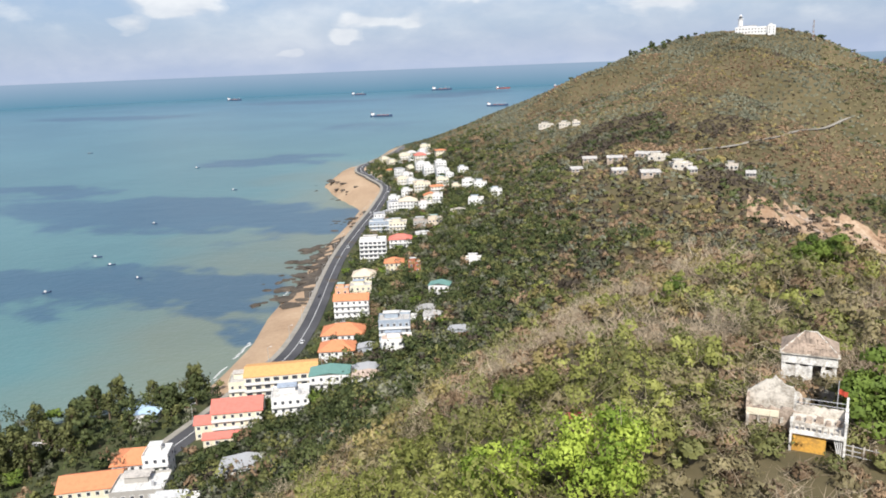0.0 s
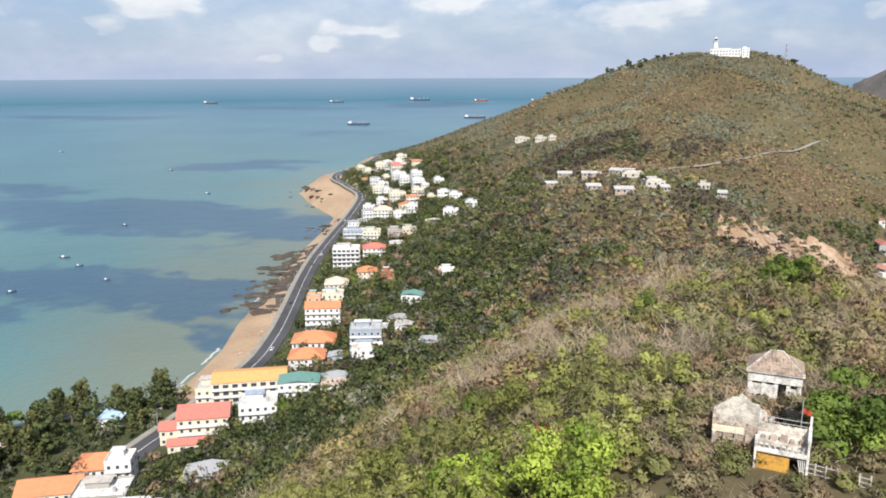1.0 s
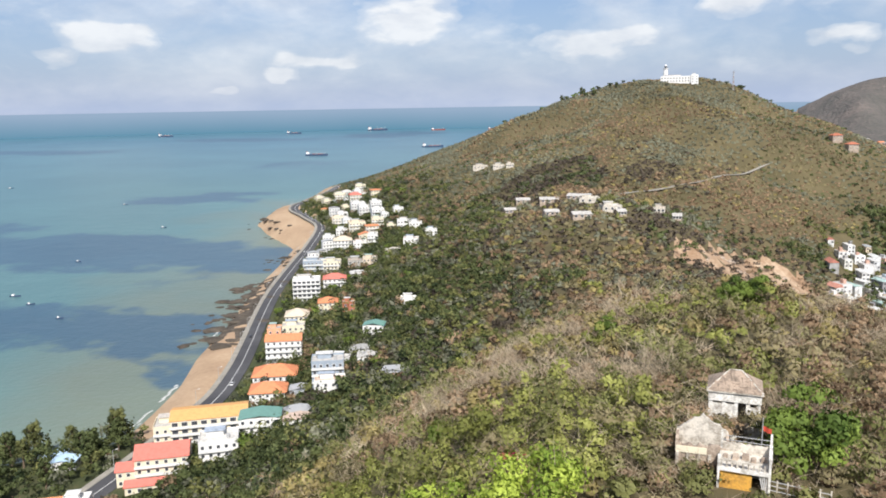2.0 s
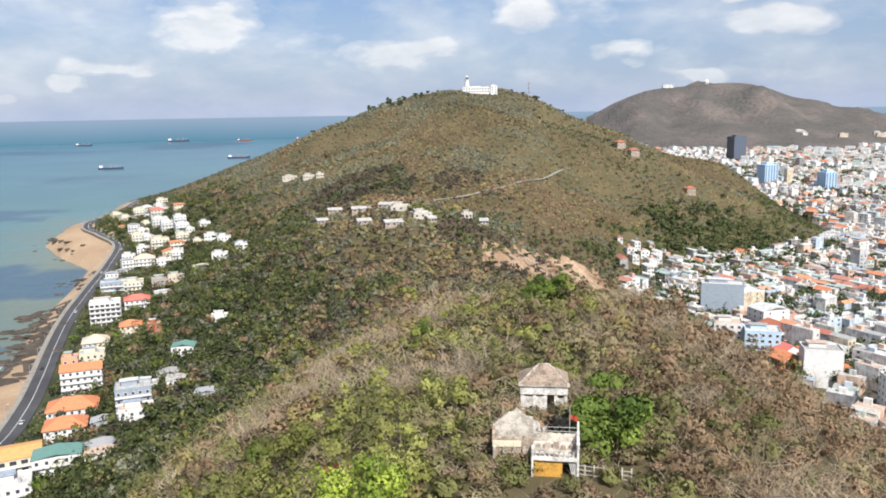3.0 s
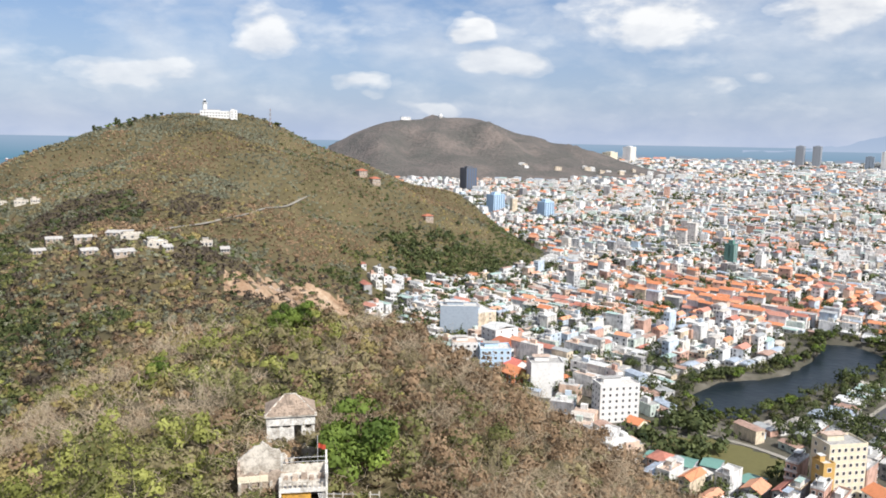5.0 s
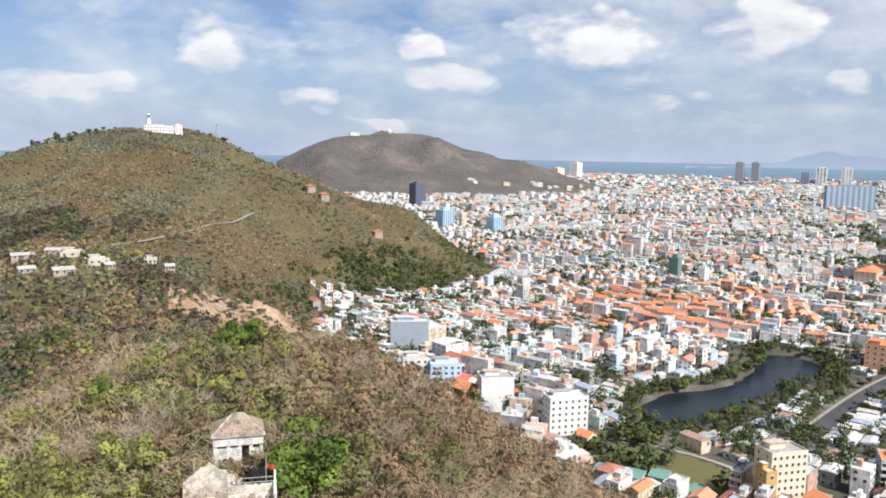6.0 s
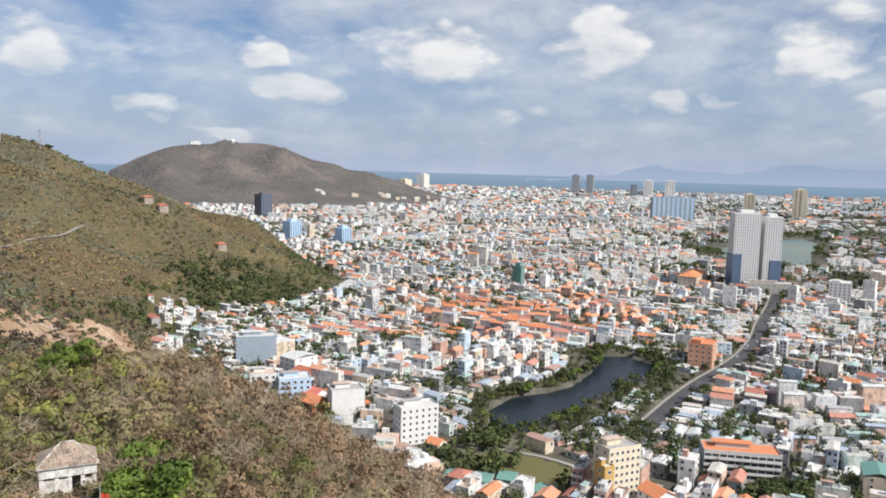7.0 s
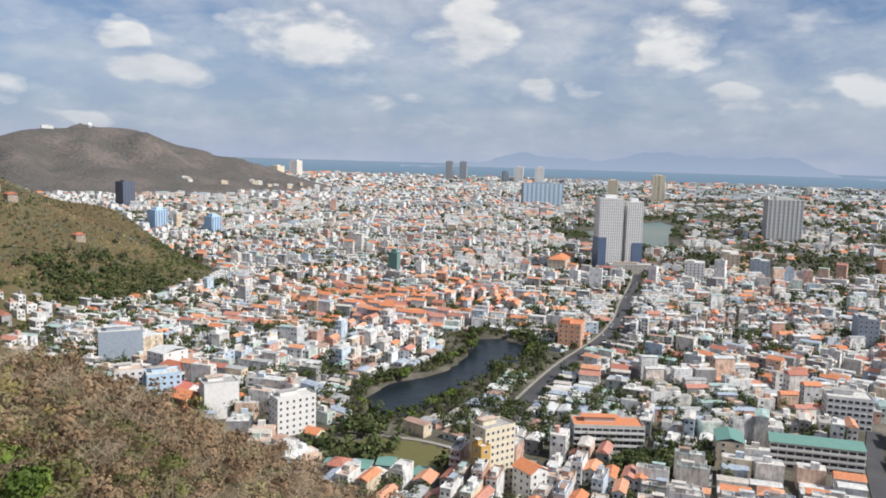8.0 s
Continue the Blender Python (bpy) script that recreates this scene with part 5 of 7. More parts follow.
def town_sites(r, d0, d1, fu, fv, street, keep):
    """Plots in rows along streets; the quarters of the town lie at different bearings."""
    quarter = fu * 15.0
    cells = np.mgrid[-2:int(d1 / quarter) + 3, -2:int(d1 / quarter) + 3].reshape(2, -1).T * quarter
    mid = cells + r.uniform(-0.38, 0.38, cells.shape) * quarter
    bearing = r.integers(0, 4, len(mid))
    home = {(int(c[0] // quarter + 0.5), int(c[1] // quarter + 0.5)): i for i, c in enumerate(cells)}
    table = np.full((int(d1 / quarter) + 9, int(d1 / quarter) + 9), 0)
    for (a, b), i in home.items():
        table[a + 3, b + 3] = i
    out = []
    for q, deg in enumerate((30.0, 118.0, 8.0, 52.0)):
        th = deg * D2R
        n, nv = int(d1 * 1.5 / fu), int(d1 * 1.5 / fv)
        U, V = np.meshgrid(np.arange(-n, n) * fu, np.arange(-nv, nv) * fv)
        row = np.round(V / fv).astype(int)
        U = U + r.uniform(-.28, .28, U.shape) * fu + np.floor(U / (fu * 11)) * street
        V = V + np.floor(row / 2) * street + r.normal(0, 1.3, V.shape)
        U, V, row = U.ravel(), V.ravel(), row.ravel()
        X, Y = U * math.cos(th) - V * math.sin(th), U * math.sin(th) + V * math.cos(th)
        ok = (X > 0) & (X < d1) & (Y > 0) & (Y < d1) & (np.hypot(X, Y) > d0) & (np.hypot(X, Y) <= d1)
        X, Y, row = X[ok], Y[ok], row[ok]
        ci, cj = np.round(X / quarter).astype(int), np.round(Y / quarter).astype(int)
        best, who = np.full(len(X), 1e18), np.zeros(len(X), int)
        for di in (-1, 0, 1):
            for dj in (-1, 0, 1):
                k = table[ci + di + 3, cj + dj + 3]
                dd = (X - mid[k, 0]) ** 2 + (Y - mid[k, 1]) ** 2
                w = dd < best
                best[w], who[w] = dd[w], k[w]
        ok = bearing[who] == q
        out.append((X[ok], Y[ok], deg + np.where(row[ok] % 2, 180, 0) + r.normal(0, 2.0, ok.sum())))
    X, Y, turn = (np.concatenate(v) for v in zip(*out))
    d, az = np.hypot(X, Y), np.degrees(np.arctan2(X, Y))
    ok = (d > d0) & (d <= d1) & (az > 7) & (az < 74) & ((hill(X, Y) < 2.5) | suburb(X, Y) & (r.random(len(X)) < 0.7)) & (mount(X, Y) < 16) & (inshore(X, Y) > 30) & (r.random(len(X)) < keep)
    ok &= (lake_gap(X, Y) > 17) & ~inside(X, Y, FAR_LAKE, 0.45)
    ok &= np.hypot((X - 1122) / 70, (Y - 577) / 38) > 1
    ok &= ~inside(X, Y, FIELD, 0.12)
    park = (rolls(X, Y, 120, 51) * 0.6 + rolls(X, Y, 40, 52) * 0.4)
    ok &= park < np.where((d > 1150) & (az > 49), 0.50, 0.90)
    X, Y, turn = X[ok], Y[ok], turn[ok]
    ok = ~(near_line(X, Y, MAIN_ROAD, 12) | near_line(X, Y, NEAR_ROAD, 8) | near_line(X, Y, EDGE_ROAD, 9) | near_line(X, Y, LANE, 8))
    for tx, ty, tr in TAKEN:
        ok &= np.hypot(X - tx, Y - ty) > tr
    return X[ok], Y[ok], turn[ok]


def near_town():
    """The nearest houses, each a thing with its own parts."""
    r = np.random.default_rng(31)
    kinds = []
    far = place(0, -2000, 0)
    spec = (("gable", 5.2, 13, 3, "narrow townhouse with a clay tiled roof"), ("gable", 8, 11, 2, "white house with an orange tiled roof"), ("flat", 4.8, 14, 4, "narrow flat-roofed townhouse with a roof terrace"),
            ("flat", 6.5, 12, 3, "painted house with a flat concrete roof"), ("sheet", 7, 14, 1, "low house under a sheet metal roof"), ("sheet", 6, 13, 2, "house with a sheet metal roof"),
            ("hip", 9, 10, 2, "villa with a hipped clay tiled roof"), ("flat", 5, 13, 5, "tall narrow townhouse with balconies"), ("gable", 6, 12, 3, "townhouse with a red tiled roof"), ("sheet", 9, 18, 1, "long low shed with a sheet roof"))
    for roof, w, d, fl, label in spec:
        bays = (max(1, round(w / 2.8)), max(1, round(d / 6)))
        kinds.append(house(far, w, d, fl, roof, label, "town houses", bays=bays, win=(1.2, 1.4) if fl > 1 else (1.6, 1.5), tank=roof == "flat", balcony=fl >= 4, faces="fb"))
    X, Y, T = town_sites(r, 240, 900, 7.6, 14.5, 5.0, 0.93)
    order = np.argsort(np.hypot(X, Y))
    pick, rest = order[:128], order[128:]
    for i in pick:
        x, y = X[i], Y[i]
        low = math.hypot(x - 335, y - 318) < 72 or float(lake_gap(x, y)) < 30
        orange = math.hypot(x - 430, y - 590) < 130
        p = (0.04, 0.03, 0.02, 0.05, 0.34, 0.2, 0.02, 0.0, 0.05, 0.25) if low else (0.26, 0.2, 0.08, 0.06, 0.03, 0.06, 0.17, 0.04, 0.1, 0.0) if orange else (0.1, 0.07, 0.2, 0.17, 0.07, 0.14, 0.05, 0.1, 0.06, 0.04)
        k = kinds[r.choice(10, p=np.array(p) / sum(p))]
        copy_thing(k, pose(x, y, ground_z(x, y), 0, 0, T[i]))
    for k in kinds:
        drop_proto(k)
    return X[rest], Y[rest], T[rest]


def joined_houses(name, X, Y, T, W, D, H, roofs, r, label, win):
    """Many plain far houses in one mesh: walls, roofs, roof stairs and window openings with depth."""
    n = len(X)
    t = np.radians(T)
    c, s = np.cos(t), np.sin(t)
    Z = land(X, Y)
    faces, idx, verts = [], [], []
    base = 0

    def add(lx, ly, lz, f, mi):
        nonlocal base
        k = lx.shape[1]
        cc, ss = c[sel][:, None], s[sel][:, None]
        v = np.stack((X[sel][:, None] + lx * cc - ly * ss, Y[sel][:, None] + lx * ss + ly * cc, Z[sel][:, None] + lz), -1)
        off = base + np.arange(len(v))[:, None, None] * k
        verts.append(v.reshape(-1, 3))
        faces.append((np.array(f)[None] + off).reshape(-1, 4))
        idx.append(np.repeat(np.asarray(mi if np.ndim(mi) else np.full(len(v), mi)), len(f)))
        base += len(v) * k

    BOX = ((4, 5, 6, 7), (0, 1, 5, 4), (1, 2, 6, 5), (2, 3, 7, 6), (3, 0, 4, 7))

    def boxes(x0, x1, y0, y1, z0, z1, mi):
        z0 = np.broadcast_to(z0, x0.shape)
        add(np.stack((x0, x1, x1, x0) * 2, 1), np.stack((y0, y0, y1, y1) * 2, 1), np.stack((z0,) * 4 + (z1,) * 4, 1), BOX, mi)

    sel = np.ones(n, bool)
    w, d = W / 2, D / 2
    boxes(-w, w, -d, d, -3.0, H, 0)
    sel = roofs == 0
    if sel.any():
        w, d, h = W[sel] / 2, D[sel] / 2, H[sel]
        boxes(-w * 0.9, w * 0.9, -d * 0.95, d * 0.95, h, h + 0.12, 3)
        sg = r.uniform(-0.5, 0.3, len(w))
        boxes(w * sg, w * (sg + 0.65), -d * 0.1, d * 0.5, h, h + r.uniform(1.8, 3.2, len(w)), 0)
    for kind, mat, k in ((1, 1, 0.30), (2, 2, 0.13)):
        sel = roofs == kind
        if not sel.any():
            continue
        w, d, h = W[sel] / 2 + 0.4, D[sel] / 2 + 0.4, H[sel]
        rise = np.minimum(w, d) * 2 * k
        o = np.zeros_like(w)
        lx = np.stack((-w, w, w, -w, o, o), 1)
        ly = np.stack((-d, -d, d, d, -d * 0.96, d * 0.96), 1)
        lz = np.stack((h, h, h, h, h + rise, h + rise), 1)
        add(lx, ly, lz, ((1, 2, 5, 4), (3, 0, 4, 5), (0, 1, 4, 4), (2, 3, 5, 5)), mat)
    if win:
        street, open_side = r.random(n) < 0.85, r.random(n) < 0.3
        for face in range(4):
            for fl in range(5):
                for b in (-0.5, 0.5):
                    sel = (H > (fl + 1) * 3.0) & (r.random(n) < 0.75) & (street if face < 2 else open_side)
                    if not sel.any():
                        continue
                    w, d = W[sel] / 2, D[sel] / 2
                    z0 = np.full(len(w), fl * 3.2 + 0.9)
                    if face < 2:
                        sy = -1 if face == 0 else 1
                        xc, yc = b * w, sy * d
                        e = np.full(len(w), 0.7)
                        lx, ly = np.stack((xc - e, xc + e, xc + e, xc - e), 1), np.stack((yc + sy * 0.06,) * 4, 1)
                    else:
                        sx = -1 if face == 2 else 1
                        xc, yc = sx * w, b * d
                        e = np.full(len(w), 0.8)
                        lx, ly = np.stack((xc + sx * 0.06,) * 4, 1), np.stack((yc - e, yc + e, yc + e, yc - e), 1)
                    add(lx, ly, np.stack((z0, z0, z0 + 1.4, z0 + 1.4), 1), ((0, 1, 2, 3),), 4)
    V, F, I = np.concatenate(verts), np.concatenate(faces), np.concatenate(idx)
    me = bpy.data.meshes.new(name)
    me.from_pydata(V.tolist(), [], [tuple(dict.fromkeys(q)) for q in F.tolist()])
    for m in ("walls_far", "tile_far", "sheet_far", "slab_far", "glass"):
        me.materials.append(M[m])
    me.polygons.foreach_set("material_index", I.astype(np.int32))
    me.update()
    return tagged(new(name, me), label, "houses", kind="stuff")


def town():
    r = np.random.default_rng(33)
    X, Y, T = near_town()

    def kinds(X, Y, hi):
        n = len(X)
        u = r.random(n)
        orange = rolls(X, Y, 60, 61) * 0.3 + np.exp(-((X - 458) ** 2 + (Y - 604) ** 2) / 2 / 92**2) * 0.62
        po = np.where(orange > 0.46, 0.72, np.where(rolls(X, Y, 85, 62) > 0.62, 0.26, 0.07)) * np.where(np.hypot(X, Y) > 1400, 0.45, 1.0)
        low = (np.hypot(X - 335, Y - 318) < 72) | (lake_gap(X, Y) < 30)
        high = r.choice((3.4, 6.6, 9.6, 12.8, 16.0), n, p=(0.36, 0.34, 0.20, 0.08, 0.02)) * r.uniform(0.95, 1.1, n)
        return np.where(low, 2, np.where(u < po, 1, np.where(u < po + 0.34, 2, 0))), np.where(low, 3.3, np.clip(high, 3, hi))

    k, H = kinds(X, Y, 18)
    H = np.where(suburb(X, Y), np.minimum(H, 6.6), H)
    n = len(X)
    joined_houses("town_houses", X, Y, T, r.uniform(4.6, 8.0, n), r.uniform(10.5, 14.5, n), H, k, r, "dense painted townhouses with orange and grey roofs", True)
    for d0, d1, fu, fv, st, keep, wname in ((900, 1500, 8.5, 15, 5, 0.92, "town_houses"), (1500, 2500, 13.5, 19, 6, 0.86, "distant_houses"), (2500, 3600, 22, 27, 8, 0.82, "distant_houses"), (3600, 4850, 34, 38, 10, 0.72, "distant_houses")):
        X, Y, T = town_sites(r, d0, d1, fu, fv, st, keep)
        k, H = kinds(X, Y, 22)
        n = len(X)
        s = fu / 8.5
        H = H * np.where(r.random(n) < 0.03, 1.9, 1.0)
        joined_houses(wname, X, Y, T, r.uniform(0.6, 0.98, n) * fu, r.uniform(0.65, 0.95, n) * fv, H, k, r, "pale houses of the town crowding into the distance", d1 < 1600)
    # trees between the houses, in clumps and rows that rise over the roofs
    for d0, d1, n, k, leaf in ((240, 520, 3000, 64, 1.05), (520, 900, 4600, 34, 1.5), (900, 1700, 9500, 14, 2.8), (1700, 4800, 15000, 7, 6.0)):
        d, az = np.sqrt(r.uniform(d0**2, d1**2, n)), r.uniform(7, 74, n)
        X, Y = d * np.sin(az * D2R), d * np.cos(az * D2R)
        grow = rolls(X + 0.6 * Y, Y - 0.6 * X, 30 + d0 / 30, 55) * 0.5 + rolls(X * 0.4, Y, 50 + d0 / 12, 56) * 0.5
        ok = (grow + r.normal(0, 0.06, n) > (0.52 if d0 < 500 else 0.54)) & (hill(X, Y) < 4) & (lake_gap(X, Y) > 3) & ~inside(X, Y, FAR_LAKE, 0.0) & (inshore(X, Y) > 30) & ~near_line(X, Y, MAIN_ROAD, 7) & (mount(X, Y) < 6) & ~inside(X, Y, FIELD)
        X, Y = X[ok], Y[ok]
        s = r.uniform(2.2, 4.4, len(X)) * (1 + d0 / 2200)
        C = np.stack((X, Y, land(X, Y) + s * 0.7 + r.uniform(1.0, 5.0, len(X))), -1)
        tri_object("town_trees", leaf_tris(C, np.stack((s, s, s * 1.1), -1), k, leaf, r, 0.6), M["leaf_dark"], "dark tree crowns between the houses", "trees")
    # trees crowding the lake's banks
    n = 1500
    X, Y = r.uniform(225, 500, n), r.uniform(315, 490, n)
    gap = lake_gap(X, Y)
    ok = (gap > 1.5) & (gap < 19) & ~near_line(X, Y, MAIN_ROAD, 9)
    X, Y = X[ok], Y[ok]
    s = r.uniform(1.6, 3.6, len(X))
    C = np.stack((X, Y, land(X, Y) + s * 0.7), -1)
    tri_object("bank_trees", leaf_tris(C, np.stack((s, s, s), -1), 70, 0.85, r, 0.6), M["leaf_wood"], "leafy trees crowding the lake's banks", "trees")
    # park woods
    xs = []
    for cx, cy, sx, sy, n in ((235, 780, 75, 130, 520), (1900, 1250, 260, 110, 520), (1560, 860, 130, 40, 150), (1250, 1000, 40, 120, 120), (2000, 900, 380, 90, 420), (2600, 1200, 420, 160, 420), (2300, 1150, 300, 200, 320), (150, 520, 30, 40, 150), (310, 200, 40, 14, 70), (215, 300, 10, 8, 10), (245, 262, 10, 6, 14), (222, 300, 16, 14, 16), (238, 330, 12, 12, 34), (205, 318, 8, 10, 16), (520, 1560, 120, 30, 260), (640, 1780, 170, 36, 320), (860, 1640, 180, 26, 260), (900, 2050, 220, 40, 320), (700, 1300, 120, 22, 160), (1150, 1700, 200, 26, 220)):
        xs.append(np.stack((r.normal(cx, sx * 0.6, n), r.normal(cy, sy * 0.6, n)), -1))
    P = np.concatenate(xs)
    P = P[(hill(P[:, 0], P[:, 1]) < 40) & ~inside(P[:, 0], P[:, 1], FAR_LAKE)]
    s = r.uniform(3, 6, len(P)) * np.where(np.hypot(P[:, 0], P[:, 1]) > 1200, 1.5, 1.0)
    C = np.stack((P[:, 0], P[:, 1], land(P[:, 0], P[:, 1]) + s * 0.8), -1)
    tri_object("park_trees", leaf_tris(C, np.stack((s, s, s), -1), 26, 2.1, r, 0.6), M["leaf_dark"], "dark green parkland trees", "trees")


town()
sheet("sports_ground", [(1122 + 62 * math.cos(a) * 1.0, 577 + 34 * math.sin(a) + 22 * math.cos(a)) for a in np.linspace(0, 6.283, 17)[:-1]], 4.6, M["sand"], "bare sandy lot among the houses", "sports ground")


def hill_woods():
    """Tree crowns on the wooded flank above the coast."""
    r = np.random.default_rng(61)
    X, Y = np.meshgrid(np.arange(-520, 0, 6.6), np.arange(150, 1000, 6.6))
    X, Y = X.ravel() + r.uniform(-3.2, 3.2, X.size), Y.ravel() + r.uniform(-3.2, 3.2, X.size)
    road = np.interp(Y, [p[1] for p in COAST_ROAD], [p[0] for p in COAST_ROAD])
    H = hill(X, Y)
    edge = H + (rolls(X, Y, 34, 14) - 0.5) * 34 + (rolls(X, Y, 12, 15) - 0.5) * 18
    ok = ((X > road + 11) | (Y < 284) & (X < road - 8) & (inshore(X, Y) > 4)) & (edge < 52) & (X < crest(Y) - 30) & (np.hypot(X, Y) > 165) & (r.random(X.size) < np.where(edge < 30, 0.88, 0.5))
    ok &= open_view(X, Y, 0.75, 11.0)
    X, Y = X[ok], Y[ok]
    n = len(X)
    s = r.uniform(2.2, 4.2, n) * np.where(r.random(n) < 0.28, 1.6, 1.0)
    shore = X < np.interp(Y, [p[1] for p in COAST_ROAD], [p[0] for p in COAST_ROAD])
    C = np.stack((X, Y, land(X, Y) + s * np.where(shore, 1.4, 0.85)), -1)
    g = rank(rolls(X, Y, 26, 22) * 0.35 + r.random(n) * 0.65)
    tone = np.clip(r.normal(0.48, 0.26, n), 0, 1)
    for a, b, mat, label in ((0.0, 0.38, "leaf_dark", "dark green trees on the wooded coast slope"), (0.38, 0.62, "leaf_wood", "green trees on the wooded coast slope"), (0.62, 0.78, "scrub_green", "olive green tree crowns on the coast slope"),
                             (0.78, 0.90, "scrub_grey", "grey-green tree crowns on the coast slope"), (0.90, 1.0, "scrub_dry", "brown leafless crowns on the coast slope")):
        k = (g >= a) & (g < b)
        V = []
        for c in range(3):
            shift = r.normal(0, 0.42, (k.sum(), 3)) * s[k, None] * np.array((1, 1, 0.5))
            q = (s[k] * r.uniform(0.55, 0.8, k.sum()))[:, None] * np.array((1.0, 1.0, 0.9))
            V.append(leaf_tris(C[k] + shift, q, 26, 0.95, r, 0.6, tone=np.clip(tone[k] + r.normal(0, 0.06, k.sum()), 0, 1)))
        tri_object("woodland", np.concatenate(V), M[mat], label, "woodland")


# ---- ruined house on the ridge ----
def broken_wall(w, h, t, r, apex=0.0, rough=0.35, n=14):
    """A wall whose top edge has crumbled; apex lifts its middle into a gable."""
    bm = bmesh.new()
    top = [h + apex * (1 - abs(2 * i / n - 1)) + r.uniform(-rough, rough * 0.4) for i in range(n + 1)]
    cols = []
    for i in range(n + 1):
        x = -w / 2 + w * i / n
        cols.append([bm.verts.new(p) for p in ((x, -t / 2, -2.5), (x, t / 2, -2.5), (x, t / 2, top[i]), (x, -t / 2, top[i] + r.uniform(-0.05, 0.05)))])
    for a, b in zip(cols, cols[1:]):
        bm.faces.new((a[0], b[0], b[3], a[3]))
        bm.faces.new((b[1], a[1], a[2], b[2]))
        bm.faces.new((a[3], b[3], b[2], a[2]))
    bm.faces.new((cols[0][1], cols[0][0], cols[0][3], cols[0][2]))
    bm.faces.new((cols[-1][0], cols[-1][1], cols[-1][2], cols[-1][3]))
    return bm


def ruin():
    r = np.random.default_rng(44)
    hut = thing("ruined_hut", pose(7.7, 75.2, 119.7, 0, 0, -5) @ Matrix.Diagonal((0.9, 0.95, 0.95, 1)), "roofed whitewashed ruin with open doorways and old tiles", "ruin")
    part("back_wall", one(-2.5, 2.5, 3.6, 3.85, -3, 2.9), M["ruin_wall"], hut)
    part("side_wall", one(-2.5, -2.25, 0.1, 3.6, -3, 2.9), M["ruin_wall"], hut)
    part("side_wall", one(2.25, 2.5, 0.1, 3.6, -3, 2.9), M["ruin_wall"], hut)
    for x in (-2.4, -1.05, 0.15, 1.35, 2.4):
        part("pillar", one(x - 0.22, x + 0.22, -0.2, 0.2, -3, 2.0, 0.02), M["ruin_white"], hut, "whitewashed square pillar")
    part("lintel", one(-2.65, 2.65, -0.3, 0.3, 2.0, 2.95), M["ruin_white"], hut, "white lintel stained by rain")
    part("cornice", one(-2.85, 2.85, -0.5, 0.45, 2.95, 3.1), M["ruin_wall"], hut)
    part("front_wall", one(-2.2, 0.0, -0.1, 0.1, -2, 1.7), M["ruin_white"], hut)
    part("front_wall", one(1.35, 2.2, -0.1, 0.1, -2, 1.5), M["ruin_white"], hut)
    # tiles laid in courses on a hipped roof, some slipped
    roof = part("roof", hip(bmesh.new(), 5.2, 4.0, 3.1, 1.55, 0.2, 0.12), M["old_tile"], hut, "weathered grey-brown roof")
    roof.location = (0, 1.8, 0)
    me = bpy.data.meshes.new("tile")
    bm = one(-0.17, 0.17, -0.26, 0.26, 0, 0.045, 0.01)
    bm.to_mesh(me)
    bm.free()
    me.materials.append(M["old_tile"])
    for row in range(7):
        f = row / 7
        half = 2.75 * (1 - f) + 0.55 * f
        for k in range(int(half * 2 / 0.36)):
            if r.random() < 0.16:
                continue
            o = new("tile", me)
            o.parent = roof
            x = -half + 0.36 * (k + 0.5)
            o.matrix_local = pose(x + r.normal(0, 0.02), -2.1 + 2.05 * f, 3.2 + 1.5 * f + 0.02, 36 + r.normal(0, 4), r.normal(0, 3), r.normal(0, 6))
    for a, b in (((2.8, -2.2, 3.12), (0.6, 0, 4.72)), ((-2.8, -2.2, 3.12), (-0.6, 0, 4.72)), ((-0.6, 0, 4.72), (0.6, 0, 4.72))):
        part("ridge_cap", bars(((a, b),), 0.07, 6), M["ruin_wall"], roof, "pale mortar ridge")

    hall = thing("roofless_hall", pose(4.45, 67.6, 118.75, 0, 0, -3) @ Matrix.Diagonal((0.82, 1, 0.95, 1)), "roofless plastered hall with a crumbling gable wall", "ruin")
    g = part("gable_wall", broken_wall(5.4, 2.2, 0.35, r, 1.5, 0.25, 18), M["ruin_wall"], hall, "pale plastered gable with a ragged top")
    g.location = (0, 2.2, 0)
    part("rubble_wall", broken_wall(5.2, 1.65, 0.4, r, 0, 0.35, 18), M["rubble"], hall, "exposed brick rubble wall")
    part("plaster_band", one(-2.7, 0.5, -0.32, -0.2, 0.75, 1.35), M["cream"], hall, "cream plaster band")
    for s in (-1, 1):
        o = part("side_wall", broken_wall(2.2, 1.9, 0.3, r, 0, 0.3), M["rubble"], hall)
        o.matrix_local = pose(s * 2.6, 1.1, 0, 0, 0, 90)
    for x in (-2.5, -1.4, -0.3, 0.8):
        part("buttress", one(x - 0.18, x + 0.18, -0.5, -0.2, -2.5, 0.8, 0.03), M["ruin_wall"], hall)

    ter = thing("terrace", pose(7.9, 65.4, 118.4, 0, 0, -8), "white concrete terrace over an ochre-painted wall", "terrace")
    part("slab", one(-2.2, 1.9, -1.6, 1.9, 1.45, 1.65), M["ruin_wall"], ter, "stained concrete slab")
    for i in range(5):
        part("fallen_block", one(-1.9 + 0.75 * i, -1.5 + 0.75 * i + 0.1 * (i % 3), 0.2 - 0.3 * (i % 2), 0.75, 1.65, 1.85 + 0.12 * (i % 3), 0.05), M["rubble"], ter, "broken brick block")
    part("back_parapet", broken_wall(4.0, 0.8, 0.18, r, 0, 0.22), M["ruin_wall"], ter).matrix_local = pose(-0.15, 1.8, 1.65)
    part("front_beam", one(-2.2, 1.9, -1.75, -1.55, 1.35, 1.7), M["ruin_white"], ter)
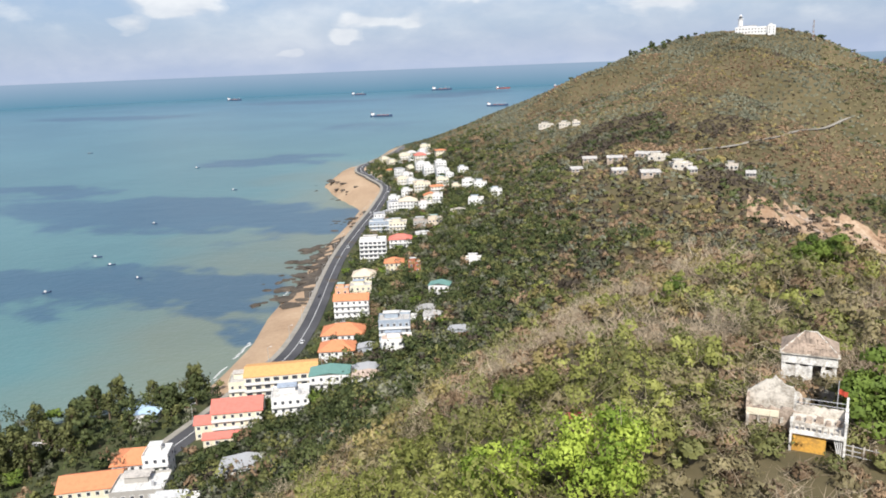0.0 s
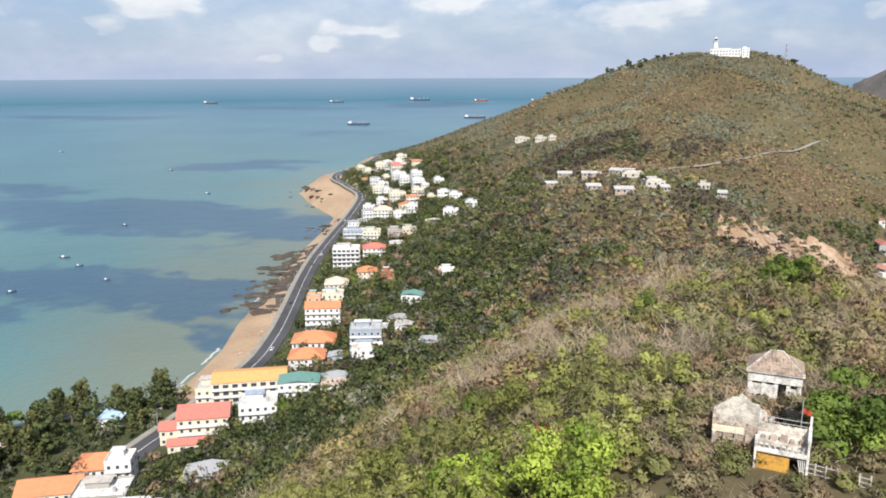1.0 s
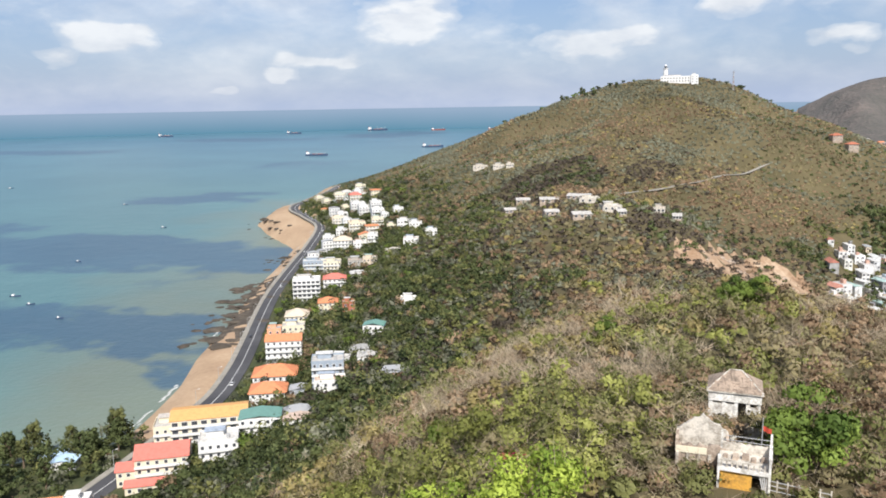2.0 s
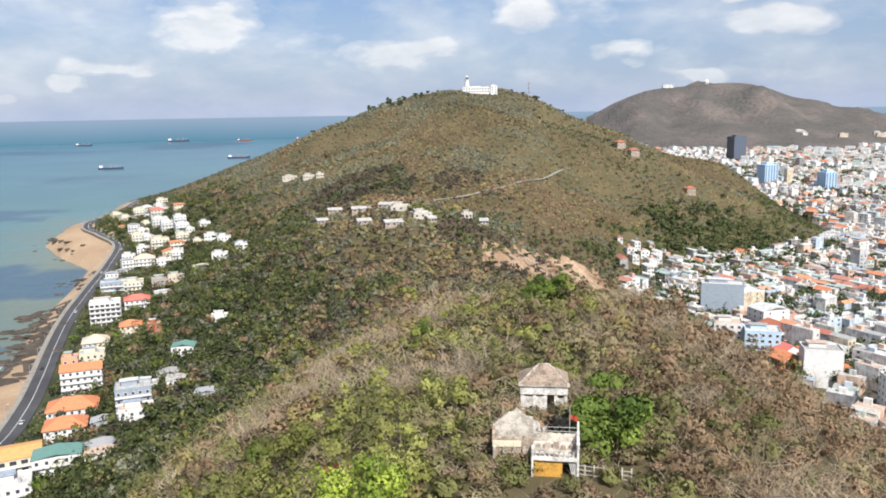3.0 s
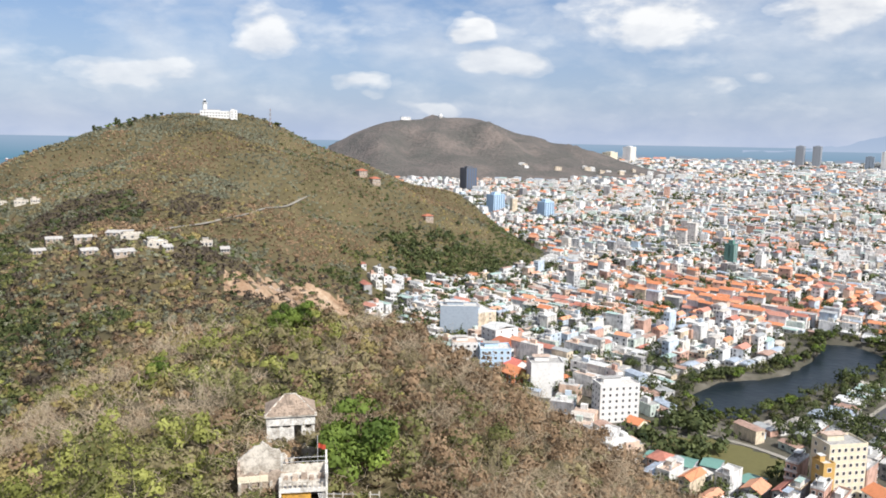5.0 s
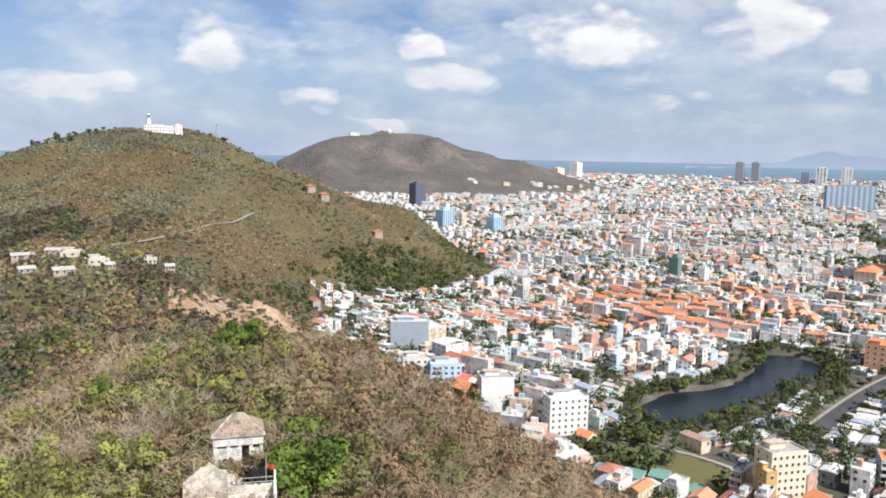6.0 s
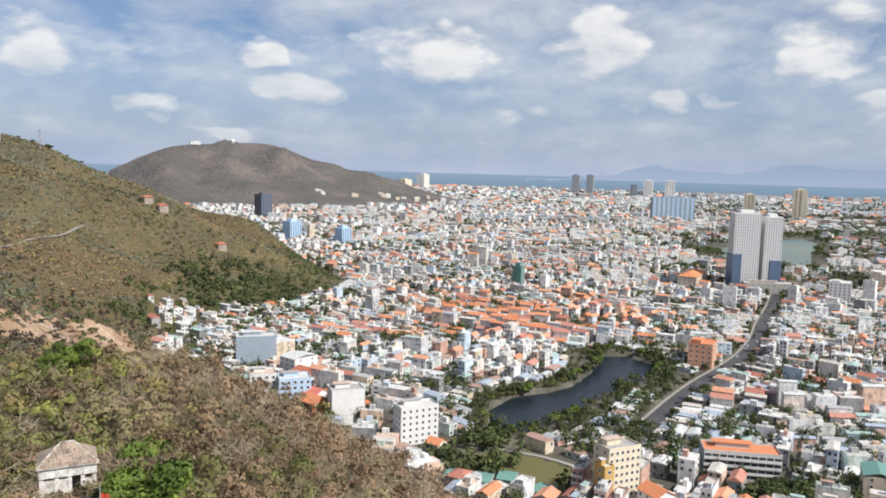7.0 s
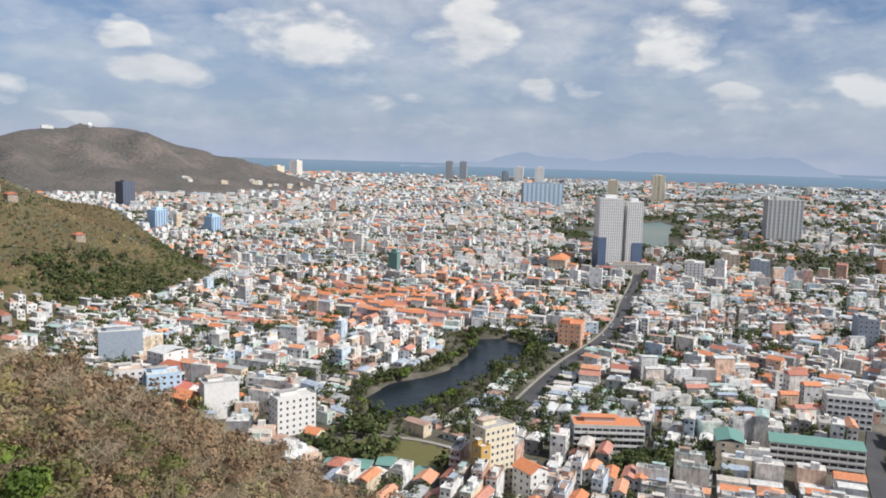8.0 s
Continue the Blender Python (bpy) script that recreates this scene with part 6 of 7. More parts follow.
    part("side_parapet", one(1.75, 1.95, -1.6, 1.9, 1.65, 1.95), M["ruin_white"], ter)
    part("handrail", one(1.72, 1.98, -1.65, 1.95, 2.5, 2.64), M["ruin_white"], ter)
    for y in np.arange(-1.4, 1.8, 0.4):
        part("baluster", one(1.79, 1.91, y - 0.07, y + 0.07, 1.95, 2.5), M["ruin_white"], ter)
    for x in np.arange(-1.9, 1.8, 0.42):
        part("baluster", one(x - 0.06, x + 0.06, -1.72, -1.58, 1.7, 2.2), M["ruin_wall"], ter)
    part("handrail", one(-2.2, 0.4, -1.74, -1.56, 2.2, 2.32), M["ruin_wall"], ter)
    for x, y, h in ((1.85, -1.65, 3.1), (-2.1, -1.65, 2.7), (-2.1, 1.8, 3.4), (1.85, 1.85, 3.6)):
        part("post", one(x - 0.09, x + 0.09, y - 0.09, y + 0.09, -2, h), M["ruin_white"], ter)
    part("ochre_wall", one(-2.1, 0.5, -1.5, -1.3, -2.5, 1.28), M["ochre_stained"], ter, "ochre yellow painted wall")
    part("side_wall", one(1.5, 1.75, -1.4, 1.7, -2.5, 1.3), M["rubble"], ter)
    for z in (2.2, 2.6, 3.0):
        part("rail", bars((((-2.1, 1.8, z), (1.85, 1.85, z)),), 0.03), M["steel"], ter)
    for i in range(5):
        part("brace", bars((((1.1 + i * 0.16, -1.55, 1.2), (1.5 + i * 0.1, -1.55, -0.6)),), 0.04), M["white"], ter)
    pole = thing("flagpole", pose(9.3, 67.6, 118.6), "thin pole with a small red flag", "flag")
    part("pole", bars((((0, 0, -1), (0, 0, 4.6)),), 0.035), M["steel"], pole)
    bm = bmesh.new()
    n = 7
    g = [[bm.verts.new((0.05 + 0.7 * i / n, 0.10 * math.sin(i * 1.1), 3.4 + 0.45 * k - 0.25 * i / n)) for k in (0, 1)] for i in range(n + 1)]
    for a, b in zip(g, g[1:]):
        bm.faces.new((a[0], b[0], b[1], a[1]))
    part("flag", bm, M["flag_red"], pole, "plain red cloth flag")
    rail = thing("garden_railing", pose(11.8, 64.0, 117.6, 0, 0, -12), "weathered pale railing below the green tree", "railing")
    for x in np.arange(-2.4, 2.5, 0.8):
        part("post", one(x - 0.06, x + 0.06, -0.06, 0.06, -1.5, 1.5), M["ruin_wall"], rail)
    for z in (0.6, 1.0, 1.4):
        part("bar", bars((((-2.4, 0, z), (2.4, 0, z - 0.2)),), 0.04), M["steel"], rail)


ruin()


def ruin_bushes():
    """Scrub before the ruin's walls, set at heights that hide their feet from the camera."""
    r = np.random.default_rng(63)
    rows = [(x, 73.4 + 0.2 * math.sin(x), 120.0, 1.0) for x in np.arange(3.2, 12, 0.9)] + [(x, 72.2, 119.6, 1.1) for x in np.arange(2.5, 7.5, 1.0)]
    rows += [(x, 65.7, 118.6, 0.9) for x in np.arange(0.2, 5.6, 0.9)] + [(x, 62.6, 116.9, 0.85) for x in np.arange(4.6, 11.5, 0.9)] + [(x, 64.4, 117.9, 0.95) for x in np.arange(-1.5, 5.2, 1.0)]
    rows += [(0.9, 66.4, 118.4, 1.7), (-0.6, 67.6, 118.6, 1.9), (1.6, 69.5, 119.2, 1.6), (2.6, 64.2, 117.6, 1.5), (5.6, 72.6, 119.9, 1.2), (3.6, 74.6, 120.2, 1.5), (10.2, 73.6, 120.2, 1.3)]
    rows += [(10.6, 66.5, 118.6, 1.3), (11.8, 68, 118.8, 1.5), (0.3, 68.5, 119.4, 1.3), (0.6, 71, 119.8, 1.5), (1.2, 73.5, 120.0, 1.5), (3.2, 77.5, 120.4, 1.5), (12.0, 76.5, 120.4, 1.5)]
    a = np.array(rows)
    C = a[:, :3] + r.normal(0, 0.22, (len(a), 3))
    R = np.stack((a[:, 3] * 1.15, a[:, 3] * 0.9, a[:, 3] * r.uniform(0.75, 1.1, len(a))), -1)
    k = np.arange(len(a)) % 3
    for i, mat, label in ((0, "scrub_olive", "olive bushes grown against the ruined walls"), (1, "scrub_green", "green bushes grown against the ruined walls"), (2, "scrub_dry", "dry bushes grown against the ruined walls")):
        tri_object("ruin_bushes", leaf_tris(C[k == i], R[k == i], 240, 0.22, r), M[mat], label, "bushes")
    tri_object("ruin_twigs", twig_tris(C, R * 1.5, 26, 0.025, r), M["scrub_twig"], "bare twigs in front of the ruined walls", "twigs")


ruin_bushes()


def bougainvillea():
    r = np.random.default_rng(46)
    x, y = at(-10.2, 69)
    n = 7
    C = np.stack((r.normal(x, 0.8, n), r.normal(y, 0.8, n), np.full(n, ground_z(x, y) + 2.0)), -1)
    V = leaf_tris(C, np.full((n, 3), 0.6), 70, 0.2, r)
    tagged(leaves("flowering_bush", V, M["bougainvillea"]), "small crimson flowering bush among scrub", "bush")


bougainvillea()


# ---- houses on the hill ----
def hill_houses():
    for x, y, w, d, roof, turn in ((-48, 562, 15, 8, "flat", 10), (-31, 534, 13, 8, "flat", 5), (-48, 506, 12, 7, "sheet", 12), (-58, 575, 12, 7, "sheet", -10), (-105, 616, 11, 7, "sheet", 20), (-79, 580, 14, 6, "sheet", 15),
                                   (-112, 596, 9, 6, "sheet", 30), (-71, 532, 10, 6, "sheet", 8), (1, 560, 8, 5, "flat", 0), (13, 556, 6, 5, "sheet", 0), (-24, 526, 6, 5, "sheet", 10)):
        z = ground_z(x, y)
        TAKEN.append((x, y, w * 0.6))
        house(pose(x, y, z + 0.6, 0, 0, turn + (17 * x) % 40 - 20), w, d + 3, 1, roof, "low pale house on the scrubby hill", "hill houses", M["rubble"] if roof == "sheet" else M["ruin_wall"], M["slab"] if roof == "flat" else M["old_sheet"], (3, 2), (1.6, 1.5), "f", 2.3, rise=1.5, ridge="x")
    for x, y, w in ((-188, 830, 16), (-163, 806, 12), (-150, 800, 8)):
        TAKEN.append((x, y, w * 0.6))
        house(pose(x, y, ground_z(x, y) + 0.8, 0, 0, 12), w, 9, 1, "flat", "small pale building on the upper slope", "hill houses", M["ruin_wall"], M["slab"], (4, 2), (1.2, 1.4), "f", 2.2)
    for x, y in ((182, 925), (196, 915), (250, 872)):
        house(pose(x, y, ground_z(x, y) + 0.5, 0, 0, 20), 11, 8, 2, "hip", "house with a dull red roof on the slope", "hill houses", M["rubble"], M["brick_red"], (3, 2), (1.2, 1.4), "f", 3.0)
    # lighthouse and its compound
    z = ground_z(6, 1076) + 0.5
    lh = thing("lighthouse", pose(4, 1080, z), "white round lighthouse tower on the hilltop", "lighthouse")
    part("tower", rod(bmesh.new(), (0, 0, -2), (0, 0, 17), 3.6, 2.6, 20), M["white"], lh)
    part("gallery", rod(bmesh.new(), (0, 0, 17), (0, 0, 17.7), 3.6, 3.6, 20), M["white"], lh)
    part("lantern", rod(bmesh.new(), (0, 0, 17.7), (0, 0, 20.4), 1.8, 1.8, 12), M["glass"], lh, "dark glazed lantern")
    part("dome", rod(bmesh.new(), (0, 0, 20.4), (0, 0, 22.4), 2.0, 0.3, 12), M["white"], lh)
    house(pose(18, 1074, z - 1, 0, 0, 0), 40, 12, 2, "flat", "long white keeper's building beside the lighthouse", "", M["white"], M["slab"], (11, 3), (1.6, 1.5), "f", 3.6, name="keepers_building", category="building")
    house(pose(40, 1070, z - 2, 0, 0, 0), 9, 9, 3, "flat", "white block at the end of the lighthouse buildings", "", M["white"], M["slab"], (2, 2), (1.2, 1.4), "f", 3.2, name="keepers_building", category="building")
    mast = thing("radio_mast", pose(*at(4.65, 1060), ground_z(*at(4.65, 1060)), 0, 0, 20), "slender red and white lattice mast on the ridge", "mast")
    h, b, t = 24, 1.1, 0.4
    legs = [((sx * b, sy * b, -1), (sx * t, sy * t, h)) for sx in (-1, 1) for sy in (-1, 1)]
    for l in legs:
        part("leg", bars((l,), 0.14), M["steel"], mast)
    for i in range(8):
        z0, z1 = h * i / 8, h * (i + 1) / 8
        k0, k1 = b + (t - b) * i / 8, b + (t - b) * (i + 1) / 8
        part("bracing", bars([((-k0, -k0, z0), (k1, -k1, z1)), ((k0, -k0, z0), (k1, k1, z1)), ((k0, k0, z0), (-k1, k1, z1)), ((-k0, k0, z0), (-k1, -k1, z1))], 0.1), M["brick_red"] if i % 2 else M["white"], mast)
    # dome and hut on the far mountain
    dome = thing("radar_dome", pose(950, 3140, ground_z(950, 3140)), "white radar dome on the far mountain", "radar dome")
    bm = bmesh.new()
    bmesh.ops.create_icosphere(bm, subdivisions=2, radius=9)
    part("dome", bm, M["white"], dome).location = (0, 0, 9)
    part("base", one(-7, 7, -7, 7, -4, 4), M["concrete"], dome)
    house(pose(790, 3100, ground_z(790, 3100) + 2), 40, 16, 2, "flat", "long pale building near the far summit", "", M["white"], M["slab"], (6, 2), (3.2, 1.5), "f", 4.0)
    q = np.random.default_rng(57)
    for i in range(16):
        x = q.uniform(1000, 1620)
        y = 2520 + q.uniform(0, 110)
        house(pose(x, y, ground_z(x, y), 0, 0, q.uniform(-20, 20)), q.uniform(14, 26), 12, int(q.integers(1, 4)), "flat", "pale house low on the far mountain", "houses on the far mountain", M["white"] if i % 2 else M["sand_wall"], M["slab"], (3, 1), (3.2, 1.5), "f", 3.6)
    # pale stones and a channel in the quarried cut
    r = np.random.default_rng(48)
    for i in range(26):
        x = r.uniform(20, 95)
        y = 522 + (x - 62) * 0.9 + r.normal(0, 20)
        bm = bmesh.new()
        lump(bm, (0, 0, 0.2), r.uniform(0.8, 2.6) * (1.9 if i < 6 else 1.0), 300 + i, 0.6)
        tagged(part("quarry_boulder", bm, M["rubble"]), "pale boulder on the quarried slope", "rock", "quarry boulders").location = (x, y, ground_z(x, y) - 3.4)
    strip("drainage_channel", ((112, 572), (106, 552), (99, 532), (93, 515)), -1.0, 1.0, 1.5, M["ruin_wall"], "pale concrete channel down the slope", "channel")


hill_houses()


# ---- coast houses ----
def coast_houses():
    def h(x, y, w, d, fl, roof, label, wall="white", rm=None, bays=None, turn=None, win=(1.2, 1.4), **kw):
        t = 22 if turn is None else turn
        fh = kw.pop("fh", 3.3)
        kw.setdefault("balcony", fl >= 3)
        kw.setdefault("tank", roof == "flat" and fl >= 2 and w > 9)
        # stand on the lowest corner
        z = min(ground_z(x + a * w * 0.4, y + b * d * 0.4) for a in (-1, 0, 1) for b in (-1, 0, 1))
        house(pose(x, y, z + 0.3, 0, 0, t), w, d, fl, roof, label, "coast houses", M[wall], M[rm] if rm else None, bays or (max(2, round(w / 3.2)), max(1, round(d / 4.5))), win, "fr" if x > -300 else "f", fh, **kw)
        TAKEN.append((x, y, max(w, d) * 0.55))
    # round the bay's head
    h(-399, 895, 14, 12, 2, "flat", "cream villa above the headland road", "cream", turn=40)
    h(-386, 925, 16, 12, 2, "hip", "white villa with a pale hipped roof", "white", "slab", turn=40)
    h(-428, 935, 13, 11, 2, "flat", "yellowish house near the headland", "cream", turn=45)
    h(-336, 836, 16, 12, 3, "flat", "stacked white houses on the slope", "white", turn=30)
    h(-350, 865, 14, 11, 3, "hip", "cream house with a tiled roof", "cream", "red_tile", turn=30)
    h(-318, 812, 14, 12, 3, "flat", "white terraced house on the slope", "white", turn=30)
    h(-290, 778, 13, 11, 3, "flat", "white house with a flat roof", "white", turn=28)
    h(-303, 750, 17, 13, 3, "flat", "wide cream house above the bay", "cream", turn=28)
    h(-277, 742, 12, 11, 3, "flat", "cream house with a roof terrace", "cream", turn=26)
    h(-277, 708, 14, 9, 2, "gable", "low house with an orange roof", "cream", "orange", turn=26)
    h(-293, 688, 17, 13, 3, "hip", "large white house with a brown roof", "white", "sand_wall", turn=24)
    h(-318, 745, 12, 9, 2, "flat", "white house behind the road", "white", turn=26)
    h(-362, 905, 12, 10, 2, "flat", "white house among the trees", "white", turn=35)
    h(-300, 800, 12, 10, 4, "flat", "tall white house on the slope", "white", turn=28)
    h(-262, 765, 10, 9, 2, "flat", "small white house higher on the slope", "white", turn=28)
    # higher on the slope
    h(-240, 720, 15, 9, 2, "flat", "white house with a terrace on the slope", "white", turn=20)
    h(-224, 704, 12, 9, 2, "flat", "white house beside another on the slope", "white", turn=20)
    h(-201, 676, 11, 8, 1, "sheet", "house with a green sheet roof", "white", "teal", turn=20, rise=1.2)
    h(-206, 634, 13, 9, 2, "flat", "white house half hidden by trees", "white", turn=15)
    h(-192, 650, 10, 8, 2, "flat", "small white house half hidden by trees", "white", turn=15)
    h(-218, 622, 14, 9, 1, "sheet", "low house with a pale roof", "sand_wall", "ruin_wall", turn=15, rise=1.2)
    h(-149, 452, 11, 8, 1, "flat", "small white house on the wooded slope", "white", turn=15)
    h(-219, 484, 13, 11, 2, "hip", "house with an orange hipped roof", "cream", "orange")
    h(-197, 468, 8, 7, 2, "flat", "small house with a dark red front", "brick_red")
    h(-155, 405, 12, 9, 2, "sheet", "white house with a pale green roof", "white", "teal", rise=1.4, turn=10)
    h(-150, 372, 12, 9, 1, "sheet", "cluster of low white sheds", "white", "slab", rise=1.0, turn=15)
    h(-139, 352, 10, 8, 1, "sheet", "low white shed below the dark woods", "white", "slab", rise=1.0, turn=20)
    h(-158, 362, 10, 7, 1, "flat", "low white-walled house below the trees", "white", turn=12)
    h(-109, 310, 12, 6, 1, "sheet", "low grey sheet-roofed shed among trees", "grey", "steel", rise=0.8, turn=5)
    # between road and slope
    h(-288, 612, 20, 12, 3, "flat", "grey-roofed house with dark openings", "bluegrey")
    h(-266, 600, 15, 11, 3, "flat", "cream house on the coast road", "cream")
    h(-244, 600, 14, 10, 2, "flat", "grey unfinished house behind the road", "concrete")
    h(-230, 596, 12, 9, 2, "flat", "pale house behind the road", "sand_wall")
    h(-230, 570, 14, 7, 1, "sheet", "low white-roofed shed near the road", "white", "slab", rise=0.8)
    h(-252, 520, 20, 12, 5, "flat", "white five-storey hotel on the coast road", "white", win=(2.4, 1.7))
    h(-238, 540, 17, 12, 3, "hip", "white house with a red hipped roof", "white", "red_tile")
    h(-232, 462, 15, 14, 2, "hip", "house with a weathered brown hipped roof", "cream", "sand_wall")
    h(-222, 436, 14, 10, 2, "flat", "cream house close to the road", "cream")
    h(-204, 388, 20, 12, 4, "gable", "white four-storey house with a red-orange roof", "white", "orange", ridge="x", rise=2.6)
    h(-214, 396, 8, 8, 5, "flat", "salmon stair tower beside the white house", "salmon")
    h(-190, 350, 22, 15, 2, "hip", "pavilion with a broad orange hipped roof", "white", "orange", rise=4.2)
    h(-179, 322, 17, 13, 2, "hip", "pavilion with an orange hipped roof", "white", "orange", rise=3.6)
    h(-150, 328, 15, 11, 4, "flat", "modern grey and white stepped house", "bluegrey")
    h(-143, 314, 14, 8, 2, "flat", "low white front wing of the stepped house", "white")
    h(-162, 322, 10, 7, 1, "sheet", "small grey sheet roof among trees", "grey", "steel", rise=1.0)
    h(-186, 282, 32, 16, 4, "sheet", "cream four-storey hotel with a yellow-orange roof", "cream", "amber", turn=28, rise=2.0, ridge="x", win=(2.4, 1.7), bays=(8, 3))
    h(-204, 276, 10, 12, 3, "flat", "cream end wing of the beach hotel", "cream", turn=28)
    h(-158, 276, 17, 11, 3, "sheet", "white house with a pale green roof", "white", "teal", rise=1.2, turn=24)
    h(-139, 274, 13, 8, 1, "sheet", "small white house in the trees", "white", "slab", rise=1.0)
    h(-146, 288, 14, 8, 1, "sheet", "long grey sheet roof behind the hotel", "grey", "steel", rise=1.0)
    h(-186, 248, 20, 14, 3, "gable", "cream villa with a large red roof", "cream", "red_tile", turn=28, ridge="x", rise=3.6)
    h(-196, 240, 9, 8, 2, "gable", "small wing with a red roof", "cream", "red_tile", turn=28, ridge="x")
    h(-184, 233, 14, 6, 1, "gable", "open porch with a red tiled roof", "cream", "red_tile", turn=28, ridge="x", rise=1.6)
    h(-165, 255, 15, 12, 3, "flat", "white villa with a columned roof terrace", "white", turn=28)
    h(-153, 204, 17, 11, 1, "sheet", "low building with a grey sheet roof", "white", "steel", turn=24, rise=1.6)
    h(-204, 210, 18, 13, 2, "hip", "white villa with an orange hipped roof", "white", "orange", turn=26)
    h(-192, 206, 9, 9, 3, "flat", "white roof block beside the orange villa", "white", turn=26)
    h(-208, 190, 21, 13, 2, "gable", "villa with a bright red-orange roof", "cream", "orange", turn=30, ridge="x", rise=3.2)
    h(-186, 190, 18, 13, 2, "flat", "grey flat-roofed house with roof clutter", "concrete", turn=26)
    h(-163, 180, 20, 12, 1, "flat", "wide white flat roof with a railing", "white", turn=24)
    h(-252, 262, 8, 8, 1, "hip", "small beach kiosk with a blue pointed roof", "white", "pale_blue", turn=20)
    h(-234, 248, 10, 7, 1, "sheet", "low beach hut with a blue sheet", "white", "pale_blue", turn=20, rise=1.0)
    h(-258, 206, 12, 8, 1, "sheet", "long white beach stall among trees", "white", "slab", turn=35, rise=1.0)
    h(-252, 216, 12, 8, 1, "sheet", "white-roofed beach stall among trees", "white", "slab", turn=35, rise=1.0)
    # the crowded head of the bay, where small houses climb between the trees
    r = np.random.default_rng(71)
    for i in range(400):
        y = r.uniform(570, 960)
        x = np.interp(y, [p[1] for p in COAST_ROAD], [p[0] for p in COAST_ROAD]) + r.uniform(14, 95)
        w, d = r.uniform(8, 13), r.uniform(7, 10)
        if not all(math.hypot(x - tx, y - ty) > tr + w * 0.5 for tx, ty, tr in TAKEN) or r.random() < (0.8 if y < 680 else 0.45):
            continue
        k = r.integers(4)
        h(x, y, w, d, int(r.integers(1, 4)), ("flat", "flat", "sheet", "hip")[k], ("small white flat-roofed house above the bay", "cream flat-roofed house above the bay", "small house with a grey sheet roof", "small house with an orange tiled roof")[k],
          ("white", "cream", "white", "cream")[k], (None, None, "steel", "orange")[k], turn=24 + r.uniform(-8, 14), rise=1.2)
        if len(TAKEN) > 150:
            break
    # sheds with teal roofs beside the field
    for x, y, t in ((205, 286, 40), (216, 282, 40), (196, 296, 35), (222, 262, 30)):
        h(x, y, 11, 8, 1, "sheet", "low shed with a pale green sheet roof", "grey", "teal", turn=t, rise=1.2)


coast_houses()
scrub()
hill_woods()


def lamp_posts():
    """Street lamps along the coast road."""
    proto = thing("street_lamp", pose(0, 0, 0), "slender grey street lamp beside the coast road", "street lamp", "coast road lamps")
    part("pole", rod(bmesh.new(), (0, 0, -1), (0, 0, 8.5), 0.12, 0.07, 6), M["steel"], proto)
    part("arm", bars((((0, 0, 8.4), (1.8, 0, 8.9)),), 0.05), M["steel"], proto)
    part("lamp_head", one(1.4, 2.2, -0.15, 0.15, 8.8, 8.98), M["white"], proto)
    for q in smooth_line(COAST_ROAD, 34.0)[1:]:
        copy_thing(proto, pose(q[0] - 5.6, q[1] - 1.5, ground_z(q[0], q[1]) + 0.9, 0, 0, 20))
    drop_proto(proto)


lamp_posts()


def car(m, paint, label):
    root = thing("car", m, label, "car", "cars on the roads")
    bm = bmesh.new()
    box(bm, -0.85, 0.85, -2.1, 2.1, 0.3, 0.85)
    bmesh.ops.bevel(bm, geom=bm.edges[:], offset=0.12, segments=1, affect="EDGES")
    part("body", bm, paint, root)
    part("cabin", one(-0.75, 0.75, -1.3, 1.0, 0.84, 1.42, 0.22), M["glass"], root, "dark glazed cabin")
    part("car_roof", one(-0.5, 0.5, -1.0, 0.7, 1.42, 1.46), paint, root)
    for x in (-0.8, 0.8):
        for y in (-1.3, 1.3):
            part("wheel", rod(bmesh.new(), (x - 0.1, y, 0.32), (x + 0.1, y, 0.32), 0.32, 0.32, 10), M["tyre"], root)


def traffic():
    r = np.random.default_rng(52)
    line = smooth_line(COAST_ROAD, 6.0)
    for k, o, c in ((9, -3.2, 0), (11, -3.2, 0), (12, -3.3, 0), (22, 2, 1), (37, -2, 0), (60, 2, 1), (82, -2, 1), (96, 2, 1), (108, -2, 1), (116, 2, 1), (125, -2, 0)):
        q, p = line[k], line[k + 1]
        t = math.degrees(math.atan2(-(p[0] - q[0]), p[1] - q[1]))
        car(pose(q[0] + o, q[1] + o * 0.3, ground_z(q[0], q[1]) + 1.0, 0, 0, t), M["car_white"] if c else M["car_dark"], "white car on the coast road" if c else "dark car parked on the coast road")
    line = smooth_line(MAIN_ROAD, 6.0)
    for k in r.choice(np.arange(8, 92), 14, replace=False):
        q, p = line[k], line[k + 1]
        o = r.choice((-2.5, 2.5))
        car(pose(q[0] + o * 0.5, q[1] - o * 0.85, ground_z(q[0], q[1]) + 0.5, 0, 0, math.degrees(math.atan2(-(p[0] - q[0]), p[1] - q[1]))), M["car_white"] if k % 2 else M["car_dark"], "small car driving on the town road")


traffic()


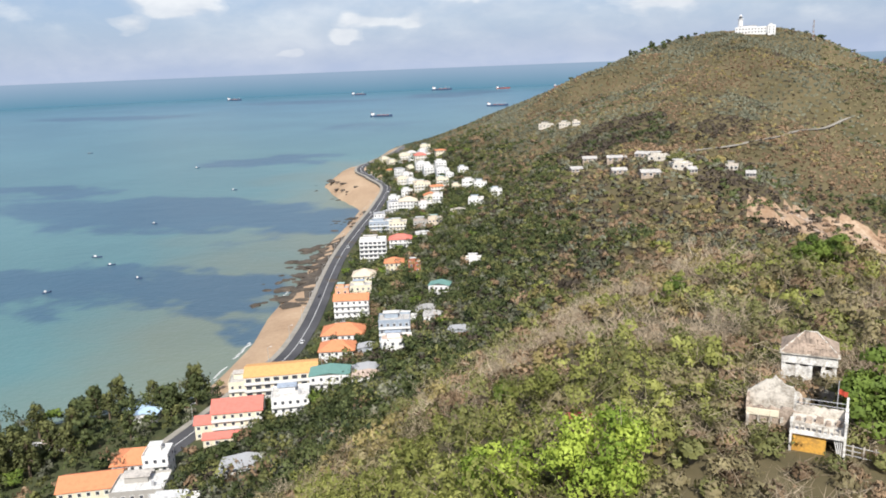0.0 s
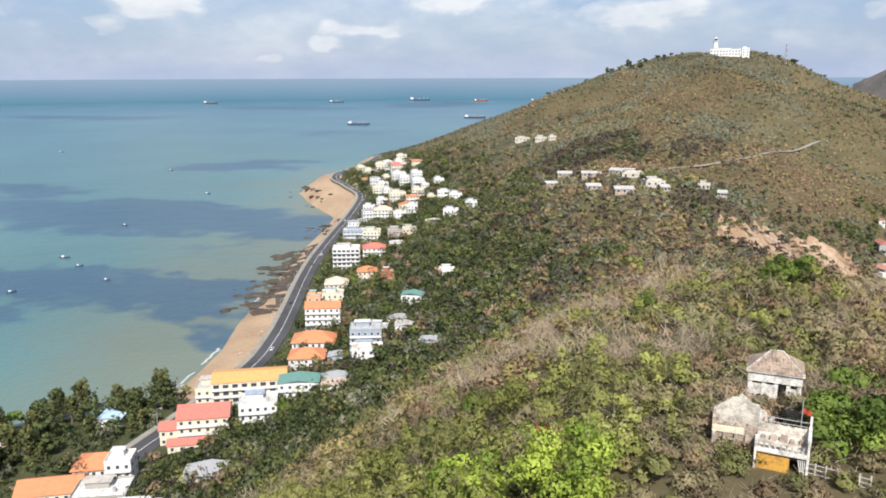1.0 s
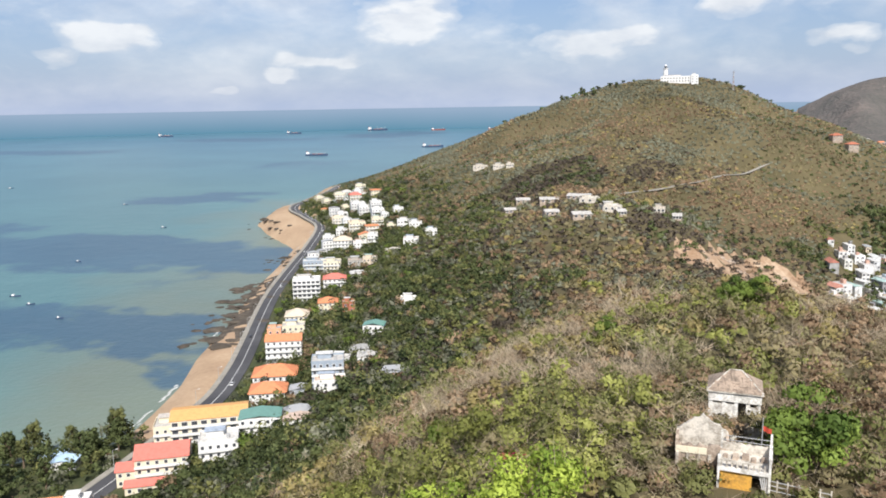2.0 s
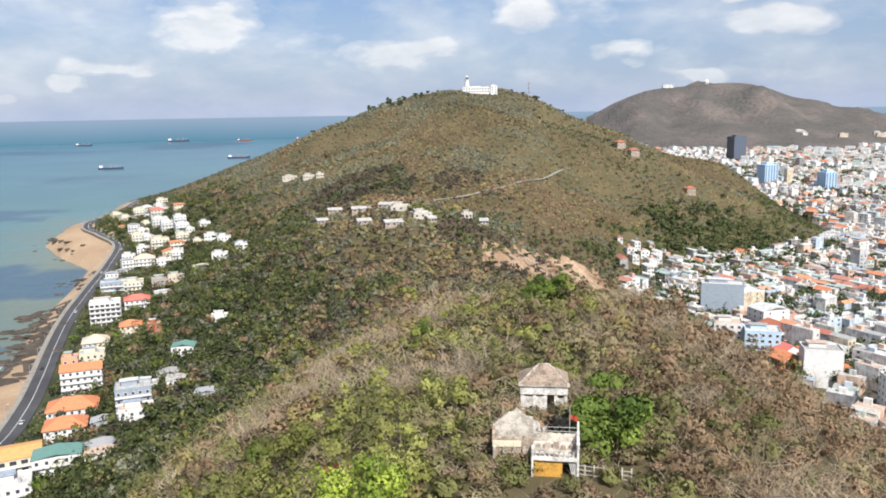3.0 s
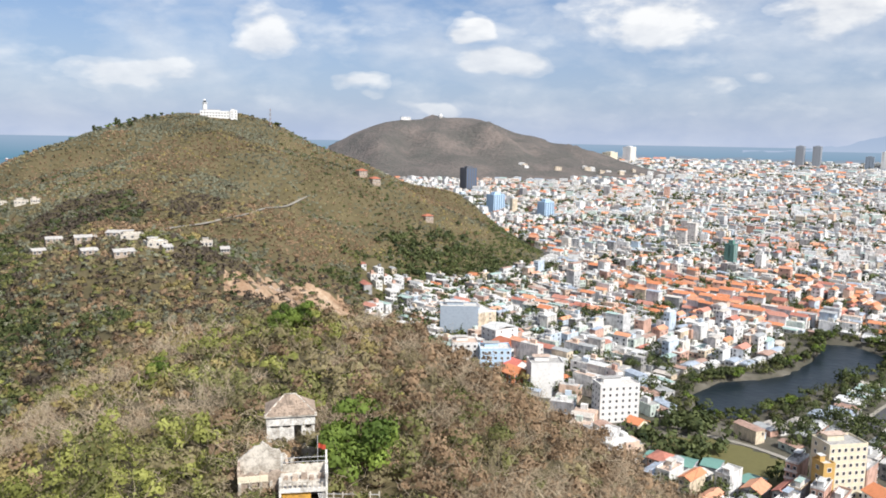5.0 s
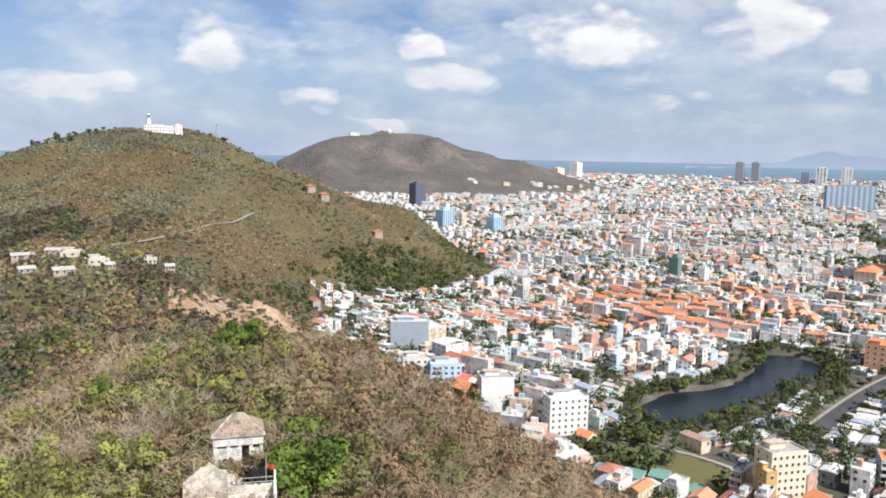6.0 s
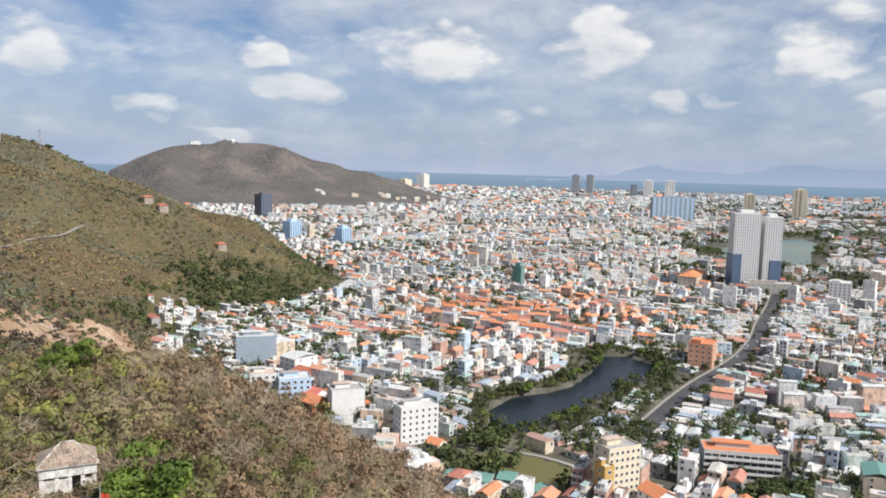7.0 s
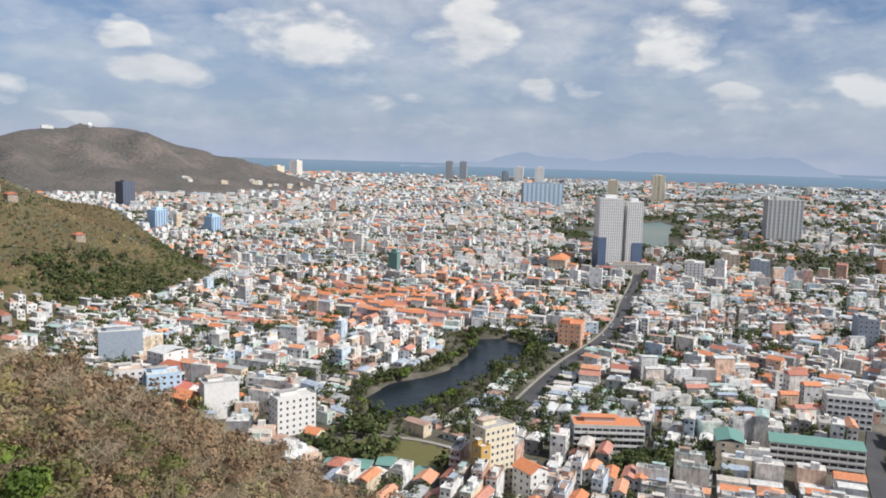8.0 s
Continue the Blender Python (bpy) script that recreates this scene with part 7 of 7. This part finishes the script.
# ---- ships and boats ----
def ship(x, y, length, turn, hull, label, name="cargo_ship"):
    """A cargo ship: shaped hull, deck, bridge, funnel and masts."""
    root = thing(name, pose(x, y, 0, 0, 0, turn), label, "ship", "ships at anchor")
    L, B, H = length, length * 0.15, length * 0.075
    bm = bmesh.new()
    sec = []
    for f, w in ((-0.5, 0.7), (-0.46, 0.95), (-0.2, 1.0), (0.25, 1.0), (0.42, 0.6), (0.52, 0.04)):
        up = H * (1.35 if f > 0.4 else 1.0)
        sec.append([bm.verts.new((f * L, s * w * B / 2 * k, z)) for s, k, z in ((-1, 0.8, -1.0), (-1, 1, up), (1, 1, up), (1, 0.8, -1.0))])
    for a, b in zip(sec, sec[1:]):
        for i in range(3):
            bm.faces.new((a[i], b[i], b[i + 1], a[i + 1]))
    bm.faces.new(sec[0])
    bm.faces.new(sec[-1][::-1])
    bmesh.ops.recalc_face_normals(bm, faces=bm.faces[:])
    part("hull", bm, hull, root)
    part("bridge", one(-0.46 * L, -0.32 * L, -B * 0.4, B * 0.4, H, H + L * 0.085, 0.2), M["white"], root, "white bridge house")
    part("funnel", one(-0.47 * L, -0.43 * L, -B * 0.12, B * 0.12, H + L * 0.07, H + L * 0.12), M["hull_red"], root)
    for f in (-0.1, 0.12, 0.3):
        part("hatch", one((f - 0.07) * L, (f + 0.07) * L, -B * 0.36, B * 0.36, H, H + L * 0.015), M["brick_red"], root)
        a, b = ((f + 0.09) * L, 0, H), ((f + 0.09) * L, 0, H + L * 0.1)
        part("derrick", bars(((a, b),), L * 0.006), M["white"], root)


def sea_traffic():
    for x, y, l, t, c, s in ((-786, 2695, 75, 10, "hull_blue", "anchored cargo ship with a white bridge"), (-1025, 2228, 70, 5, "hull_blue", "low barge at anchor"), (-1660, 4500, 120, 8, "hull_blue", "far cargo ship near the horizon"),
                             (-1270, 4480, 80, 15, "hull_red", "far small ship near the horizon"), (-2600, 3720, 90, 0, "hull_blue", "far ship on the hazy sea"), (-2000, 4060, 85, 5, "hull_blue", "far ship on the hazy sea"), (-960, 4610, 70, 10, "hull_red", "far ship near the horizon")):
        ship(x, y, l, t, M[c], s)
    for x, y, l, t in ((-508, 505, 9, 10), (-474, 485, 6, 30), (-461, 407, 6, 60), (-822, 1055, 9, 0), (-1238, 1252, 12, 10), (-611, 854, 7, 20), (-560, 640, 6, 0), (-420, 455, 5, 15)):
        root = thing("fishing_boat", pose(x, y, 0, 0, 0, t), "small wooden fishing boat on calm water", "boat", "fishing boats")
        bm = bmesh.new()
        sec = [[bm.verts.new((f * l, s * w * l * 0.15, z)) for s, z in ((-0.7, -0.3), (-1, 0.8 + u), (1, 0.8 + u), (0.7, -0.3))] for f, w, u in ((-0.5, 0.7, 0.1), (0.0, 1, 0), (0.3, 0.8, 0.2), (0.55, 0.05, 0.7))]
        for a, b in zip(sec, sec[1:]):
            for i in range(3):
                bm.faces.new((a[i], b[i], b[i + 1], a[i + 1]))
        bm.faces.new(sec[0])
        bm.faces.new(sec[-1][::-1])
        bmesh.ops.recalc_face_normals(bm, faces=bm.faces[:])
        part("hull", bm, M["hull_blue"], root)
        part("cabin", one(-0.3 * l, -0.05 * l, -0.08 * l, 0.08 * l, 0.6, 2.0), M["white"], root)


sea_traffic()

single_trees()
for proto in PROTO.values():
    drop_proto(proto)
